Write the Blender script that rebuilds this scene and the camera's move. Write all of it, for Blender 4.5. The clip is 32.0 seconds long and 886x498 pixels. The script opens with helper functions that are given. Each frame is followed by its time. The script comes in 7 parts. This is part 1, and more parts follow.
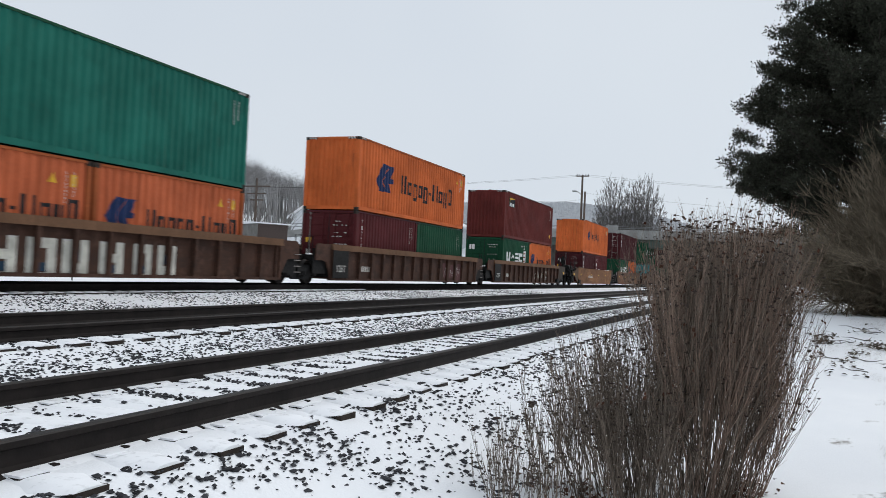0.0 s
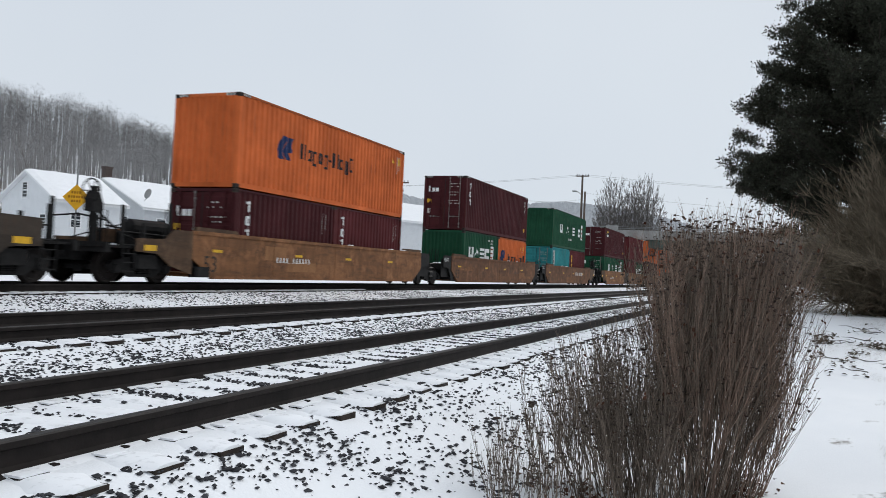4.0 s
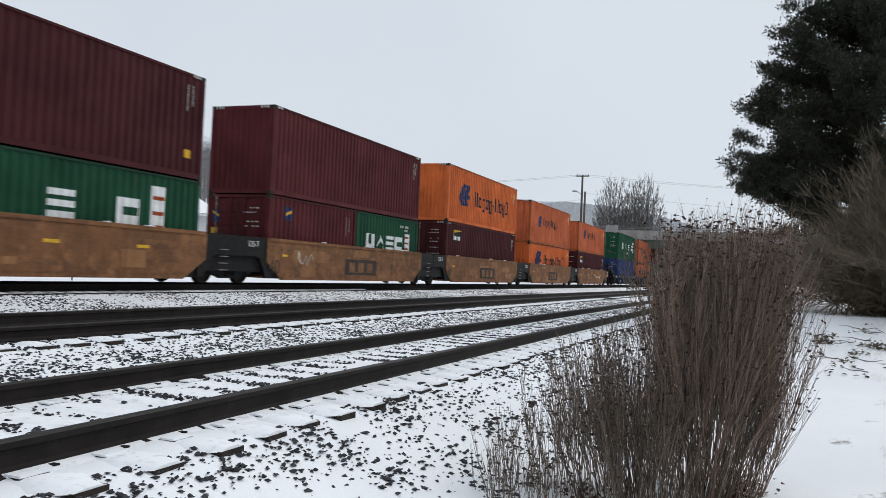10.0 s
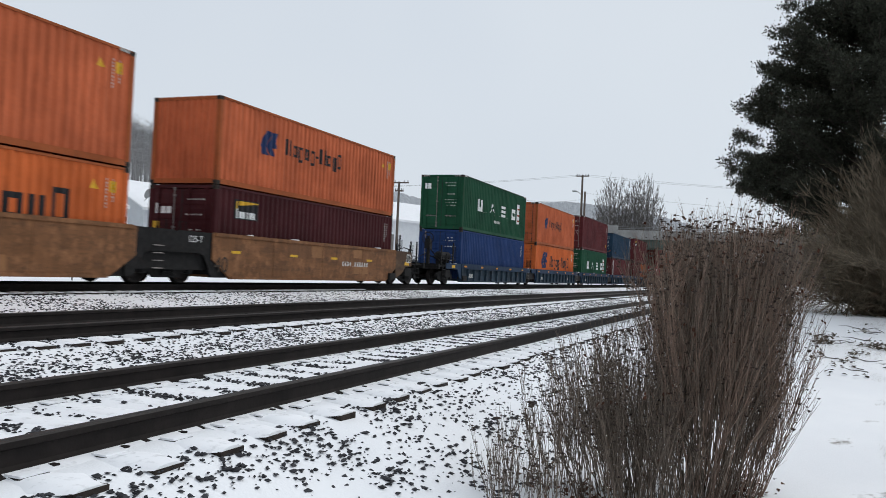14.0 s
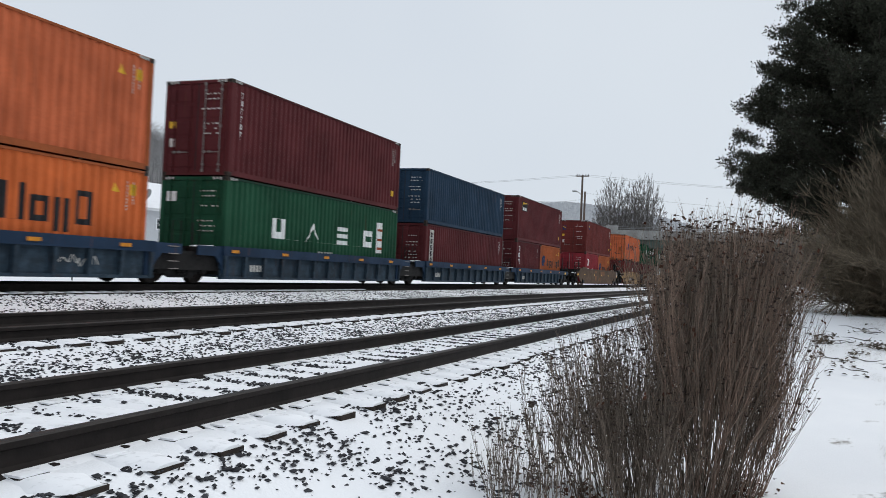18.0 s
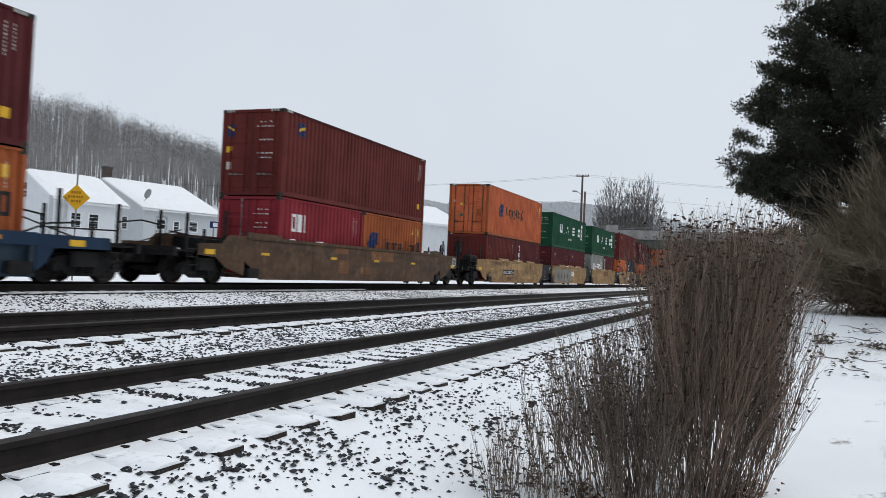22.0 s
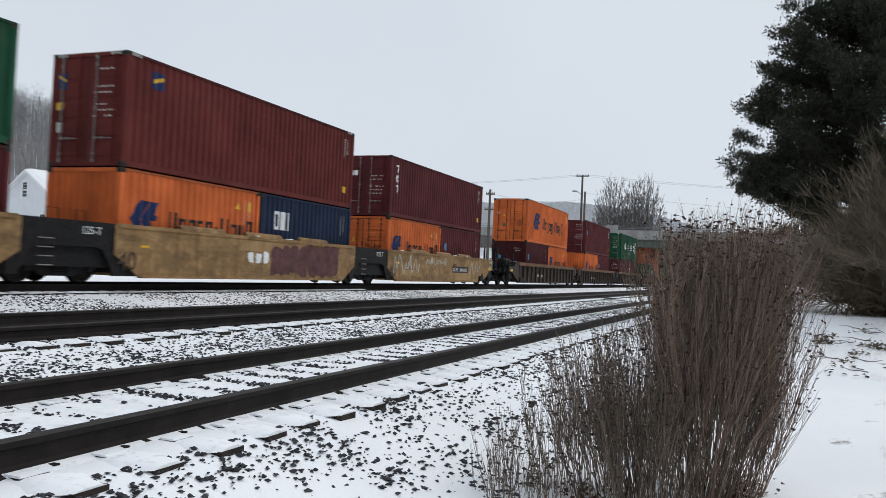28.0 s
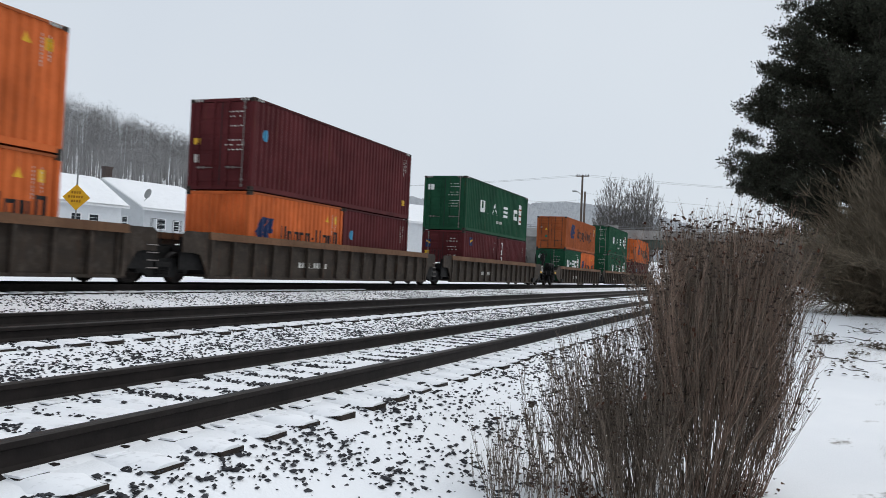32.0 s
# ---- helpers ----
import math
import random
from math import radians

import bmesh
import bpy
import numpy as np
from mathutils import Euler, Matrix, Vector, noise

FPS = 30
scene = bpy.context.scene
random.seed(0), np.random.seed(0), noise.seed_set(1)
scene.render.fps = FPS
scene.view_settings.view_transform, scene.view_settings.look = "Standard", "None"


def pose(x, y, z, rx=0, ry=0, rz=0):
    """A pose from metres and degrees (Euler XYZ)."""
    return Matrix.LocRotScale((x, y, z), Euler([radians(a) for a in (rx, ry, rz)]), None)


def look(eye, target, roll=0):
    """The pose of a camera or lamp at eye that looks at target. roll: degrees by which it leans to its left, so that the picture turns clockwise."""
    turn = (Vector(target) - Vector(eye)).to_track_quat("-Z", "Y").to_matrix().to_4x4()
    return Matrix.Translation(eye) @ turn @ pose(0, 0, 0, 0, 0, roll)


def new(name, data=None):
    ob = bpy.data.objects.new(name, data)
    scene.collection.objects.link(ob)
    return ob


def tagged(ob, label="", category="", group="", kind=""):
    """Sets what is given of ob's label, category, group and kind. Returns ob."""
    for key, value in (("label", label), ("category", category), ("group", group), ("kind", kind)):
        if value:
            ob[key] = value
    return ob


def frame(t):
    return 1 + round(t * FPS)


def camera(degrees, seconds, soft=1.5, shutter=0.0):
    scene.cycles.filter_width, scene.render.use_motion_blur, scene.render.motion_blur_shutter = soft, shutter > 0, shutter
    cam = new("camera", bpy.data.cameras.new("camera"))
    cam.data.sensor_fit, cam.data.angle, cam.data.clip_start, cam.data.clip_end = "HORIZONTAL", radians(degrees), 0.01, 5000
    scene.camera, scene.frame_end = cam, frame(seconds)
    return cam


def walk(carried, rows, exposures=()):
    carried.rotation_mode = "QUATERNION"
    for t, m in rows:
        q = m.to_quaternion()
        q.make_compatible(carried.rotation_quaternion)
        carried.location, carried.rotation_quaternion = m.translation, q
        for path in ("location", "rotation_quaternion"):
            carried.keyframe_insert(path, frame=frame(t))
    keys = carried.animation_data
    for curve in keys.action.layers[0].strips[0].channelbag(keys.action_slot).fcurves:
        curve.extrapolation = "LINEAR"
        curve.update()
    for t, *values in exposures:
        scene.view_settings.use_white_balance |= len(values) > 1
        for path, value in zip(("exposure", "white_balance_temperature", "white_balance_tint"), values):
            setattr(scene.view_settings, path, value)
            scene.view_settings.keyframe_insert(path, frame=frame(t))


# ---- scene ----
# The eye stands at the origin of the plan, 1.6 m up; x runs along the tracks, y across them.
cam = camera(56.7, 32.0, soft=0.8, shutter=0.3)
EYE = look((0, 0, 1.6), (9.30769, 3.64596, 1.87189), 2.582)
walk(cam, [(0, EYE), (32, EYE)])

# ---- world and sun: an overcast winter sky ----
world = bpy.data.worlds.new("winter_sky")
scene.world = world
world.use_nodes = True
wn, wl = world.node_tree.nodes, world.node_tree.links
wn.clear()
sky = wn.new("ShaderNodeTexSky")
sky.sky_type, sky.sun_disc = "NISHITA", False
sky.sun_elevation, sky.sun_rotation = radians(41.3), radians(118)
sky_low = wn.new("ShaderNodeBackground")
sky_low.inputs["Strength"].default_value = 0.05
wl.new(sky.outputs[0], sky_low.inputs["Color"])
cloud = wn.new("ShaderNodeBackground")
cloud.inputs["Color"].default_value = (0.645, 0.70, 0.765, 1)
cloud.inputs["Strength"].default_value = 1.12
both = wn.new("ShaderNodeMixShader")
both.inputs[0].default_value = 0.9
# soft, slow unevenness of the cloud deck
veil = wn.new("ShaderNodeTexNoise")
veil.inputs["Scale"].default_value, veil.inputs["Detail"].default_value = 2.2, 3
wl.new(wn.new("ShaderNodeTexCoord").outputs["Generated"], veil.inputs["Vector"])
tone = wn.new("ShaderNodeMix")
tone.data_type = "RGBA"
tone.inputs[6].default_value, tone.inputs[7].default_value = (0.595, 0.655, 0.735, 1), (0.695, 0.745, 0.795, 1)
wl.new(veil.outputs["Fac"], tone.inputs[0])
wl.new(tone.outputs[2], cloud.inputs["Color"])
wl.new(sky_low.outputs[0], both.inputs[1])
wl.new(cloud.outputs[0], both.inputs[2])
wl.new(both.outputs[0], wn.new("ShaderNodeOutputWorld").inputs["Surface"])

sun = new("sun", bpy.data.lights.new("sun", "SUN"))
sun.data.energy, sun.data.angle, sun.data.color = 1.2, radians(28), (1.0, 0.985, 0.96)
sun.matrix_world = look((24, -13, 24), (0, 0, 0))
scene.view_settings.exposure = 0.0


# ---- materials ----
def node_mat(name):
    m = bpy.data.materials.new(name)
    m.use_nodes = True
    n, l = m.node_tree.nodes, m.node_tree.links
    return m, n, l, n["Principled BSDF"]


def coords(n, l, scale, shift=True):
    """Object coordinates, shifted by the object's own random number, scaled per axis."""
    tc = n.new("ShaderNodeTexCoord")
    out = tc.outputs["Object"]
    if shift:
        info = n.new("ShaderNodeObjectInfo")
        mul = n.new("ShaderNodeMath")
        mul.operation = "MULTIPLY"
        mul.inputs[1].default_value = 37.0
        l.new(info.outputs["Random"], mul.inputs[0])
        add = n.new("ShaderNodeVectorMath")
        add.operation = "ADD"
        l.new(out, add.inputs[0])
        l.new(mul.outputs[0], add.inputs[1])
        out = add.outputs[0]
    mp = n.new("ShaderNodeMapping")
    mp.inputs["Scale"].default_value = scale
    l.new(out, mp.inputs["Vector"])
    return mp.outputs[0]


def noise_at(n, l, vec, scale, detail=4, rough=0.6):
    t = n.new("ShaderNodeTexNoise")
    t.inputs["Scale"].default_value = scale
    t.inputs["Detail"].default_value = detail
    t.inputs["Roughness"].default_value = rough
    l.new(vec, t.inputs["Vector"])
    return t.outputs["Fac"]


def ramp(n, l, fac, lo, hi):
    r = n.new("ShaderNodeMapRange")
    r.inputs["From Min"].default_value, r.inputs["From Max"].default_value = lo, hi
    l.new(fac, r.inputs["Value"])
    return r.outputs["Result"]


def mix(n, l, fac, a, b):
    m = n.new("ShaderNodeMix")
    m.data_type = "RGBA"
    for sock, v in ((m.inputs[6], a), (m.inputs[7], b)):
        if isinstance(v, tuple):
            sock.default_value = (*v, 1)
        else:
            l.new(v, sock)
    if isinstance(fac, float):
        m.inputs[0].default_value = fac
    else:
        l.new(fac, m.inputs[0])
    return m.outputs[2]


def bump(n, l, fac, strength, dist, p):
    b = n.new("ShaderNodeBump")
    b.inputs["Strength"].default_value, b.inputs["Distance"].default_value = strength, dist
    l.new(fac, b.inputs["Height"])
    l.new(b.outputs[0], p.inputs["Normal"])


def paint(name, col, dirt=0.35, rust=0.15, rough=0.5, streak=None, panels=0.0):
    """Weathered paint on steel: faded patches, rust streaks running down, road dirt."""
    m, n, l, p = node_mat(name)
    v = coords(n, l, (1, 1, 1))
    vs = coords(n, l, (5, 5, 0.35))
    fade = noise_at(n, l, v, 0.7, 5)
    grain = noise_at(n, l, v, 18, 3)
    run = noise_at(n, l, vs, 1.6, 6, 0.65)
    pale = tuple(min(1, c * 1.26 + 0.005) for c in col)
    dark = tuple(c * 0.72 for c in col)
    c = mix(n, l, ramp(n, l, fade, 0.3, 0.7), dark, pale)
    c = mix(n, l, ramp(n, l, run, 0.64 - 0.22 * rust, 0.84 - 0.22 * rust), c, streak or (0.10, 0.045, 0.025))
    g = n.new("ShaderNodeMath")
    g.operation = "MULTIPLY"
    g.inputs[1].default_value = dirt
    l.new(ramp(n, l, grain, 0.4, 0.8), g.inputs[0])
    c = mix(n, l, g.outputs[0], c, tuple(0.012 + 0.42 * q for q in col))
    if panels:
        # plates repainted at different times
        sep = n.new("ShaderNodeSeparateXYZ")
        l.new(v, sep.inputs[0])
        com = n.new("ShaderNodeCombineXYZ")
        l.new(sep.outputs[0], com.inputs[0])
        l.new(sep.outputs[2], com.inputs[1])
        br = n.new("ShaderNodeTexBrick")
        br.offset, br.offset_frequency = 0.37, 2
        br.inputs["Scale"].default_value, br.inputs["Mortar Size"].default_value = 1.0, 0.0
        br.inputs["Brick Width"].default_value, br.inputs["Row Height"].default_value = 2.7, 0.57
        br.inputs["Color1"].default_value, br.inputs["Color2"].default_value = (0, 0, 0, 1), (1, 1, 1, 1)
        l.new(com.outputs[0], br.inputs["Vector"])
        k = n.new("ShaderNodeMath")
        k.operation = "MULTIPLY"
        k.inputs[1].default_value = panels
        l.new(br.outputs["Color"], k.inputs[0])
        c = mix(n, l, k.outputs[0], c, tuple(q * 0.5 + 0.004 for q in col))
        smear = noise_at(n, l, coords(n, l, (0.5, 0.5, 2.2)), 1.7, 5, 0.7)
        c = mix(n, l, ramp(n, l, smear, 0.46, 0.76), c, tuple(0.012 + 0.3 * q for q in col))
        blot = noise_at(n, l, v, 2.6, 6, 0.7)
        c = mix(n, l, ramp(n, l, blot, 0.5, 0.72), c, tuple(min(1, q * 1.35 + 0.012) for q in col))
    # thin pale scuffs and scratches
    scuff = noise_at(n, l, coords(n, l, (9, 9, 1.1)), 3.4, 3, 0.5)
    s = n.new("ShaderNodeMath")
    s.operation = "MULTIPLY"
    s.inputs[1].default_value = 0.28
    l.new(ramp(n, l, scuff, 0.70, 0.76), s.inputs[0])
    c = mix(n, l, s.outputs[0], c, tuple(min(1, q * 1.3 + 0.10) for q in col))
    l.new(c, p.inputs["Base Color"])
    l.new(ramp(n, l, run, -1.2, 1.0), p.inputs["Roughness"])
    p.inputs["Specular IOR Level"].default_value = 0.14
    bump(n, l, fade, 0.12, 0.02, p)
    return m


def plain(name, col, rough=0.7, var=0.3, scale=6.0, metal=0.0, bumpy=0.2, each=0.0):
    m, n, l, p = node_mat(name)
    v = coords(n, l, (1, 1, 1))
    a = noise_at(n, l, v, scale, 5)
    b = noise_at(n, l, v, scale * 7, 3)
    lo = tuple(c * (1 - var) for c in col)
    hi = tuple(min(1, c * (1 + var)) for c in col)
    c = mix(n, l, ramp(n, l, a, 0.3, 0.7), lo, hi)
    c = mix(n, l, ramp(n, l, b, 0.55, 0.85), c, tuple(x * 0.6 for x in col))
    if each:
        # every stem has its own age and tone
        geo = n.new("ShaderNodeNewGeometry")
        tone = geo.outputs["Random Per Island"]
        c = mix(n, l, ramp(n, l, tone, 0.45, 0.0), c, tuple(x * (1 - each) for x in col))
        c = mix(n, l, ramp(n, l, tone, 0.6, 1.0), c, tuple(min(1, x * (1 + 1.5 * each)) for x in col))
    l.new(c, p.inputs["Base Color"])
    p.inputs["Roughness"].default_value, p.inputs["Metallic"].default_value = rough, metal
    p.inputs["Specular IOR Level"].default_value = 0.14
    bump(n, l, b, bumpy, 0.01, p)
    return m


def snow_mat(name, stones, soil=0.0):
    """Thin snow; stones: how much dark ballast shows through; soil: how much bare grass."""
    m, n, l, p = node_mat(name)
    v = coords(n, l, (1, 1, 1), False)
    big = noise_at(n, l, v, 0.55, 4)
    fine = noise_at(n, l, v, 40, 3)
    c = mix(n, l, ramp(n, l, big, 0.3, 0.7), (0.80, 0.815, 0.84), (0.87, 0.88, 0.895))
    if stones:
        vor = n.new("ShaderNodeTexVoronoi")
        vor.inputs["Scale"].default_value = 15
        l.new(v, vor.inputs["Vector"])
        patch = noise_at(n, l, v, 2.2, 4)
        near = ramp(n, l, vor.outputs["Distance"], 0.34, 0.24)
        sep = n.new("ShaderNodeSeparateColor")
        l.new(vor.outputs["Color"], sep.inputs[0])
        pick = n.new("ShaderNodeMath")
        pick.operation = "GREATER_THAN"
        l.new(sep.outputs[0], pick.inputs[0])
        l.new(ramp(n, l, patch, 0.25 + 0.25 * stones, 0.75 + 0.35 * (stones - 1)), pick.inputs[1])
        inv = n.new("ShaderNodeMath")
        inv.operation = "MULTIPLY"
        l.new(near, inv.inputs[0])
        l.new(pick.outputs[0], inv.inputs[1])
        c = mix(n, l, inv.outputs[0], c, (0.055, 0.055, 0.06))
    if soil:
        s = noise_at(n, l, v, 1.1, 8, 0.7)
        c = mix(n, l, ramp(n, l, s, 0.70 - soil, 0.78 - soil), c, (0.13, 0.105, 0.07))
    l.new(c, p.inputs["Base Color"])
    p.inputs["Roughness"].default_value = 0.75
    p.inputs["Specular IOR Level"].default_value = 0.25
    bump(n, l, fine, 0.35, 0.01, p)
    return m


SNOW = snow_mat("snow", 0)
BALLAST_SNOW = snow_mat("snow_on_ballast", 0.5)
YARD_SNOW = snow_mat("snow_on_lawn", 0, 0.09)
ROOF_SNOW = plain("roof_snow", (0.86, 0.87, 0.89), 0.8, 0.04, 2)
STONE = plain("ballast_stone", (0.045, 0.045, 0.05), 0.85, 0.5, 9)
RAIL = plain("rail_steel", (0.015, 0.0118, 0.0108), 0.7, 0.4, 5)
RAIL_TOP = plain("worn_rail_head", (0.03, 0.027, 0.026), 0.6, 0.3, 8, 0.3, 0.05)
TIE = plain("creosoted_wood", (0.035, 0.028, 0.024), 0.85, 0.5, 14)
DARK = plain("black_running_gear", (0.011, 0.0105, 0.0105), 0.7, 0.5, 8)
WHEEL = plain("wheel_steel", (0.016, 0.013, 0.012), 0.6, 0.4, 10, 0.3)
RUBBER = plain("black_hose", (0.02, 0.02, 0.02), 0.6, 0.2)

ORANGE = paint("orange_paint", (0.53, 0.118, 0.03), 0.2, 0.24)
ORANGE_OLD = paint("faded_orange_paint", (0.47, 0.112, 0.044), 0.3, 0.5, streak=(0.20, 0.05, 0.02))
ORANGE_DIRTY = paint("dirty_orange_paint", (0.30, 0.076, 0.022), 0.5, 0.35)
MAROON = paint("maroon_paint", (0.080, 0.0132, 0.0152), 0.25, 0.16)
MAROON_DARK = paint("dark_maroon_paint", (0.050, 0.0080, 0.0100), 0.25, 0.1)
BROWNRED = paint("brown_red_paint", (0.105, 0.0175, 0.0145), 0.25, 0.12)
REDDISH = paint("red_paint", (0.2028, 0.01872, 0.02652), 0.25, 0.1)
GREEN = paint("green_paint", (0.0078, 0.058, 0.028), 0.2, 0.06)
GREEN_DARK = paint("dark_green_paint", (0.0065, 0.034, 0.019), 0.3, 0.15)
SEAGREEN = paint("sea_green_paint", (0.00936, 0.117, 0.08736), 0.15, 0.05)
TEAL = paint("teal_paint", (0.0273, 0.2106, 0.2223), 0.3, 0.2)
BLUE = paint("blue_paint", (0.0125, 0.037, 0.124), 0.25, 0.1)
SLATE = paint("slate_blue_paint", (0.012, 0.033, 0.062), 0.3, 0.1)
NAVY = paint("navy_paint", (0.00936, 0.0195, 0.0468), 0.25, 0.1)
GREYBOX = paint("grey_paint", (0.234, 0.234, 0.2145), 0.35, 0.15)
TAN = paint("tan_car_paint", (0.212, 0.096, 0.041), 0.6, 0.6, streak=(0.12, 0.055, 0.03), panels=0.50)
TAN_DARK = paint("dark_tan_car_paint", (0.09, 0.052, 0.03), 0.5, 0.5, streak=(0.08, 0.045, 0.03), panels=0.50)
YELLOWCAR = paint("yellow_car_paint", (0.285, 0.172, 0.075), 0.5, 0.5, streak=(0.17, 0.08, 0.035), panels=0.35)
RUSTCAR = paint("rust_brown_car_paint", (0.062, 0.028, 0.0175), 0.55, 0.5, streak=(0.06, 0.035, 0.028), panels=0.40)
RUSTRAIL = paint("rusty_top_chord", (0.1482, 0.078, 0.0429), 0.6, 0.5)
DARKCAR = paint("dark_brown_car_paint", (0.044, 0.033, 0.025), 0.5, 0.4, panels=0.40)
BLUECAR = paint("blue_grey_car_paint", (0.023, 0.043, 0.064), 0.55, 0.3, panels=0.40)
BLUETOP = paint("blue_top_chord", (0.0105, 0.029, 0.062), 0.4, 0.2)
WHITE = plain("white_lettering", (0.74, 0.75, 0.74), 0.6, 0.12, 4)
LOGO_BLUE = plain("logo_blue", (0.012, 0.026, 0.085), 0.5, 0.2, 4)
BLACK = plain("black_lettering", (0.018, 0.018, 0.02), 0.6, 0.2, 4)
YELLOW = plain("yellow_marking", (0.62, 0.36, 0.03), 0.5, 0.2, 4)
STICKER = plain("pale_sticker", (0.5, 0.49, 0.46), 0.6, 0.3, 9)
TAN_BROWN = paint("dull_brown_car_paint", (0.15, 0.068, 0.033), 0.6, 0.55, streak=(0.09, 0.045, 0.028), panels=0.40)
TAN_STAIN = paint("stained_tan_patch", (0.155, 0.072, 0.033), 0.5, 0.5)
TAN_PALE = paint("repainted_tan_patch", (0.265, 0.128, 0.057), 0.45, 0.4, streak=(0.14, 0.065, 0.035))
YELLOW_PALE = paint("repainted_yellow_patch", (0.34, 0.215, 0.10), 0.4, 0.4, streak=(0.17, 0.08, 0.035))
GRAFFITI_GREY = plain("grey_spray_paint", (0.17, 0.165, 0.15), 0.7, 0.35, 2)
GRAFFITI_DARK = plain("purple_brown_graffiti", (0.10, 0.045, 0.045), 0.7, 0.4, 3)
SCRIBBLE = plain("dark_spray_lines", (0.09, 0.06, 0.05), 0.7, 0.3, 3)
GRAFFITI = plain("grey_white_graffiti", (0.48, 0.47, 0.42), 0.6, 0.3, 3)
REFLECTOR = plain("orange_reflector", (0.55, 0.22, 0.025), 0.5, 0.25, 6)
DISC_BLUE = plain("pale_blue_paint", (0.06, 0.26, 0.42), 0.6, 0.2, 4)
RUST_MARK = plain("rust_red_stencil", (0.27, 0.05, 0.016), 0.7, 0.3, 6)
ROD_DARK = plain("grimy_rod", (0.08, 0.042, 0.028), 0.7, 0.4, 15)
ROD = plain("galvanised_rod", (0.2, 0.18, 0.17), 0.5, 0.3, 15, 0.5)


# ---- mesh tools ----
class Build:
    """Collects faces for one mesh."""

    def __init__(self):
        self.v, self.f, self.m = [], [], []

    def face(self, pts, mat=0):
        k = len(self.v)
        self.v.extend(tuple(p) for p in pts)
        self.f.append(tuple(range(k, k + len(pts))))
        self.m.append(mat)

    def box(self, x0, y0, z0, x1, y1, z1, mat=0):
        k = len(self.v)
        self.v += [(x0, y0, z0), (x1, y0, z0), (x1, y1, z0), (x0, y1, z0), (x0, y0, z1), (x1, y0, z1), (x1, y1, z1), (x0, y1, z1)]
        for q in ((0, 3, 2, 1), (4, 5, 6, 7), (0, 1, 5, 4), (1, 2, 6, 5), (2, 3, 7, 6), (3, 0, 4, 7)):
            self.f.append(tuple(k + i for i in q))
            self.m.append(mat)
        return self

    def tube(self, pts, radii, sides=5, mat=0, caps=True):
        k, n = len(self.v), len(pts)
        pts = [Vector(p) for p in pts]
        for i, p in enumerate(pts):
            d = (pts[min(i + 1, n - 1)] - pts[max(i - 1, 0)])
            d = d.normalized() if d.length > 1e-9 else Vector((0, 0, 1))
            a = d.cross(Vector((0.31, 0.17, 0.93)) if abs(d.z) < 0.9 else Vector((1, 0.1, 0))).normalized()
            b = d.cross(a)
            r = radii[i] if isinstance(radii, (list, tuple)) else radii
            for j in range(sides):
                w = 2 * math.pi * j / sides
                self.v.append(tuple(p + a * (r * math.cos(w)) + b * (r * math.sin(w))))
        for i in range(n - 1):
            for j in range(sides):
                u = (j + 1) % sides
                self.f.append((k + i * sides + j, k + i * sides + u, k + (i + 1) * sides + u, k + (i + 1) * sides + j))
                self.m.append(mat)
        if caps:
            self.f.append(tuple(k + j for j in reversed(range(sides))))
            self.f.append(tuple(k + (n - 1) * sides + j for j in range(sides)))
            self.m += [mat, mat]
        return self

    def prism(self, poly, axis, a, b, mat=0):
        """poly in the plane across axis ('x': (y, z); 'y': (x, z); 'z': (x, y)), drawn from a to b."""
        def at(p, t):
            return {"x": (t, p[0], p[1]), "y": (p[0], t, p[1]), "z": (p[0], p[1], t)}[axis]
        k, n = len(self.v), len(poly)
        self.v += [at(p, a) for p in poly] + [at(p, b) for p in poly]
        self.f += [tuple(k + i for i in reversed(range(n))), tuple(k + n + i for i in range(n))]
        self.m += [mat, mat]
        for i in range(n):
            j = (i + 1) % n
            self.f.append((k + i, k + j, k + n + j, k + n + i))
            self.m.append(mat)
        return self

    def mesh(self, name, smooth=False, tidy=True):
        me = bpy.data.meshes.new(name)
        me.from_pydata(self.v, [], self.f)
        if any(self.m):
            me.polygons.foreach_set("material_index", self.m)
        if smooth:
            me.polygons.foreach_set("use_smooth", [True] * len(me.polygons))
        if tidy:
            bm = bmesh.new()
            bm.from_mesh(me)
            bmesh.ops.recalc_face_normals(bm, faces=bm.faces)
            bm.to_mesh(me)
            bm.free()
        me.update()
        return me


def hang(name, me, material, parent=None, label="", at=None):
    """One object on the mesh me, under parent; the material sits on the object, so alike pieces share the mesh."""
    ob = new(name, me)
    mats = material if isinstance(material, (list, tuple)) else [material]
    while len(me.materials) < len(mats):
        me.materials.append(None)
    for slot, mat in zip(ob.material_slots, mats):
        slot.link = "OBJECT"
        slot.material = mat
    if parent is not None:
        ob.parent = parent
    if at is not None:
        ob.matrix_basis = at if isinstance(at, Matrix) else Matrix.Translation(at)
    if label:
        tagged(ob, label)
    return ob


KEPT = {}


def once(key, make):
    """The mesh under that key, made on first use."""
    if key not in KEPT:
        KEPT[key] = make()
    return KEPT[key]


def empty(name, m=None):
    ob = new(name)
    ob.empty_display_size = 0.3
    if m is not None:
        ob.matrix_basis = m
    return ob


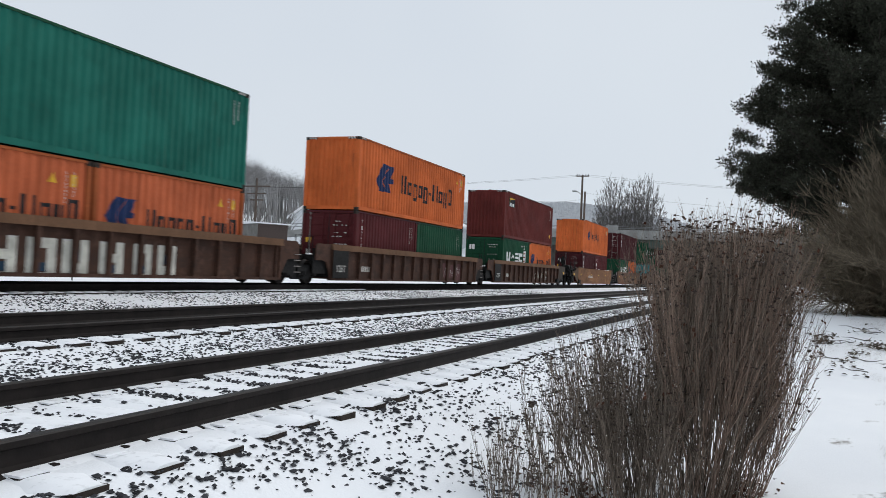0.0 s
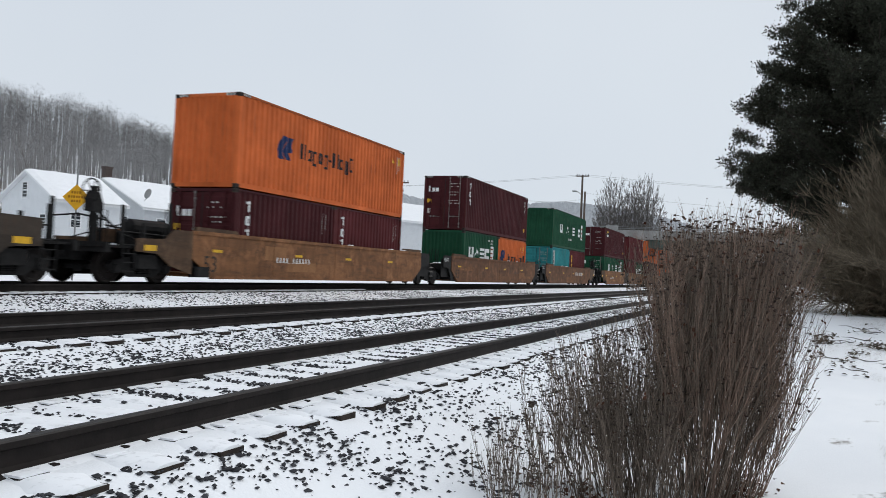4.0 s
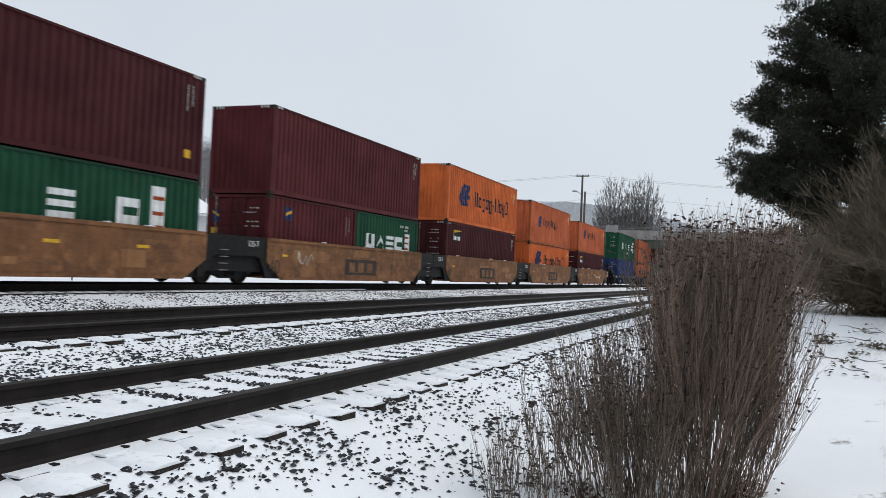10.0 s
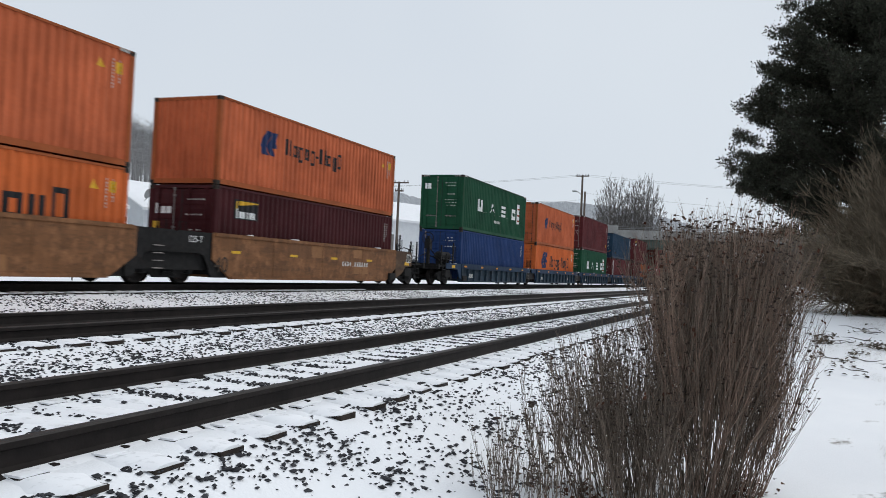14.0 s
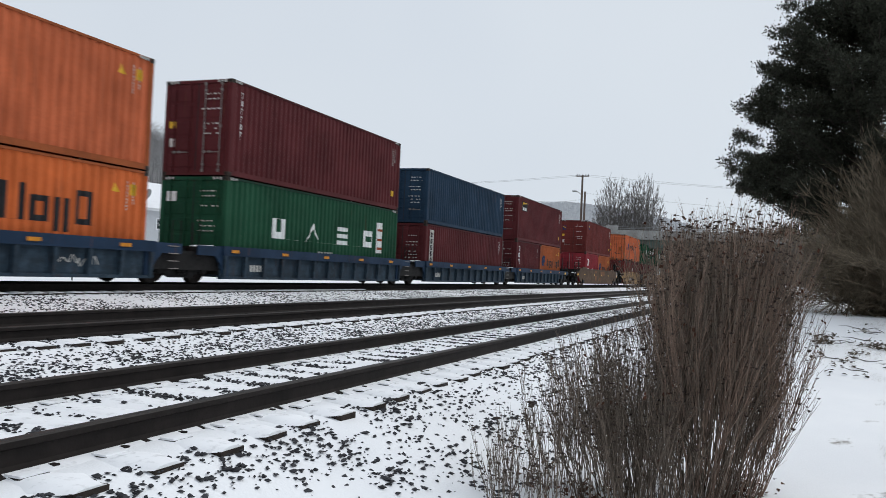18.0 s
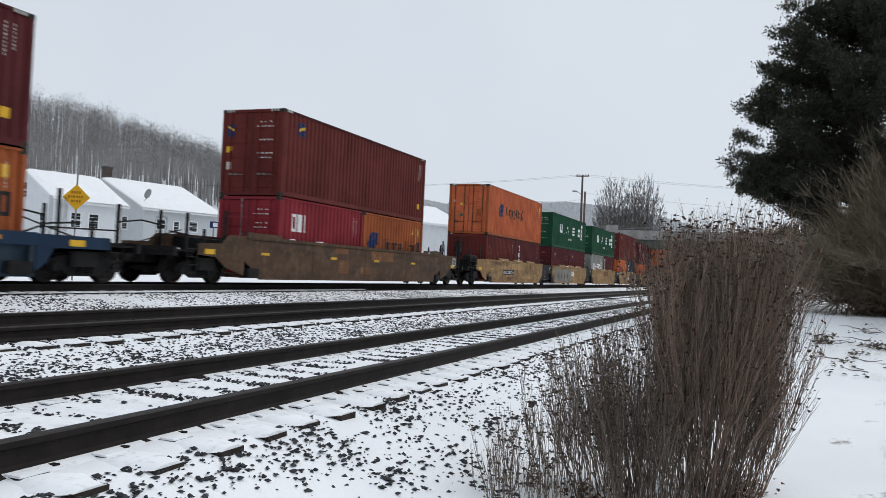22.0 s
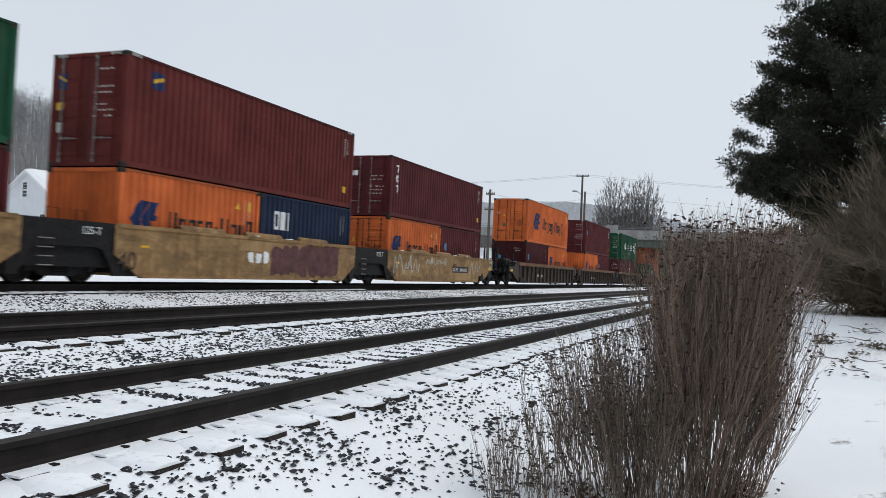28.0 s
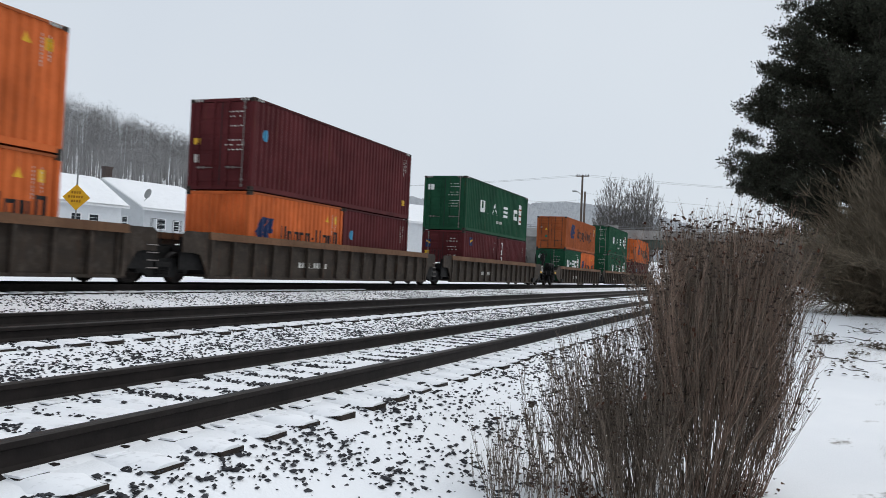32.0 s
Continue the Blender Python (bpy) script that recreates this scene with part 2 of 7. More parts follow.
# ---- ground: one sheet, with the track beds, the lawn, the valley floor and the hills ----
NEAR, MID, FAR = 4.22, 8.42, 16.12            # track centres
TIE_TOP = {NEAR: 0.485, MID: 0.605, FAR: 0.715}
RAIL_UP = {NEAR: (0.67, 0.67), MID: (0.78, 0.80), FAR: (0.90, 0.90)}
BED = ((1.2, 0.0), (1.75, 0.07), (2.35, 0.262), (2.7, 0.392), (2.88, 0.443), (2.98, 0.472), (3.1, 0.487), (3.5, 0.494), (4.9, 0.492), (5.3, 0.475), (5.7, 0.45), (6.4, 0.49),
       (6.9, 0.515), (7.05, 0.55), (7.2, 0.598), (7.6, 0.612), (9.2, 0.612), (9.7, 0.58), (10.6, 0.50), (12.5, 0.55), (14.0, 0.62), (14.8, 0.68), (17.6, 0.695), (18.4, 0.62), (22, 0.5), (40, 0.7), (60, 1.6), (110, 3))
SKYLINE = ((-60, 0.03), (0, 0.035), (5, 0.07), (8, 0.084), (13, 0.091), (17, 0.088), (21.7, 0.084), (25, 0.096), (27.3, 0.097), (29, 0.097), (31, 0.102), (32.7, 0.109), (34.8, 0.123), (36.1, 0.129), (37.4, 0.142),
           (39.8, 0.153), (42.4, 0.161), (44.3, 0.172), (46.4, 0.177), (50.2, 0.18), (60, 0.18), (80, 0.15), (120, 0.06), (180, 0.03))


LAWN = ((-20, -0.32), (4.5, -0.26), (7.5, -0.12), (12, 0.14), (18, 0.52), (24, 0.88), (60, 1.7))


def lerp(table, t):
    if t <= table[0][0]:
        return table[0][1]
    for (a, u), (b, w) in zip(table, table[1:]):
        if t <= b:
            k = (t - a) / (b - a)
            k = k * k * (3 - 2 * k) if table is not SKYLINE else k
            return u + (w - u) * k
    return table[-1][1]


def lawn(x, y):
    return lerp(LAWN, x) + 0.03 * max(0, -y - 4)


def ground_z(x, y):
    if y >= 1.9:
        z = lerp(BED, y)
    else:
        k = min(1, max(0, (1.9 - y) / 1.5))
        k = k * k * (3 - 2 * k)
        z = lerp(BED, max(y, 1.2)) * (1 - k) + lawn(x, y) * k
    r, az = math.hypot(x, y), math.degrees(math.atan2(y, x))
    if r > 95 and y > 30:
        up = lerp(SKYLINE, az)
        wood = 13.2 if az > 29.5 else 5
        if az > 29.5:
            s, e = 105, 262
        else:
            s, e = 420, 900
        k = min(1, max(0, (r - s) / (e - s)))
        k = k ** 1.6
        top = 1.6 + up * e - wood
        z = z * (1 - k) + top * k + 2.0 * noise.noise((x * 0.012, y * 0.012, 0)) * k
    if -3 < y < 19 and -8 < x < 60:
        rough = 0.016 if 1.5 < y < 2.9 or 5.4 < y < 7 else 0.008
        z += rough * noise.noise((x * 3.1, y * 3.1, 1.7)) + 0.03 * noise.noise((x * 0.6, y * 0.6, 5.0)) * (1 if y < 1.5 else 0.3)
    return z


def lines(near, step, far_end, grow, start):
    out, p, s = [], start, step
    while p < near:
        out.append(p)
        p += s
    while p < far_end:
        out.append(p)
        s *= grow
        p += s
    return out + [far_end]


xs = sorted(set([-3500, -1500, -700, -300, -150, -80, -40, -20, -10] + lines(22, 0.14, 3500, 1.06, -5)))
ys = sorted(set([-3500, -1500, -700, -300, -150, -80, -40, -24, -16, -11, -8, -6, -5] + lines(18.6, 0.15, 3500, 1.075, -4)))
verts = [(x, y, ground_z(x, y)) for y in ys for x in xs]
nx = len(xs)
faces, which = [], []
for j in range(len(ys) - 1):
    yc = (ys[j] + ys[j + 1]) / 2
    for i in range(nx - 1):
        faces.append((j * nx + i, j * nx + i + 1, (j + 1) * nx + i + 1, (j + 1) * nx + i))
        which.append(1 if 5.0 < yc < 15.6 else 2 if yc < 1.2 else 0)
gm = bpy.data.meshes.new("ground")
gm.from_pydata(verts, [], faces)
gm.polygons.foreach_set("material_index", which)
gm.polygons.foreach_set("use_smooth", [True] * len(faces))
ground = hang("ground", gm, [SNOW, BALLAST_SNOW, YARD_SNOW])
tagged(ground, "thin patchy snow over ballast, lawn and valley floor", "ground", kind="structure")


# ---- the three tracks ----
def rail_mesh(h):
    prof = [(-0.07, 0), (0.07, 0), (0.07, 0.014), (0.02, 0.032), (0.011, 0.05), (0.011, h - 0.055), (0.037, h - 0.04), (0.037, h - 0.008), (0.029, h),
            (-0.029, h), (-0.037, h - 0.008), (-0.037, h - 0.04), (-0.011, h - 0.055), (-0.011, 0.05), (-0.02, 0.032), (-0.07, 0.014)]
    b = Build()
    cuts = [-60, -20] + [x * 1.0 for x in range(-4, 40, 2)] + [40, 60, 90, 140, 220, 420]
    for a, e in zip(cuts, cuts[1:]):
        for i in range(len(prof)):
            p, q = prof[i], prof[(i + 1) % len(prof)]
            b.face([(a, *p), (e, *p), (e, *q), (a, *q)], 1 if p[1] >= h - 0.01 and q[1] >= h - 0.01 else 0)
    return b.mesh("rail")


def tie_mesh():
    b = Build()
    b.box(-0.115, -1.295, -0.17, 0.115, 1.295, 0)
    me = b.mesh("tie")
    return me


def cap_mesh(seed):
    """Snow lying on a tie, thinner and ragged at the ends."""
    rnd = random.Random(seed)
    b = Build()
    n = 26
    rows = []
    for i in range(n + 1):
        y = -1.29 + 2.58 * i / n
        k = min(i, n - i)
        w = (0.105, 0.15, 0.2)[k] + 0.02 * rnd.random() if k < 3 else 0.155 + 0.05 * rnd.random()
        skirt = (-0.002, -0.012, -0.022)[min(k, 2)]
        h = (0.010, 0.022, 0.026, 0.022)[k] + 0.010 * rnd.random() if k < 4 else 0.008 + 0.012 * rnd.random()
        lean = rnd.uniform(-0.02, 0.02)
        rows.append([(-w, y, skirt), (-w * 0.7, y, h * 0.55), (-w * 0.3 + lean, y, h), (w * 0.3 + lean, y, h * 0.95), (w * 0.7, y, h * 0.5), (w, y, skirt)])
    for p in rows:
        b.v += p
    for i in range(n):
        for k in range(5):
            b.f.append((i * 6 + k, i * 6 + k + 1, i * 6 + k + 7, i * 6 + k + 6))
            b.m.append(0)
    b.face(rows[0]), b.face(rows[-1])
    return b.mesh("snow_cap", True)


TIE_ME = tie_mesh()
CAPS = [cap_mesh(s) for s in range(5)]
PLATE_ME = Build().box(-0.09, -0.18, 0, 0.09, 0.18, 0.018).box(-0.05, -0.11, 0.018, -0.028, -0.088, 0.028).box(0.02, -0.11, 0.018, 0.042, -0.088, 0.0275).box(0.0, 0.085, 0.018, 0.022, 0.108, 0.028).box(-0.088, -0.178, 0.0185, 0.088, -0.075, 0.03, 1).box(-0.088, 0.075, 0.0185, 0.088, 0.178, 0.03, 1).mesh("tie_plate")
ANCHOR_ME = Build().box(-0.02, -0.085, -0.03, 0.02, 0.085, 0.02).mesh("rail_anchor")
rnd_snow = random.Random(77)
CLOSE = {NEAR: (-1.47, 34), MID: (0.1, 40), FAR: (4.1, 30)}

for c, word in ((NEAR, "near"), (MID, "middle"), (FAR, "train")):
    tt = TIE_TOP[c]
    track = empty("railway_track", Matrix.Translation((0, c, tt)))
    tagged(track, "steel rails spiked to snow-dusted wooden ties on dark ballast", "railway track", "parallel railway tracks", "structure")
    for side, up in zip((-1, 1), RAIL_UP[c]):
        h = up - tt
        hang("rail", once(("rail", round(h, 3)), lambda: rail_mesh(h)), [RAIL, RAIL_TOP], track, "dark rust-brown rail with a worn grey head", (0, side * 0.7525, 0))
    for side in ((-1, 1) if c == NEAR else ()):
        b = Build()
        xx = 0.8
        while xx < 45:
            ln = rnd_snow.uniform(0.3, 1.1)
            for q in (-1, 1):
                if rnd_snow.random() < 0.95:
                    w = rnd_snow.uniform(0.10, 0.17)
                    b.prism([(side * 0.7525 + q * 0.02, 0.03), (side * 0.7525 + q * 0.06, 0.022), (side * 0.7525 + q * w, 0.008), (side * 0.7525 + q * w, -0.01), (side * 0.7525 + q * 0.02, -0.01)], "x", xx, xx + ln)
            xx += ln + rnd_snow.uniform(0, 0.1)
        tagged(hang("snow_ridge", b.mesh("snow_ridge", tidy=True), ROOF_SNOW, track), "snow lying along the foot of the rail", kind="stuff")
    first, last = CLOSE[c]
    k = 0
    x = first
    rnd = random.Random(int(c * 10))
    far_b = Build()
    while x < 150:
        j = rnd.uniform(-0.03, 0.03)
        if x < last:
            tie = hang("tie", TIE_ME, TIE, track, "", pose(x + j, rnd.uniform(-0.04, 0.04), 0.0, 0, 0, rnd.uniform(-1.2, 1.2)))
            hang("snow_cap", CAPS[k % 5], ROOF_SNOW, tie, "", (0, 0, 0.001))
            if c != FAR and x < 22:
                for side in (-1, 1):
                    hang("tie_plate", PLATE_ME, [RAIL, ROOF_SNOW if c == NEAR else RAIL], tie, "", (0, side * 0.7525, 0.0))
        else:
            far_b.box(x - 0.115, -1.295, -0.17, x + 0.115, 1.295, 0.0)
        k += 1
        x += 0.5085
    tagged(hang("tie_run", far_b.mesh("tie_run", tidy=False), TIE, track), kind="stuff")
    if c != FAR:
        x = first + 0.18
        while x < 16:
            for side in (-1, 1):
                if rnd.random() < 0.8:
                    hang("rail_anchor", ANCHOR_ME, RAIL, track, "", (x, side * 0.7525, 0.006))
            x += 0.5085


# ---- ballast stones standing out of the snow ----
def stone(b, x, y, z, s, rnd):
    k = len(b.v)
    a = rnd.uniform(0, 6.28)
    ca, sa = math.cos(a), math.sin(a)
    sx, sy, sz = s * rnd.uniform(0.7, 1.5), s * rnd.uniform(0.5, 1.0), s * rnd.uniform(0.34, 0.66)
    ring = []
    for i in range(5):
        w = i * 1.2566 + rnd.uniform(-0.35, 0.35)
        u, v = sx * math.cos(w) * rnd.uniform(0.8, 1.1), sy * math.sin(w) * rnd.uniform(0.8, 1.1)
        ring.append((x + ca * u - sa * v, y + sa * u + ca * v, z + sz * rnd.uniform(-0.1, 0.35)))
    b.v += ring
    for _ in range(2):
        b.v.append((x + rnd.uniform(-0.4, 0.4) * sx, y + rnd.uniform(-0.4, 0.4) * sy, z + sz * rnd.uniform(0.7, 1.0)))
    b.v.append((x, y, z - sz))
    for i in range(5):
        j = (i + 1) % 5
        b.f.append((k + i, k + j, k + (5 if i < 3 else 6)))
        b.f.append((k + j, k + i, k + 7))
    b.f.append((k + 3, k + 6, k + 5))
    b.f.append((k, k + 5, k + 6))
    b.m += [0] * 12


rnd = random.Random(11)
stones = Build()


def clump(x, y, s):
    return noise.noise((x * s, y * s, 3.3))


# shoulder of the near track
for _ in range(21000):
    x, y = 2.4 + 24 * rnd.random() ** 1.7, rnd.uniform(1.55, 3.1)
    want = 0.5 + 0.9 * clump(x, y, 1.7) - (0.35 if y < 1.9 else 0) + 0.25 * clump(x, y, 6)
    if rnd.random() < want * 0.85:
        s = rnd.choice((0.009, 0.011, 0.014, 0.018, 0.022, 0.028)) * rnd.uniform(0.8, 1.2)
        stone(stones, x, y, ground_z(x, y) + s * 0.15, s, rnd)
# between the rails, in the cribs
for c, first, zz in ((NEAR, -1.47, 0.497), (MID, 0.1, 0.614)):
    for _ in range(15000):
        k = rnd.randint(0, 70)
        x = first + (k + 0.5) * 0.5085 + rnd.gauss(0, 0.062)
        y = c + rnd.uniform(-0.66, 0.66)
        if x < 1.2:
            continue
        if rnd.random() < 0.52 + 1.2 * clump(x, y, 1.6):
            s = rnd.uniform(0.014, 0.030)
            stone(stones, x, y, zz + rnd.uniform(-0.012, 0.006), s, rnd)
# between the tracks
for _ in range(30000):
    x = 2.0 + 42 * rnd.random() ** 1.5
    y = rnd.uniform(5.05, 7.55)
    if rnd.random() < 0.72 + 0.8 * clump(x, y, 1.5) + 0.2 * clump(x, y, 5):
        s = rnd.uniform(0.011, 0.031)
        stone(stones, x, y, ground_z(x, y) + s * 0.1, s, rnd)
for _ in range(20000):
    x = 6 + 44 * rnd.random() ** 1.3
    y = rnd.uniform(9.4, 15.2)
    if rnd.random() < 0.62 + 1.0 * clump(x, y, 0.5) + 0.3 * clump(x, y, 3):
        s = rnd.uniform(0.018, 0.036)
        stone(stones, x, y, ground_z(x, y) + s * 0.1, s, rnd)
ballast = hang("ballast_stones", stones.mesh("ballast_stones", tidy=False), STONE)
tagged(ballast, "dark crushed ballast stones poking through thin snow", "gravel", kind="stuff")


# ---- the double-stack train ----
WIDE, LONG, SHORT = 2.438, 12.192, 6.058
STD, HIGH = 2.591, 2.896
SIDE_Y = 14.894                    # near faces of the boxes
SPEED = 12.621
FOLD, DEPTH = 0.276, 0.037


def wave(x):
    """How far the corrugated side stands back at x."""
    u = ((x - 0.17) % FOLD) / FOLD
    if u < 0.25:
        return 0.0
    if u < 0.5:
        return DEPTH * (u - 0.25) * 4
    if u < 0.75:
        return DEPTH
    return DEPTH * (1 - u) * 4


def breaks(a, b):
    """The folds between a and b."""
    k = math.floor((a - 0.17) / FOLD * 4)
    out = [a]
    while True:
        k += 1
        x = 0.17 + k * FOLD / 4
        if x >= b - 1e-4:
            break
        if x > a + 1e-4:
            out.append(x)
    return out + [b]


def side_mesh(lon, h):
    b = Build()
    cut = breaks(0.16, lon - 0.16)
    for a, e in zip(cut, cut[1:]):
        b.face([(a, 0.014 + wave(a), 0.15), (e, 0.014 + wave(e), 0.15), (e, 0.014 + wave(e), h - 0.055), (a, 0.014 + wave(a), h - 0.055)])
    return b.mesh("side_panel", tidy=False)


def end_mesh(h):
    """Corrugated front wall in the plane x = 0."""
    b = Build()
    cut = [0.15 + i * 0.0535 for i in range(41)]
    dep = [0.012 + (0, 0, 0.04, 0.04)[i % 4] for i in range(41)]
    for i in range(40):
        y, e, p, q = cut[i], cut[i + 1], dep[i], dep[i + 1]
        b.face([(p, y, 0.15), (p, y, h - 0.1), (q, e, h - 0.1), (q, e, 0.15)])
    return b.mesh("front_wall", tidy=False)


def roof_mesh(lon, h):
    b = Build()
    n = int(lon / 0.25)
    for i in range(n):
        a, e = 0.1 + (lon - 0.2) * i / n, 0.1 + (lon - 0.2) * (i + 1) / n
        za, ze = h - 0.012 - 0.02 * (i % 2), h - 0.012 - 0.02 * ((i + 1) % 2)
        b.face([(a, 0.06, za), (e, 0.06, ze), (e, WIDE - 0.06, ze), (a, WIDE - 0.06, za)])
    return b.mesh("roof", tidy=False)


def door_mesh(h):
    """One door leaf, 1.11 m wide, with pressed panels."""
    b = Build()
    w, z0, z1 = 1.11, 0.14, h - 0.12
    b.box(0.03, 0, z0, 0.06, w, z1)
    n = 5
    for i in range(n):
        a = z0 + 0.1 + (z1 - z0 - 0.14) * i / n
        e = a + (z1 - z0 - 0.14) / n - 0.075
        b.prism([(0.03, a), (0.012, a + 0.04), (0.012, e - 0.04), (0.03, e)], "y", 0.09, w - 0.09)
    return b.mesh("door")


def chamfered(x0, y0, z0, x1, y1, z1, c):
    b = Build()
    b.prism([(x0 + c, y0), (x1 - c, y0), (x1, y0 + c), (x1, y1 - c), (x1 - c, y1), (x0 + c, y1), (x0, y1 - c), (x0, y0 + c)], "z", z0, z1)
    return b


def casting_mesh():
    b = chamfered(0, 0, 0, 0.178, 0.162, 0.118, 0.012)
    b.box(0.05, -0.004, 0.03, 0.13, 0.003, 0.09, 1)
    b.box(-0.004, 0.05, 0.03, 0.003, 0.12, 0.09, 1)
    return b.mesh("corner_casting")


def stripe_mesh():
    b = Build()
    for i in range(6):
        b.face([(i * 0.06, 0, 0.01), (i * 0.06 + 0.06, 0, 0.01), (i * 0.06 + 0.06, 0, 0.09), (i * 0.06, 0, 0.09)], i % 2)
    return b.mesh("height_stripe", tidy=False)


def rod_mesh(h):
    b = Build()
    b.tube([(0, 0, 0.1), (0, 0, h - 0.08)], 0.019, 6)
    for z in (0.3, h * 0.5, h - 0.35):
        b.box(-0.015, -0.04, z, 0.03, 0.04, z + 0.06)
    b.box(-0.022, -0.035, 0.1, 0.022, 0.035, 0.18)
    b.box(-0.022, -0.035, h - 0.16, 0.022, 0.035, h - 0.08)
    return b.mesh("lock_rod")


HANDLE_ME = Build().tube([(0, 0, 0), (-0.02, 0.05, 0), (-0.02, 0.38, 0.01), (0, 0.42, 0.01)], 0.014, 5).box(-0.01, 0.3, -0.03, 0.02, 0.36, 0.05).mesh("handle")


def strip_mesh(name, strips):
    """Painted shapes that follow the folds. strips: x0, x1, then low and high z at x0 and at x1."""
    b = Build()
    for x0, x1, l0, h0, l1, h1 in strips:
        if x1 - x0 < 0.002:
            continue
        cut = breaks(x0, x1)
        for a, e in zip(cut, cut[1:]):
            s, t = (a - x0) / (x1 - x0), (e - x0) / (x1 - x0)
            ya, ye = 0.0105 + wave(a), 0.0105 + wave(e)
            b.face([(a, ya, l0 + (l1 - l0) * s), (e, ye, l0 + (l1 - l0) * t), (e, ye, h0 + (h1 - h0) * t), (a, ya, h0 + (h1 - h0) * s)])
    return b.mesh(name, tidy=False)


def block(x0, x1, z0, z1):
    return (x0, x1, z0, z1, z0, z1)


def stroke_row(x, z, size, spec, gap=0.16, wide=1.0):
    """A row of plain stroke blocks; spec: (width, low, high, strokes) of each, in units of size."""
    out = []
    for w, lo, hi, k in spec:
        w, th = w * size * wide, 0.235 * size
        if k == 1:
            out.append(block(x, x + w, z + lo * size, z + hi * size))
        elif k == 2:
            out.append(block(x, x + th, z + lo * size, z + hi * size))
            out.append(block(x + w - th, x + w, z + lo * size, z + hi * size))
            out.append(block(x + th, x + w - th, z, z + 0.002))
        elif k == 3:
            out.append(block(x, x + th * 1.3, z + lo * size, z + hi * size))
            out.append(block(x + th * 1.3, x + w, z, z + 0.002))
        elif k == 4:
            out += box_outline(x, x + w, z + lo * size, z + hi * size, th * 0.72)
        out.append(block(x + w, x + w + gap * size * wide, z, z + 0.002))
        x += w + gap * size * wide
    return out


WORD = ((0.62, 0, 1, 2), (0.5, 0, 0.72, 4), (0.52, -0.25, 0.72, 4), (0.5, 0, 0.72, 4), (0.52, -0.25, 0.72, 4), (0.3, 0.3, 0.45, 1), (0.45, 0, 1, 3), (0.15, 0, 1, 1),
        (0.54, 0, 0.72, 4), (0.5, -0.25, 0.72, 2), (0.54, 0, 1, 4))


def spans(poly):
    """A closed outline in (x, z), cut into upright strips."""
    cuts_ = sorted({p[0] for p in poly})
    out = []
    for a, e in zip(cuts_, cuts_[1:]):
        if e - a < 1e-4:
            continue
        hits = []
        for (x0, z0), (x1, z1) in zip(poly, poly[1:] + poly[:1]):
            if min(x0, x1) <= a + 1e-6 and max(x0, x1) >= e - 1e-6 and abs(x1 - x0) > 1e-6:
                za, ze = z0 + (z1 - z0) * (a - x0) / (x1 - x0), z0 + (z1 - z0) * (e - x0) / (x1 - x0)
                hits.append(((za + ze) / 2, za, ze))
        hits.sort()
        for (_, la, le), (_, ha, he) in zip(hits[::2], hits[1::2]):
            out.append((a, e, la, ha, le, he))
    return out


LEAF_A = ((0.33, 1.0), (0.65, 0.96), (0.43, 0.53), (0.34, 0.36), (0.5, 0.02), (0.16, 0.0), (0.0, 0.36), (0.09, 0.55))
LEAF_B = ((0.68, 0.96), (1.0, 0.97), (0.82, 0.54), (0.97, 0.51), (0.95, 0.36), (0.71, 0.33), (0.81, 0.02), (0.535, 0.02), (0.365, 0.37), (0.435, 0.51))


def emblem(x, z, s, wide=1.0):
    """Two slanted leaves with a thin slash between, as plain shapes."""
    return [q for leaf in (LEAF_A, LEAF_B) for q in spans([(x + u * s * wide, z + v * s) for u, v in leaf])]


def box_outline(x, x1, z, z1, t, top=1.0, right=1.0):
    """An upright frame of four bars; its top and right bars may be thinner."""
    return [block(x, x + t, z, z1), block(x1 - t * right, x1, z, z1), block(x + t, x1 - t * right, z, z + t), block(x + t, x1 - t * right, z1 - t * top, z1)]


def spaced(xs_, z, w, h):
    """Four spaced shapes of bars: a frame, a slanting pair, a stack, a frame; a hair line joins them."""
    out = [block(xs_[0], xs_[3] + w, z, z + 0.002)]
    t = w * 0.27
    for k, x in enumerate(xs_):
        if k == 1:
            out += [(x, x + w * 0.5, z, z + h * 0.04, z + h * 0.68, z + h), (x + w * 0.5, x + w, z + h * 0.68, z + h, z, z + h * 0.04)]
        elif k == 2:
            out += [block(x, x + w * 0.92, z + q * h, z + (q + 0.23) * h) for q in (0, 0.385, 0.77)]
        else:
            out += box_outline(x, x + w * (0.95 if k else 0.9), z, z + h, t, 1.0 if k else 0.07, 0.12 if k else 1.0)
    return out


def upright_marks(x, z, n, s, w=None):
    """Short plain blocks one under another, as for lettering set upright; a hair line joins them."""
    w = w or s * 0.7
    out = [block(x + w * 0.48, x + w * 0.52, z - n * s * 1.2, z)]
    for i in range(n):
        zz = z - i * s * 1.2
        if s < 0.12:
            out.append(block(x + w * (0.12 if i % 2 else 0.25), x + w * (0.88 if i % 2 else 0.75), zz - s * 0.85, zz - (0.12 * s if i % 2 else 0)))
        elif i % 3 == 1:
            out += box_outline(x + w * 0.1, x + w * 0.9, zz - s * 0.9, zz - s * 0.1, s * 0.2)
        else:
            out += [block(x + w * 0.36, x + w * 0.64, zz - s * 0.92, zz), block(x + w * 0.08, x + w * 0.92, zz - s * 0.25, zz - s * 0.06)]
    return out


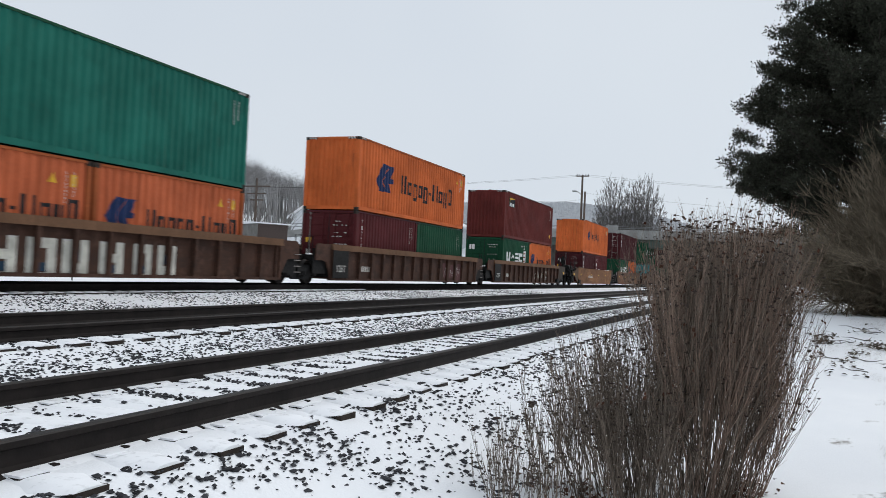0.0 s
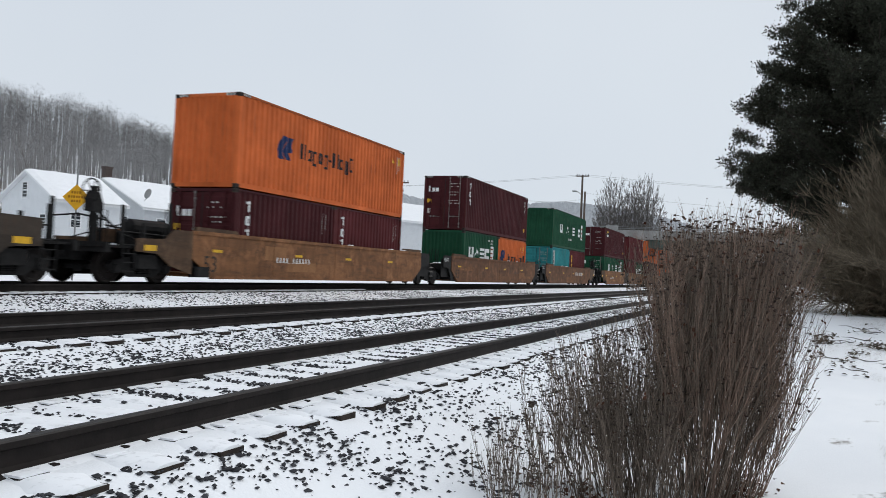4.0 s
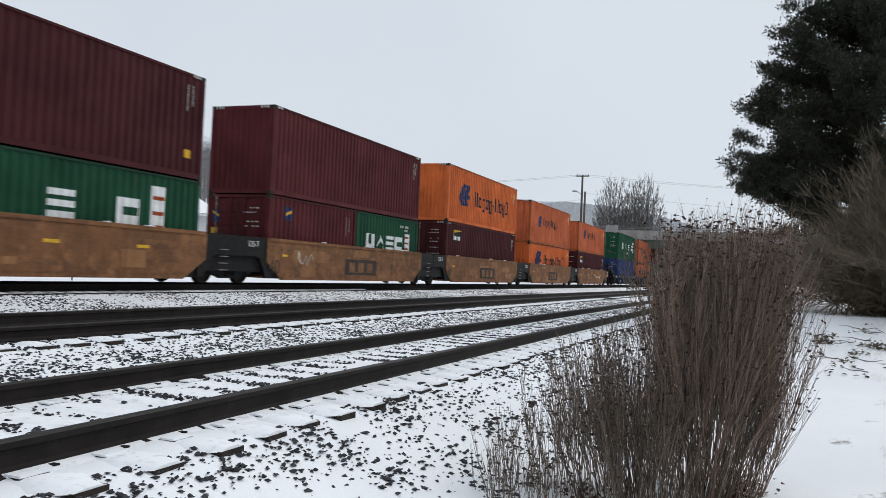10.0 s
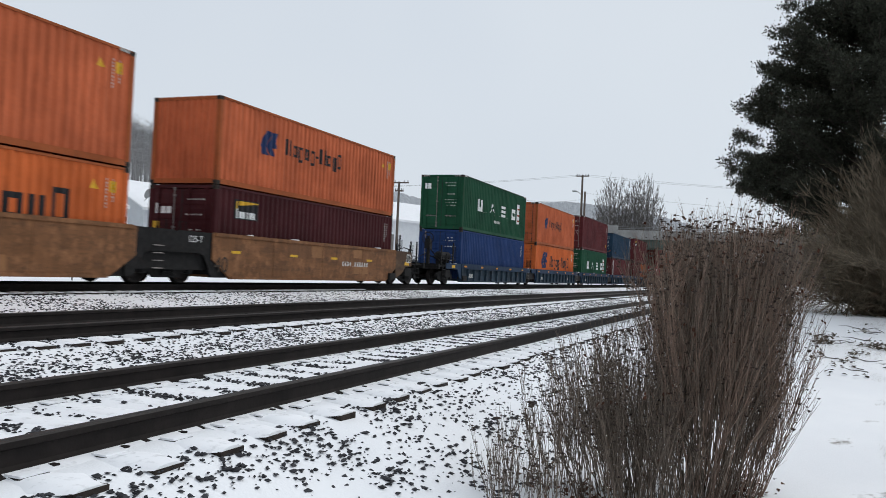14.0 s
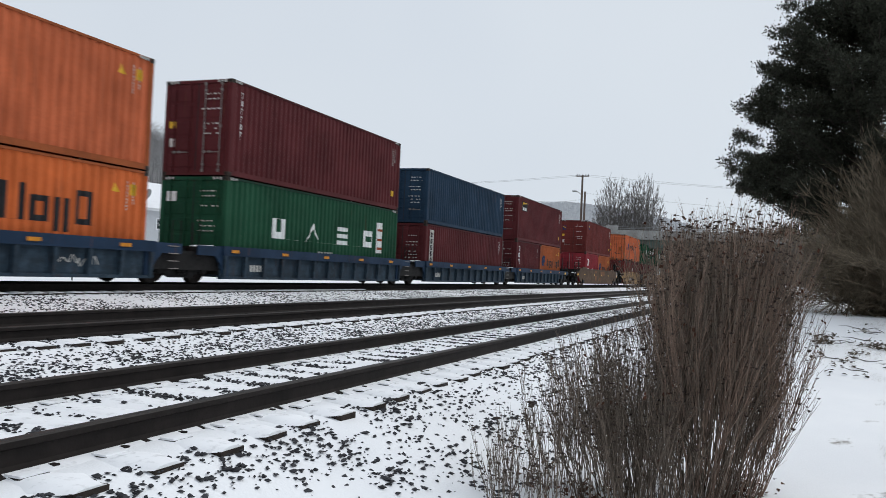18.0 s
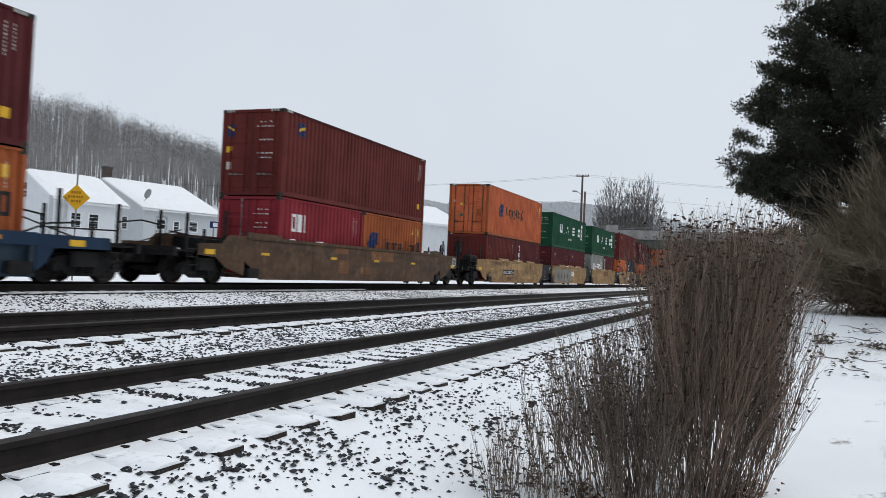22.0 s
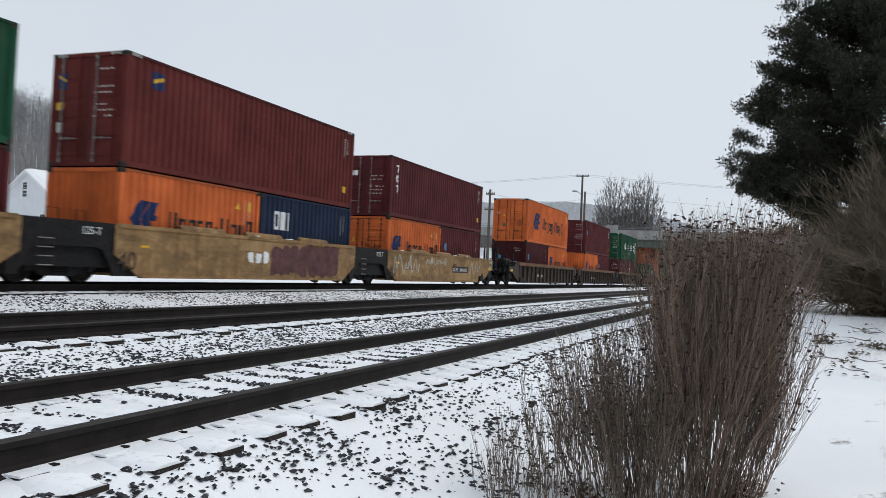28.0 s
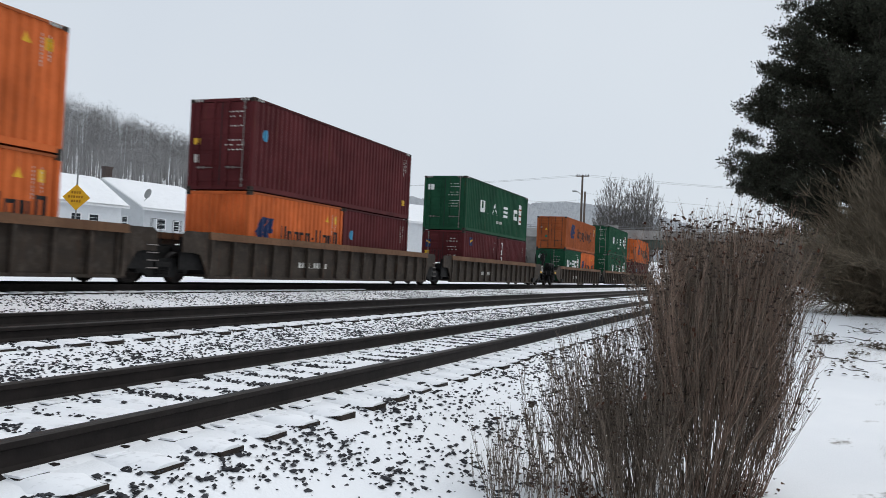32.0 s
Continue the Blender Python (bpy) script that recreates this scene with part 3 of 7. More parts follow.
def dress(box, style, lon, h, top, mat):
    """Paint on the near side of a box."""
    def put(name, strips, mat, label=""):
        ob = hang(name, strip_mesh(name, strips), mat, box, label)
        if name == "number_bar":
            tagged(ob, kind="stuff")

    def over(name, strips, mat):
        me = strip_mesh(name, strips)
        for v in me.vertices:
            v.co.y -= 0.004
        tagged(hang(name, me, mat, box), kind="stuff")

    if style in ("hl", "hls"):
        if (mat is ORANGE_OLD and top == 1) or style == "hls":
            put("emblem", emblem(2.12, 1.2, 0.8, 1.3), LOGO_BLUE, "blue slanted emblem")
            put("word_mark", stroke_row(3.62, 1.38, 0.54, WORD, 0.16, 1.06), BLACK, "row of black painted strokes")
        elif lon > 7:
            put("emblem", emblem(1.66, 0.94, 1.2, 1.42), LOGO_BLUE, "blue slanted emblem")
            put("word_mark", stroke_row(4.1, 1.08, 0.8, WORD, 0.16, 1.16), BLACK, "row of black painted strokes")
        else:
            put("emblem", emblem(0.4, 1.08, 0.78, 1.38), LOGO_BLUE, "blue slanted emblem")
            put("word_mark", stroke_row(1.85, 1.12, 0.52, WORD, 0.16, 1.1), BLACK, "row of black painted strokes")
        put("warning_triangle", [(lon - 1.25, lon - 1.12, h - 0.62, h - 0.60, h - 0.62, h - 0.38), (lon - 1.12, lon - 0.99, h - 0.62, h - 0.38, h - 0.62, h - 0.60)], YELLOW)
        put("yellow_sticker", [block(lon - 0.62, lon - 0.42, h - 0.66, h - 0.38)], YELLOW)
    elif style == "ua":
        if lon > 7:
            put("word_mark", spaced((2.57, 4.73, 6.95, 9.03), 1.2, 0.83, 0.66), WHITE, "widely spaced white painted blocks")
            put("pale_bar", [block(10.27, 10.8, 1.0, 2.26)], WHITE)
            over("red_mark", [block(10.33, 10.74, zz, zz + 0.1) for zz in (1.14, 1.5, 1.9)], RUST_MARK)
            put("small_mark", [block(5.6 + 0.12 * i, 5.68 + 0.12 * i, 0.72, 0.88) for i in range(9)], STICKER)
        else:
            put("word_mark", spaced((0.93, 1.85, 2.77, 3.65), 1.15, 0.78, 0.62), WHITE, "white painted blocks")
            put("pale_bar", [block(4.66, 5.15, 1.1, 1.95)], WHITE)
            over("red_mark", [block(4.72, 5.09, zz, zz + 0.08) for zz in (1.25, 1.5, 1.75)], RUST_MARK)
            put("number_bar", [block(4.1 + 0.11 * i, 4.18 + 0.11 * i, 2.2, 2.3) for i in range(11) if i not in (4, 9)] + [block(4.6 + 0.11 * i, 4.68 + 0.11 * i, 2.04, 2.14) for i in range(4)], STICKER)
    elif style == "tex":
        put("word_mark", upright_marks(0.62, h - 0.32, 3, 0.36), WHITE, "white upright marks")
    elif style == "tri":
        put("word_mark", upright_marks(0.5, h - 0.3, 6, 0.2), WHITE, "white upright marks")
    elif style == "patch":
        put("patch", [block(0.95, 2.2, h - 0.92, h - 0.32)], BLACK, "black and yellow painted patch")
        b = strip_mesh("patch_stripe", [(1.2, 2.15, h - 0.50, h - 0.36, h - 0.40, h - 0.36), block(1.02, 1.1, h - 0.62, h - 0.38)])
        for v in b.vertices:
            v.co.y -= 0.004
        hang("patch_stripe", b, YELLOW, box)
        b = strip_mesh("patch_strokes", [block(1.02, 2.1, h - 0.88, h - 0.875)] + [block(1.04 + 0.18 * i, 1.15 + 0.18 * i, h - 0.88, h - (0.58 if i == 0 else 0.68)) for i in range(6)])
        for v in b.vertices:
            v.co.y -= 0.004
        hang("patch_stroke", b, WHITE, box)
    elif style == "cai":
        put("word_mark", stroke_row(0.8, h - 1.1, 0.6, ((0.5, 0, 1, 4), (0.5, 0, 1, 2), (0.2, 0, 1, 1))), WHITE, "white painted strokes")
    elif style == "logo":
        put("logo_patch", [block(0.95, 1.45, h - 0.75, h - 0.3)], LOGO_BLUE, "small blue and yellow patch")
        b = strip_mesh("patch_stripe", [(1.0, 1.4, h - 0.62, h - 0.52, h - 0.48, h - 0.38)])
        for v in b.vertices:
            v.co.y -= 0.004
        hang("patch_stripe", b, YELLOW, box)
    elif style == "gv":
        put("word_mark", [block(0.62, 1.0, h - 1.9, h - 0.25)], STICKER, "pale upright panel")
        over("panel_mark", [q for k in range(5) for q in box_outline(0.68, 0.94, h - 0.62 - k * 0.3, h - 0.38 - k * 0.3, 0.06)], BLACK)
    elif style == "yel":
        put("word_mark", [block(0.86, 0.9, h - 1.9, h - 0.3)] + box_outline(0.72, 1.02, h - 1.0, h - 0.4, 0.07) + box_outline(0.72, 1.02, h - 1.72, h - 1.12, 0.07), YELLOW, "yellow upright frames")
    elif style == "mar":
        b = strip_mesh("blue_disc", [(0.55 + 0.04 * i, 0.59 + 0.04 * i, h * 0.62 - 0.19 * math.sin(math.pi * (i + 0.1) / 9.2), h * 0.62 + 0.19 * math.sin(math.pi * (i + 0.1) / 9.2),
                                      h * 0.62 - 0.19 * math.sin(math.pi * (i + 1.1) / 9.2), h * 0.62 + 0.19 * math.sin(math.pi * (i + 1.1) / 9.2)) for i in range(8)])
        hang("blue_disc", b, DISC_BLUE, box, "pale blue painted disc")
        if lon < 7:
            hang("blue_disc", Build().tube([(0.003, 1.9, h * 0.6), (0.008, 1.9, h * 0.6)], 0.15, 14).mesh("blue_disc"), DISC_BLUE, box, "pale blue painted disc")
    # numbers at the far end, as plain marks
    if style not in ("ua",):
        for q, z in ((0.74, 1.15), (0.5, 0.95)):
            put("number_bar", upright_marks(lon - q, h - 0.32, int((z - 0.32) / 0.085), 0.07, 0.042), STICKER)
    if style in ("tex", "tri", "patch", "logo", "mar"):
        put("yellow_sticker", [block(lon - 0.75, lon - 0.48, 0.55, 0.78)], YELLOW)


COLOUR = {ORANGE: "orange", ORANGE_OLD: "faded rust-streaked orange", ORANGE_DIRTY: "dirty orange", MAROON: "maroon", MAROON_DARK: "dark maroon", BROWNRED: "brown-red", REDDISH: "red",
          GREEN: "green", SEAGREEN: "sea-green", TEAL: "teal", BLUE: "blue", SLATE: "slate-blue", NAVY: "navy-blue", GREYBOX: "grey"}
MOVING = []
bpy_rnd = random.Random(5)


def container(s, z, lon, h, mat, style, doors, top):
    """A shipping container whose left end is at train place s, standing at height z."""
    box = empty("shipping_container")
    words = {"hl": "blue emblem", "hls": "small blue emblem", "ua": "white block marks", "tex": "white upright marks", "tri": "white upright marks", "patch": "black-yellow patch", "cai": "white marks",
             "yel": "yellow upright marks", "logo": "blue patch", "gv": "pale panel", "mar": "few markings", "": "few markings"}[style]
    where = "stacked on top" if top == 1 else "in a well car"
    size = "forty-foot" if lon > 7 else "twenty-foot"
    tagged(box, f"{COLOUR[mat]} {size} container with {words}, {where}", "container", "containers on the train")
    edge = ORANGE_DIRTY if mat is ORANGE_OLD else mat
    # The top rail takes a darker tone of the box's paint.
    rail_mat = {ORANGE: ORANGE_DIRTY, ORANGE_OLD: ORANGE_DIRTY, MAROON: MAROON_DARK, BROWNRED: MAROON_DARK, GREEN: GREEN_DARK, SEAGREEN: GREEN}.get(mat, edge)
    hang("side_panel", once(("side", lon, h), lambda: side_mesh(lon, h)), mat, box)
    hang("side_panel", once(("side", lon, h), lambda: side_mesh(lon, h)), mat, box, "", pose(lon, WIDE, 0, 0, 0, 180))
    hang("roof", once(("roof", lon, h), lambda: roof_mesh(lon, h)), mat, box)
    for y in (0, WIDE - 0.07):
        hang("top_rail", once(("tr", lon), lambda: Build().box(0.16, 0, -0.062, lon - 0.16, 0.07, 0).mesh("top_rail")), rail_mat, box, "", (0, y, h))
        hang("bottom_rail", once(("br", lon), lambda: Build().box(0.16, 0, 0.012, lon - 0.16, 0.06, 0.165).mesh("bottom_rail")), edge, box, "", (0, y + (0.0 if y == 0 else 0.01), 0))
    post = once(("post", h), lambda: chamfered(0, 0, 0.118, 0.16, 0.15, h - 0.118, 0.02).mesh("corner_post"))
    cast = once("cast", casting_mesh)
    for i, (px, py, r) in enumerate(((0, 0, 0), (0, WIDE, -90), (lon, WIDE, 180), (lon, 0, 90))):
        hang("corner_post", post, edge, box, "", pose(px, py, 0, 0, 0, r))
        for zz in (0, h - 0.118):
            hang("corner_casting", cast, [DARKCAR, DARK], box, "", pose(px, py, zz + (0.003 if zz else 0), 0, 0, r))
        if top == 1:
            hang("twist_lock", once("twist", lambda: Build().box(0.02, 0.02, -0.034, 0.15, 0.14, 0.0).mesh("twist_lock")), DARK, box, "", pose(px, py, 0, 0, 0, r))
    if h == HIGH:
        for px, sx in ((0.18, 1), (lon - 0.18, -1)):
            hang("height_stripe", once("stripe", stripe_mesh), [STICKER, BLACK], box, "small black and white height stripe", pose(px, -0.004, h - 0.1) if sx > 0 else pose(px - 0.36, -0.004, h - 0.1))
        for py in (0.16, WIDE - 0.52):
            hang("height_stripe", once("stripe", stripe_mesh), [STICKER, BLACK], box, "small black and white height stripe", pose(0.004, py + 0.36, h - 0.1, 0, 0, -90))
    wall_m = Matrix.Identity(4)
    door_m = pose(lon, WIDE, 0, 0, 0, 180)
    if doors:
        wall_m, door_m = door_m, wall_m
    hang("front_wall", once(("front", h), lambda: end_mesh(h)), mat, box, "", wall_m)
    for m, hh in ((wall_m, h), (door_m, h)):
        hang("header", once("header", lambda: Build().box(0.01, 0.15, -0.1, 0.11, WIDE - 0.15, 0).mesh("header")), edge, box, "", m @ Matrix.Translation((0, 0, h)))
        hang("sill", once("sill", lambda: Build().box(0.0, 0.15, 0.012, 0.11, WIDE - 0.15, 0.15).mesh("sill")), edge, box, "", m)
    dm = once(("door", h), lambda: door_mesh(h))
    rod = once(("rod", h), lambda: rod_mesh(h))
    hang("door_seal", once(("seal", h), lambda: Build().box(0.02, -0.012, 0.15, 0.034, 0.012, h - 0.12).mesh("door_seal")), RUBBER, box, "", door_m @ Matrix.Translation((0, 1.219, 0)))
    for y in (0.105, 1.223):
        leaf = hang("door", dm, mat, box, "", door_m @ Matrix.Translation((0.0, y, 0)))
        for ry in (0.25, 0.83):
            hang("lock_rod", rod, ROD_DARK if style in ("hl", "hls") else ROD if bpy_rnd.random() < 0.2 else mat, leaf, "", (-0.012, ry, 0))
            hang("handle", HANDLE_ME, ROD_DARK if style in ("hl", "hls") else ROD, leaf, "", (-0.035, ry + (0 if ry < 0.5 else -0.4), h * 0.24))
    if doors:
        # plain marks for the numbers, and stickers
        marks = Build()
        for row in (0, 1, 3, 4, 6, 7, 8):
            if bpy_rnd.random() < 0.2:
                continue
            zz = h - 0.45 - row * 0.15
            x = bpy_rnd.uniform(0.3, 0.5)
            while x < 0.95:
                w = bpy_rnd.uniform(0.04, 0.13)
                if bpy_rnd.random() < 0.2:
                    x += w
                    continue
                marks.face([(0.009, x, zz), (0.009, x + w, zz), (0.009, x + w, zz + 0.042), (0.009, x, zz + 0.042)])
                x += w + 0.06
        tagged(hang("stencil", marks.mesh("stencil", tidy=False), RUST_MARK if style in ("hl", "hls") else STICKER, box), kind="stuff")
        if style in ("tri", "patch", "logo", "mar", "tex"):
            b = Build()
            b.box(0.004, 2.0, h * 0.5, 0.009, 2.24, h * 0.5 + 0.2)
            hang("yellow_sticker", b.mesh("yellow_sticker"), YELLOW, box)
            b = Build()
            b.box(0.004, 2.02, h * 0.3, 0.009, 2.2, h * 0.3 + 0.26)
            hang("pale_sticker", b.mesh("pale_sticker"), STICKER, box)
        if style == "hl":
            hang("warning_triangle", Build().prism([(1.55, h * 0.58), (1.75, h * 0.58), (1.65, h * 0.58 + 0.18)], "x", 0.004, 0.009).mesh("warning_triangle"), YELLOW, box)
            hang("green_disc", Build().tube([(0.003, 1.64, h * 0.38), (0.009, 1.64, h * 0.38)], 0.1, 14).mesh("green_disc"), SEAGREEN, box, "small green round sticker")
            hang("brown_placard", Build().box(0.004, 0.42, h * 0.36, 0.009, 0.68, h * 0.36 + 0.42).mesh("brown_placard"), ORANGE_DIRTY, box)
            hang("pale_sticker", Build().box(0.004, 2.0, h * 0.64, 0.009, 2.12, h * 0.64 + 0.12).mesh("pale_sticker"), STICKER, box)
        if style in ("tex", "patch"):
            b = Build()
            for k, (w, lo, hi) in enumerate(((0.12, 0, 0.3), (0.17, 0, 0.2), (0.17, 0, 0.2))):
                y1 = 2.16 - k * 0.2
                b.box(0.004, y1 - w, h - 0.85 + lo, 0.009, y1, h - 0.85 + hi)
            b.box(0.005, 1.6, h - 0.855, 0.008, 2.16, h - 0.85)
            hang("door_mark", b.mesh("door_mark"), WHITE, box, "white painted blocks on the door")
        if style == "logo":
            hang("logo_patch", Build().box(0.004, 1.92, h - 0.92, 0.009, 2.22, h - 0.5).mesh("logo_patch"), LOGO_BLUE, box, "small blue patch on the door")
            hang("patch_stripe", Build().prism([(1.95, h - 0.74), (2.19, h - 0.62), (2.19, h - 0.54), (1.95, h - 0.66)], "x", 0.001, 0.0035).mesh("patch_stripe"), YELLOW, box)
        if style == "ua":
            b = Build()
            b.box(0.004, 1.85, h - 0.75, 0.009, 2.2, h - 0.45)
            hang("pale_sticker", b.mesh("pale_sticker"), WHITE, box)
    dress(box, style, lon, h, top, mat)
    MOVING.append((box, s, SIDE_Y, z))
    return box


# ---- well cars ----
CY = 16.12


def well_side(kind, lon, h):
    """A well car's side sill seen from outside: plate, chords and posts; in the plane y = 0, from x = 0 to lon."""
    b = Build()
    z0 = 0.20
    if kind == "smooth":
        b.prism([(0, z0 + 0.55), (0.9, z0), (lon - 0.9, z0), (lon, z0 + 0.55), (lon, h - 0.05), (lon - 0.1, h), (0.1, h), (0, h - 0.05)], "y", 0.03, 0.09)
        b.box(0.1, 0.0, h - 0.1, lon - 0.1, 0.14, h)
        b.prism([(0.95, z0 - 0.02), (lon - 0.95, z0 - 0.02), (lon - 0.9, z0 + 0.07), (0.9, z0 + 0.07)], "y", 0.0, 0.16)
        n = 4
        for i in range(1, n):
            x = lon * i / n
            b.box(x - 0.012, 0.022, z0 + 0.08, x + 0.012, 0.03, h - 0.1)
    return b.mesh("side_sill")


def rib_side(lon, h, chord):
    b = Build()
    z0 = 0.2
    b.box(0.0, 0.12, z0, lon, 0.17, h - chord)
    b.box(0.0, 0.05, z0 - 0.02, lon, 0.2, z0 + 0.06)
    return b.mesh("side_sill")


def rib_mesh(z0, z1):
    return Build().prism([(0.03, z0), (0.12, z0), (0.12, z1), (-0.005, z1), (-0.005, z1 - 0.25)], "x", -0.06, 0.06).mesh("post")


def chord_mesh(lon, chord):
    b = Build()
    b.box(0, 0.0, -chord, lon, 0.24, 0)
    b.box(0, -0.02, -chord - 0.02, lon, 0.03, -chord + 0.03)
    return b.mesh("top_chord")


def wheelset_mesh():
    b = Build()
    for side in (-1, 1):
        y = side * 0.7525
        for (r0, a), (r1, e) in zip(((0.46, 0.075), (0.44, 0.05), (0.42, -0.06), (0.36, -0.06), (0.33, -0.03), (0.16, -0.03), (0.14, -0.07)), ((0.44, 0.05), (0.42, -0.06), (0.36, -0.06), (0.33, -0.03), (0.16, -0.03), (0.14, -0.07), (0.0, -0.07))):
            for i in range(24):
                w, u = 2 * math.pi * i / 24, 2 * math.pi * (i + 1) / 24
                b.face([(r0 * math.cos(w), y - side * a, r0 * math.sin(w)), (r0 * math.cos(u), y - side * a, r0 * math.sin(u)), (r1 * math.cos(u), y - side * e, r1 * math.sin(u)), (r1 * math.cos(w), y - side * e, r1 * math.sin(w))])
        for i in range(3):
            w = i * 2.094
            b.box(0.2 * math.cos(w) - 0.03, y + side * 0.03, 0.2 * math.sin(w) - 0.03, 0.2 * math.cos(w) + 0.03, y + side * 0.065, 0.2 * math.sin(w) + 0.03)
    b.tube([(0, -0.7, 0), (0, 0.7, 0)], 0.085, 10)
    return b.mesh("wheelset")


def frame_mesh():
    """One cast side frame of a truck, 2.5 m long, with springs and adapters."""
    b = Build()
    top = [(-1.15, 0.5), (-1.1, 0.36), (-0.72, 0.36), (-0.45, 0.2), (0.45, 0.2), (0.72, 0.36), (1.1, 0.36), (1.15, 0.5), (0.95, 0.62), (0.45, 0.72), (-0.45, 0.72), (-0.95, 0.62)]
    b.prism(top, "y", -0.06, 0.06)
    for x in (-0.915, 0.915):
        b.tube([(x, -0.13, 0.42), (x, 0.06, 0.42)], 0.12, 10)
        b.box(x - 0.16, -0.08, 0.44, x + 0.16, 0.08, 0.6)
    for x in (-0.18, 0, 0.18):
        for k in range(5):
            b.tube([(x, -0.1, 0.26 + k * 0.045), (x, -0.1, 0.285 + k * 0.045)], 0.075, 8)
    b.box(-0.3, -0.14, 0.48, 0.3, 0.08, 0.62)
    return b.mesh("side_frame")


WHEELSET_ME, FRAME_ME = wheelset_mesh(), frame_mesh()
BOLSTER_ME = Build().box(-0.25, -1.0, 0.45, 0.25, 1.0, 0.7).box(-1.1, -0.12, 0.3, 1.1, 0.12, 0.42).tube([(0, 0, 0.6), (0, 0, 0.95)], 0.3, 12).mesh("bolster")
TRUCK_ANIM = []


def truck(car, x):
    """A two-axle truck under car, its middle at x."""
    tr = hang("truck", BOLSTER_ME, DARK, car, "black two-axle truck", (x, 0, 0))
    for y, r in ((-1.0, 0), (1.0, 180)):
        hang("side_frame", FRAME_ME, DARK, tr, "", pose(0, y, 0, 0, 0, r))
    for ax in (-0.915, 0.915):
        w = hang("wheelset", WHEELSET_ME, WHEEL, tr)
        w.matrix_parent_inverse = Matrix.Translation((ax, 0, 0.46))
        TRUCK_ANIM.append(w)


def grab(car, x, y, z0, z1, w=0.4):
    """A grab iron or ladder of steel rod."""
    b = Build()
    b.tube([(x, y, z0), (x, y, z1), (x + w, y, z1), (x + w, y, z0)], 0.016, 5)
    hang("grab_iron", b.mesh("grab_iron"), DARK, car)


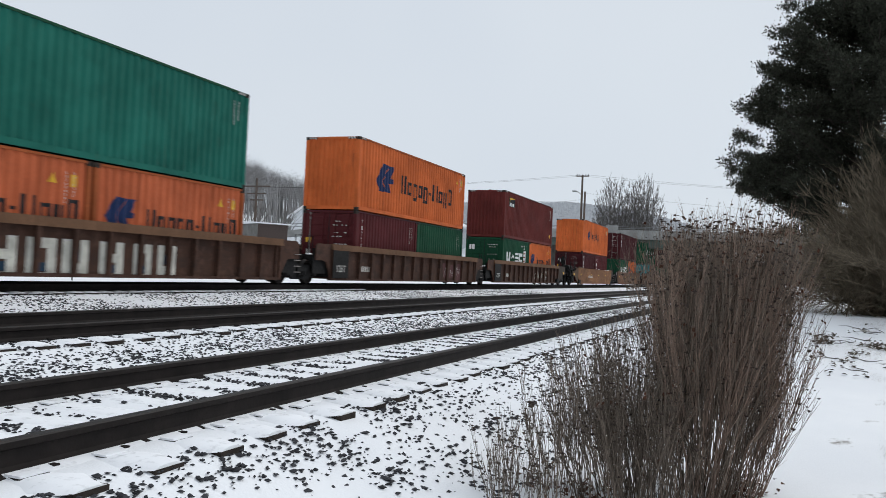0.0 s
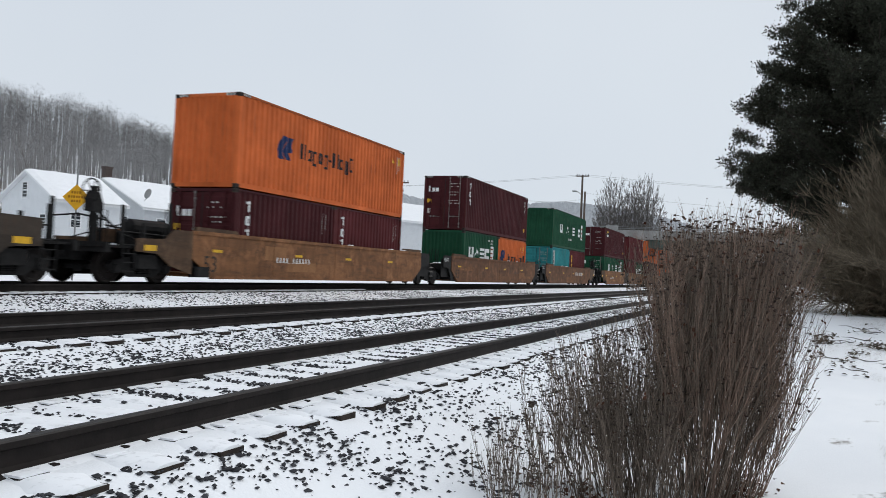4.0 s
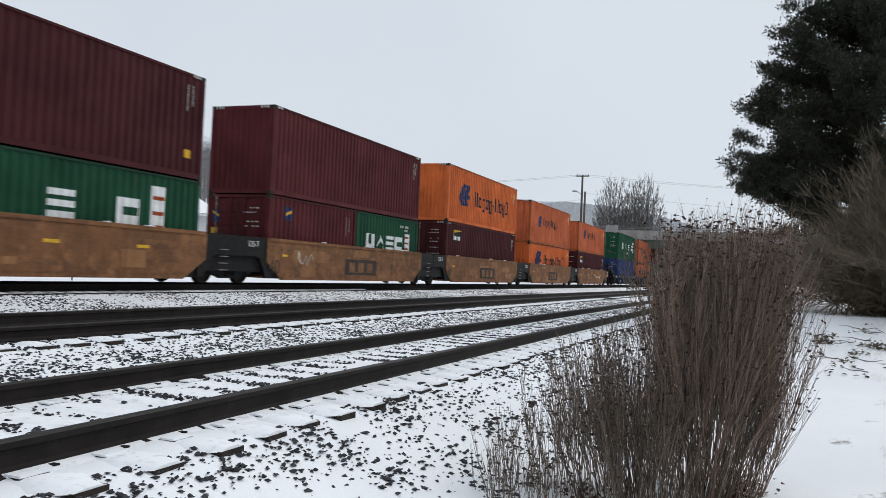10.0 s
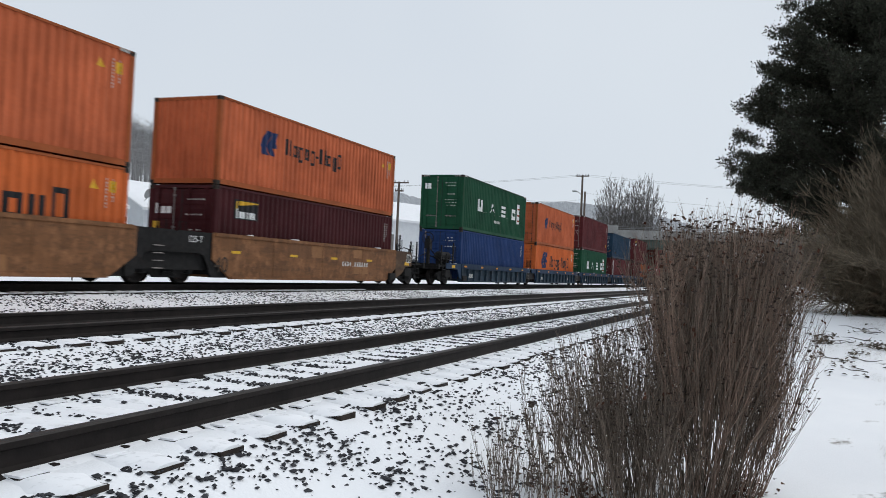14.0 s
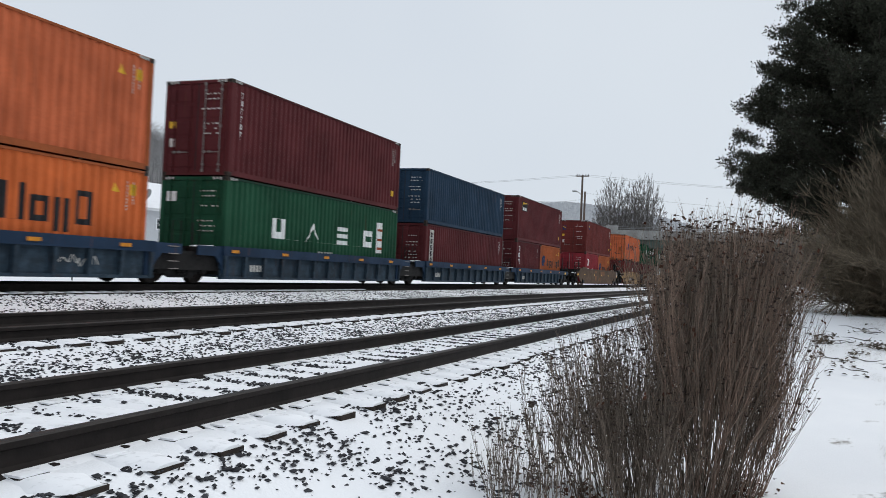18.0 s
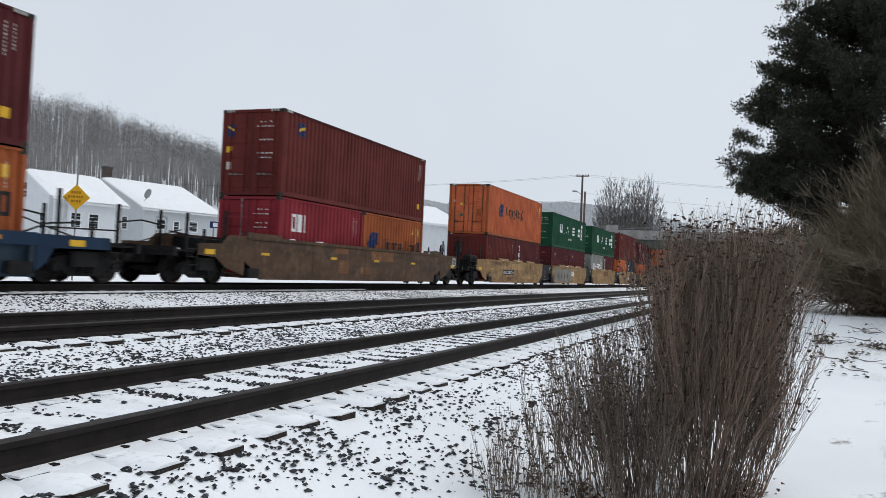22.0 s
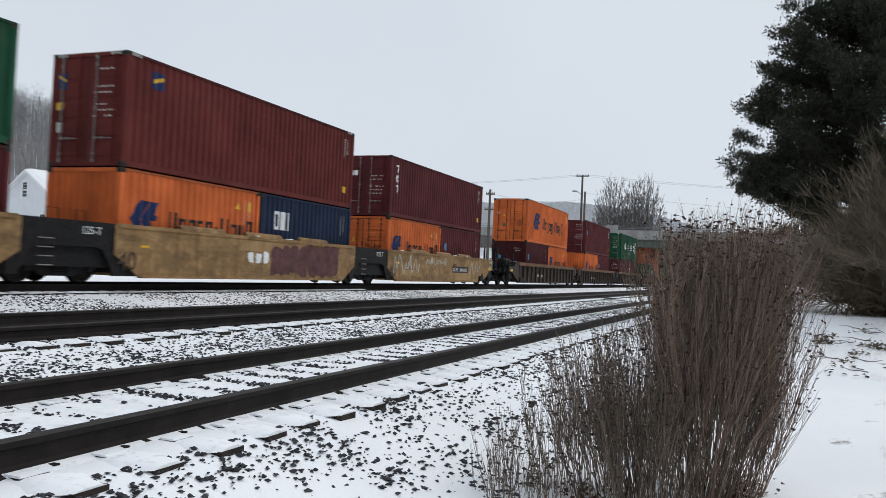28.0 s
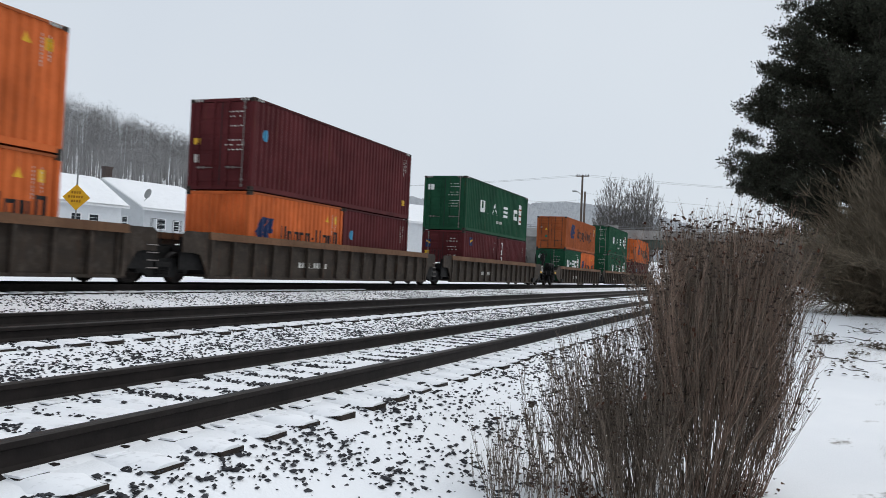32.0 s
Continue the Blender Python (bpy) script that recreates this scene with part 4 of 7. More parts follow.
def car_end(car, x, d, h, mat, brake, short):
    """The platform, coupler and rails at the outer end of a car; d: the way out along x."""
    a, e = sorted((x, x + d * 3.25))
    hang("centre_sill", Build().box(a, -0.36, 0.58, e, 0.36, 0.925).mesh("centre_sill"), DARK, car)
    hang("end_platform", Build().box(a, -1.28, 0.93, e, 1.28, 0.985).mesh("end_platform"), DARK, car, "black grated end platform")
    hang("end_beam", Build().box(x + d * 3.15 - 0.07, -1.38, 0.8, x + d * 3.15 + 0.07, 1.38, 1.05).mesh("end_beam"), DARK, car)
    for k in range(3):
        q = x + d * (0.7 + 0.8 * k)
        for y in (-1.25, 0.37):
            hang("cross_bearer", once("bearer", lambda: Build().box(-0.04, 0, 0.8, 0.04, 0.88, 0.93).mesh("cross_bearer")), DARK, car, "", (q, y, 0))
    b = Build()
    c = x + d * 3.25
    b.box(min(c, c + d * 0.4), -0.12, 0.68, max(c, c + d * 0.4), 0.12, 0.95)
    b.box(min(c + d * 0.25, c + d * 0.5), -0.2, 0.62, max(c + d * 0.25, c + d * 0.5), 0.2, 1.0)
    hang("coupler", b.mesh("coupler"), DARK, car)
    b = Build()
    b.tube([(c, 0.35, 0.8), (c + d * 0.15, 0.36, 0.5), (c + d * 0.3, 0.3, 0.38), (c + d * 0.45, 0.2, 0.5)], 0.028, 6)
    hang("air_hose", b.mesh("air_hose"), RUBBER, car)
    for y in (-1.2, 1.2):
        grab(car, min(x + d * 0.5, x + d * 0.95), y, 1.0, 2.0, 0.42)
        b = Build()
        for k in range(4):
            b.tube([(x + d * 2.2, y * 1.12, 0.35 + k * 0.22), (x + d * 2.62, y * 1.12, 0.35 + k * 0.22)], 0.014, 5)
        for q in (2.2, 2.62):
            b.tube([(x + d * q, y * 1.12, 0.3), (x + d * q, y * 1.12, 1.1)], 0.016, 5)
        hang("ladder", b.mesh("ladder"), DARK, car)
    hang("end_bulkhead", Build().box(x - 0.06, -1.3, 0.85, x + 0.06, 1.3, h - 0.1).mesh("end_bulkhead"), DARK, car)
    if brake:
        b = Build()
        cy, cz, cx = -0.7, 2.3, x + d * 2.98
        ring = [(cx + 0.12 * d, cy + 0.29 * math.cos(i * 0.3927), cz + 0.29 * math.sin(i * 0.3927)) for i in range(17)]
        b.tube(ring, 0.022, 5, caps=False)
        for i in range(6):
            w = i * 1.047
            b.tube([(cx + 0.1 * d, cy, cz), (cx + 0.12 * d, cy + 0.28 * math.cos(w), cz + 0.28 * math.sin(w))], 0.014, 4)
        hang("brake_wheel", b.mesh("brake_wheel"), DARK, car, "black spoked hand-brake wheel")
        b = Build()
        b.prism([(cx - 0.06, 0.98), (cx + 0.10, 0.98), (cx + 0.07, 2.42), (cx - 0.05, 2.42)], "y", cy - 0.05, cy + 0.09)
        b.prism([(cx - 0.16, 1.8), (cx + 0.13, 1.78), (cx + 0.16, 2.05), (cx + 0.08, 2.25), (cx - 0.1, 2.28), (cx - 0.17, 2.1)], "y", cy - 0.12, cy + 0.16)
        hang("brake_stand", b.mesh("brake_stand"), DARK, car, "black hand-brake stand with gear housing")
        q = x + d * 1.15
        b = Build()
        b.tube([(q - 0.72, -0.75, 1.5), (q - 0.66, -0.75, 1.5), (q + 0.66, -0.75, 1.5), (q + 0.72, -0.75, 1.5)], [0.12, 0.21, 0.21, 0.12], 12)
        for w in (-0.45, 0.4):
            b.box(q + w, -0.95, 0.98, q + w + 0.05, -0.55, 1.45)
        hang("air_reservoir", b.mesh("air_reservoir"), DARK, car, "black air reservoir on brackets")
        b = Build()
        b.tube([(cx, cy, 1.9), (cx - d * 0.6, cy - 0.3, 1.3), (cx - d * 1.2, cy - 0.4, 1.1)], 0.03, 5)
        hang("brake_rod", b.mesh("brake_rod"), DARK, car)
    # flat posts and a handrail round the platform
    for q, y, top_ in ((0.75, -1.2, 2.2), (2.55, -1.25, 2.0), (1.75, -1.22, 1.6), (2.55, 1.2, 2.0), (0.75, 1.2, 2.2)):
        hang("rail_post", Build().box(x + d * q - 0.045, y, 0.98, x + d * q + 0.045, y + 0.05, top_).mesh("rail_post"), DARK, car)
    # pipes, cross rails and snow on the platform
    for k, (q0, q1, z0, z1, yy) in enumerate(((0.5, 2.6, 1.3, 1.34, -1.22), (0.4, 2.2, 1.12, 1.5, -0.35), (0.9, 2.7, 1.6, 1.15, 0.3), (0.6, 2.5, 1.72, 1.7, 1.2))):
        m_ = (q0 + q1) / 2
        hang("pipe", Build().tube([(x + d * q0, yy, z0), (x + d * m_, yy + 0.05, (z0 + z1) / 2 + (0.12 if k % 2 else 0)), (x + d * q1, yy, z1)], 0.026 if k % 2 else 0.02, 6).mesh("pipe"), DARK, car)
    for q0, w, yy in ((0.25, 0.5, -1.1), (1.9, 0.45, -0.55)):
        lo_ = min(x + d * q0, x + d * (q0 + w))
        hang("snow_patch", Build().prism([(lo_, 0.985), (lo_ + w * 0.2, 1.03), (lo_ + w * 0.7, 1.045), (lo_ + w, 0.985)], "y", yy, yy + 0.5).mesh("snow_patch"), ROOF_SNOW, car)
    # brake rigging slung under the platform
    lo_, hi_ = sorted((x + d * 0.35, x + d * 2.65))
    b = Build().box(lo_, -0.5, 0.36, hi_, 0.5, 0.46).box(lo_ + 0.3, -1.05, 0.5, lo_ + 0.42, 1.05, 0.6).box(hi_ - 0.4, -1.05, 0.5, hi_ - 0.28, 1.05, 0.6)
    b.tube([(lo_ + 0.5, -0.9, 0.62), (hi_ - 0.5, -0.9, 0.62)], 0.13, 10)
    hang("brake_rigging", b.mesh("brake_rigging"), DARK, car)
    # valve box and hoses under the platform
    b = chamfered(x + d * 1.6 - 0.42, -1.25, 0.42, x + d * 1.6 + 0.42, -0.7, 0.78, 0.08)
    hang("valve_box", b.mesh("valve_box"), DARK, car)
    # the side plates run on past the well, over the truck
    ln = 1.68 if short else 2.2
    up = h - 0.02 if short or d > 0 else 1.22
    poly = [(0, h - 0.02), (ln * 0.35, h - 0.03), (ln * 0.5, up), (ln, up - 0.03), (ln, 0.86), (ln * 0.62, 0.82), (ln * 0.4, 0.52), (0, 0.3)]
    if h < 1.3:
        poly = [(0, h - 0.02), (ln + 0.5, h - 0.02), (ln + 0.5, h - 0.3), (0.5, h - 0.32), (0.3, 0.5), (0, 0.3)]
    skirt = Build().prism([(x + d * u, v) for u, v in poly], "y", -1.372, -1.32).mesh("side_skirt")
    skirt_mat = {TAN: TAN_DARK, TAN_BROWN: TAN_DARK, RUSTCAR: DARKCAR, BLUECAR: BLUETOP}.get(mat, mat)
    hang("side_skirt", skirt, skirt_mat, car)
    hang("side_skirt", skirt, skirt_mat, car, "", (0, 2.692, 0))
    hang("reflector", Build().box(min(x + d * (ln - 0.75), x + d * (ln - 0.3)), -1.376, 0.89, max(x + d * (ln - 0.75), x + d * (ln - 0.3)), -1.372, 1.04).mesh("reflector"), YELLOW, car, "yellow reflector strip")
    if d > 0 and h > 1.3 and mat is not RUSTCAR:
        fx, fz = x + ln - 0.55, 1.0
        hang("frame_back", Build().box(fx, -1.3745, fz, fx + 0.42, -1.3725, fz + 0.38).mesh("frame_back"), DARK, car)
        for q in ((0, 0, 0.42, 0.045), (0, 0.335, 0.42, 0.38), (0, 0.045, 0.045, 0.335), (0.375, 0.045, 0.42, 0.335), (0.19, 0.045, 0.23, 0.335)):
            hang("frame_bar", Build().box(fx + q[0], -1.379, fz + q[1], fx + q[2], -1.3747, fz + q[3]).mesh("frame_bar"), STICKER, car, "pale bar of the step frame")
    hang("tool_box", chamfered(min(x - d * 0.1, x - d * 0.75), -1.46, 0.24, max(x - d * 0.1, x - d * 0.75), -1.3, 0.52, 0.05).mesh("tool_box"), DARK, car, "black box below the side sill")


def well_unit(s0, a, e, kind, mats, trucks, front, back, marks, feet_short):
    """One well unit; a, e: the ends of its sides along the train; trucks: places of the trucks it carries; front, back: outer ends of the car."""
    lon = e - a
    h = 1.52 if kind != "blue" else 1.15
    side_mat, top_mat = mats
    car = empty("well_car")
    look_ = {"smooth": "smooth-sided", "rib": "ribbed", "blue": "low ribbed"}[kind]
    hue = {TAN: "weathered tan", TAN_BROWN: "dull brown", TAN_DARK: "dirty dark tan", YELLOWCAR: "stained yellow", RUSTCAR: "rusty brown", DARKCAR: "grimy dark brown", BLUECAR: "faded blue"}[side_mat]
    tagged(car, f"{hue} {look_} steel well car carrying stacked containers", "rail car", "well cars of the train")
    for y, r in ((-1.4, 0), (1.4, 180)):
        m = pose(0, y, 0) if r == 0 else pose(lon, y, 0, 0, 0, 180)
        if kind == "smooth":
            hang("side_sill", once(("smooth", round(lon, 2)), lambda: well_side("smooth", lon, h)), side_mat, car, "", m)
        else:
            chord = 0.2 if kind == "rib" else 0.26
            hang("side_sill", once(("ribs", round(lon, 2), kind), lambda: rib_side(lon, h, chord)), side_mat, car, "", m)
            hang("top_chord", once(("chord", round(lon, 2), kind), lambda: chord_mesh(lon, chord)), top_mat, car, "", m @ Matrix.Translation((0, 0, h)))
            n = int(lon / 1.02)
            rm = once(("post", kind), lambda: rib_mesh(0.22, h - chord))
            for i in range(n + 1):
                hang("post", rm, side_mat, car, "", m @ Matrix.Translation((0.12 + (lon - 0.24) * i / n, 0, 0)))
    b = Build()
    b.box(0.4, -1.25, 0.22, lon - 0.4, 1.25, 0.33)
    hang("well_floor", b.mesh("well_floor"), side_mat, car)
    b = Build()
    lo = -1.7 if not front else -0.3
    hi = lon + 1.7 if not back else lon + 0.3
    b.box(lo, -0.45, 0.72, 0.4, 0.45, 1.05)
    b.box(-0.5, -1.2, 0.8, 0.2, 1.2, 1.1)
    hang("end_sill", b.mesh("end_sill"), DARK, car, "black end sill over the truck")
    b = Build()
    b.box(lon - 0.4, -0.45, 0.72, hi, 0.45, 1.05)
    b.box(lon - 0.2, -1.2, 0.8, lon + 0.5, 1.2, 1.1)
    hang("end_sill", b.mesh("end_sill"), DARK, car, "black end sill over the truck")
    for x, outer in ((0.04, front), (lon - 0.09, back)):
        if not outer:
            hang("end_bulkhead", once("bulk", lambda: Build().box(0, -1.28, 0.3, 0.05, 1.28, 1.12).mesh("end_bulkhead")), DARK, car, "black end wall of the well", (x, 0, 0))
    # black shields beside the trucks, at both ends and on both sides
    out = 1.6 if feet_short else 1.1
    shield = once(("shield", round(out, 1), round(h, 2)), lambda: Build().prism([(-out, h - 0.62), (-out, h - 0.12), (-out + 0.15, h - 0.02), (0.32, h - 0.02), (0.32, 0.24), (0.02, 0.24), (-0.1, 0.5), (-0.35, 0.85), (-0.6, h - 0.62)], "y", 0.05, 0.1).mesh("end_shield"))
    if kind == "blue":
        shield = once("low_shield", lambda: Build().prism([(-1.1, h - 0.3), (-1.1, h - 0.02), (0.32, h - 0.02), (0.32, 0.24), (0.1, 0.24), (-0.05, 0.6), (-0.3, h - 0.3)], "y", 0.05, 0.1).mesh("end_shield"))
    for y in (-1.385, 1.235):
        if not front:
            hang("end_shield", shield, DARK if kind == "smooth" else BLUETOP if kind == "blue" else side_mat, car, "", (0, y, 0))
        if not back:
            hang("end_shield", shield, DARK if kind == "smooth" else BLUETOP if kind == "blue" else side_mat, car, "", pose(lon, y + 0.15, 0, 0, 0, 180))
    # Added black panels stand for the shade in the gaps beside the trucks.
    shade_panel = once(("shade_panel", round(out, 1), round(h, 2)), lambda: Build().box(-out, 0, 0.42, 0.1, 0.03, h - 0.2).mesh("truck_guard"))
    for y in (-1.22, 1.19):
        if not front:
            hang("truck_guard", shade_panel, DARK, car, "", (0, y, 0))
        if not back:
            hang("truck_guard", shade_panel, DARK, car, "", (lon + out - 0.1, y, 0))
    if kind == "smooth":
        # Added black plates hide the boxes behind the sill's sloping ends.
        inner = once(("inner", round(lon, 2)), lambda: Build().box(0.05, 0.06, 0.22, 1.15, 0.1, 0.95).mesh("wheel_guard"))
        for y in (-1.33, 1.2):
            hang("wheel_guard", inner, DARK, car, "black plate added behind the sloping sill end", (0, y, 0))
            hang("wheel_guard", inner, DARK, car, "black plate added behind the sloping sill end", (lon - 1.2, y, 0))
        for k in range(bpy_rnd.randint(2, 4)):
            x, w = bpy_rnd.uniform(1, lon - 1.5), bpy_rnd.uniform(0.12, 0.4)
            hang("snow_patch", Build().prism([(x, h), (x + w * 0.15, h + 0.025), (x + w * 0.7, h + 0.035), (x + w, h)], "y", -1.4, -1.27).mesh("snow_patch"), ROOF_SNOW, car)
    # plates painted over at another time
    if kind == "smooth":
        pale = {TAN: TAN_PALE, YELLOWCAR: YELLOW_PALE}.get(side_mat, TAN)
        for k in range(bpy_rnd.randint(4, 6)):
            w, hh = bpy_rnd.uniform(0.5, 2.4), bpy_rnd.uniform(0.14, 0.5)
            x0, z0 = bpy_rnd.uniform(1.0, lon - 1.0 - w), bpy_rnd.choice((0.29, 0.45, 0.8, 1.38 - hh))
            lean_ = bpy_rnd.uniform(-0.05, 0.12)
            y0 = -1.3712 - 0.0005 * k
            b = Build()
            b.face([(x0, y0, z0), (x0 + w, y0, z0), (x0 + w + lean_, y0, z0 + hh), (x0 + lean_, y0, z0 + hh)])
            hang("paint_patch", b.mesh("paint_patch", tidy=False), (pale, TAN_STAIN, pale)[k % 3], car, ("paler repainted patch", "darker stained patch", "paler repainted patch")[k % 3])
    # snow lying on the end sills
    for x0, w in ((-0.45, 0.5), (lon - 0.1, 0.55)):
        hang("snow_patch", Build().prism([(x0, 1.1), (x0 + w * 0.1, 1.135), (x0 + w * 0.55, 1.155), (x0 + w, 1.1)], "y", -1.15, -0.5).mesh("snow_patch"), ROOF_SNOW, car)
    # raised plates over the ends of the long sides, and guides along the short ones
    if kind == "smooth" and not feet_short:
        for x0, x1, u in ((0.1, 2.1, 1), (lon - 2.1, lon - 0.1, -1)):
            lo_, hi_ = (x0, x1) if u > 0 else (x1, x0)
            hang("end_plate", Build().prism([(lo_, h), (lo_, h + 0.11), (hi_ - u * 0.12, h + 0.1), (hi_, h)], "y", -1.392, -1.3).mesh("end_plate"), TAN_DARK, car, "darker raised plate on the sill")
    if side_mat is YELLOWCAR:
        for x0, x1 in ((2.4, 4.35), (5.45, 7.4), (8.55, 10.4)):
            hang("guide_plate", Build().prism([(-1.41, h - 0.04), (-1.3, h - 0.04), (-1.24, h + 0.1), (-1.3, h + 0.12), (-1.39, h + 0.05)], "x", x0, x1).mesh("guide_plate"), side_mat, car)
    for t in trucks:
        truck(car, t - a)
        if not front and t < a or not back and t > e:
            grab(car, t - a - 0.55, -1.15, 1.0, 1.75, 0.35)
            grab(car, t - a + 0.3, -1.15, 1.0, 1.75, 0.3)
            b = Build()
            for k in range(4):
                b.tube([(t - a - 0.9, -1.36, 0.45 + k * 0.2), (t - a - 0.5, -1.36, 0.45 + k * 0.2)], 0.014, 5)
            hang("step", b.mesh("step"), ROD, car)
    if front:
        car_end(car, 0, -1, h, side_mat, side_mat is not TAN_DARK, feet_short)
    if back:
        car_end(car, lon, 1, h, side_mat, False, feet_short)
    for name, mat, rects, label in marks:
        b = Build()
        y = -1.404 if kind == "smooth" else -1.3
        yy = y + 0.03 if kind == "smooth" else -1.285
        if kind == "blue" and name == "reflector":
            yy = -1.4245
        if name.endswith("_bar") or name == "name_strokes":
            yy -= 0.004
        if len(rects) > 2 and name != "reflector":
            x0, x1, z0 = rects[0][0], rects[-1][1], min(r[2] for r in rects)
            b.face([(x0, yy, z0), (x1, yy, z0), (x1, yy, z0 + 0.008), (x0, yy, z0 + 0.008)])
        for x0, x1, z0, z1 in rects:
            b.face([(x0, yy, z0), (x1, yy, z0), (x1, yy, z1), (x0, yy, z1)])
        hang(name, b.mesh(name, tidy=False), mat, car, label)
    MOVING.append((car, a, CY, 0.90))
    return car


def sprayed_row(car, x0, x1, z0, z1, n, mat, seed, y=-1.376, label="sprayed graffiti shape", fat=0.6):
    """A row of fat rounded sprayed shapes that run into one another."""
    q = random.Random(seed)
    step = (x1 - x0) / n
    for i in range(n):
        cx, cz = x0 + (i + 0.5) * step, (z0 + z1) / 2 + q.uniform(-0.05, 0.05)
        rx, rz, lean = step * fat * q.uniform(0.84, 1.13), (z1 - z0) / 2 * q.uniform(0.8, 1.05), q.uniform(-0.25, 0.25)
        ring = []
        for k in range(22):
            w = 6.2832 * k / 22
            c, s = math.cos(w), math.sin(w)
            m = (abs(c) ** 5 + abs(s) ** 5) ** -0.2 * (1 + 0.07 * math.sin(3 * w + seed + i) + q.uniform(-0.05, 0.05))
            ring.append((cx + rx * m * c + lean * rz * s * m, y - 0.0006 * i, max(0.24, min(1.5, cz + rz * m * s))))
        b = Build()
        for k in range(22):
            b.face([(cx, y - 0.0006 * i, cz), ring[k], ring[(k + 1) % 22]])
        hang("graffiti_shape", b.mesh("graffiti_shape", tidy=False), mat, car, label)


def scribble(car, x0, x1, z0, z1, mat, seed, y=-1.38, r=0.018):
    """A looping sprayed line."""
    q = random.Random(seed)
    # strokes up and down at uneven reach, with a few turned back, rounded off
    keys, x = [], x0
    while x < x1:
        up = len(keys) % 2
        keys.append((x, z0 + (z1 - z0) * (q.uniform(0.55, 1.0) if up else q.uniform(0, 0.4))))
        x += (z1 - z0) * q.choice((0.12, 0.28, 0.4, -0.1, 0.55))
    keys = [keys[0], *keys, keys[-1]]
    pts = []
    for a, e, c, d in zip(keys, keys[1:], keys[2:], keys[3:]):
        for k in range(6):
            t = k / 6
            pts.append((*(0.5 * (2 * e[j] + (c[j] - a[j]) * t + (2 * a[j] - 5 * e[j] + 4 * c[j] - d[j]) * t * t + (3 * e[j] - a[j] - 3 * c[j] + d[j]) * t ** 3) for j in (0, 1)),))
    pts = [(p[0], y, p[1]) for p in pts]
    n = len(pts)
    b = Build()
    for i, p in enumerate(pts):
        u, w = pts[max(i - 1, 0)], pts[min(i + 1, n - 1)]
        dx, dz = w[0] - u[0], w[2] - u[2]
        ln = math.hypot(dx, dz) or 1
        b.v += [(p[0] - dz / ln * r, y, p[2] + dx / ln * r), (p[0] + dz / ln * r, y, p[2] - dx / ln * r)]
    for i in range(n - 1):
        b.f.append((2 * i, 2 * i + 2, 2 * i + 3, 2 * i + 1))
        b.m.append(0)
    hang("graffiti_line", b.mesh("graffiti_line", tidy=False), mat, car, "looping sprayed graffiti line")


def text_on(car, body, x, y, z, size, mat, label):
    """Readable lettering on a car's near side."""
    c = bpy.data.curves.new("lettering", "FONT")
    c.body, c.size, c.extrude = body, size, 0.001
    tmp = bpy.data.objects.new("lettering", c)
    me = bpy.data.meshes.new_from_object(tmp)
    bpy.data.objects.remove(tmp)
    hang("lettering", me, mat, car, label, pose(x, y, z, 90, 0, 0))


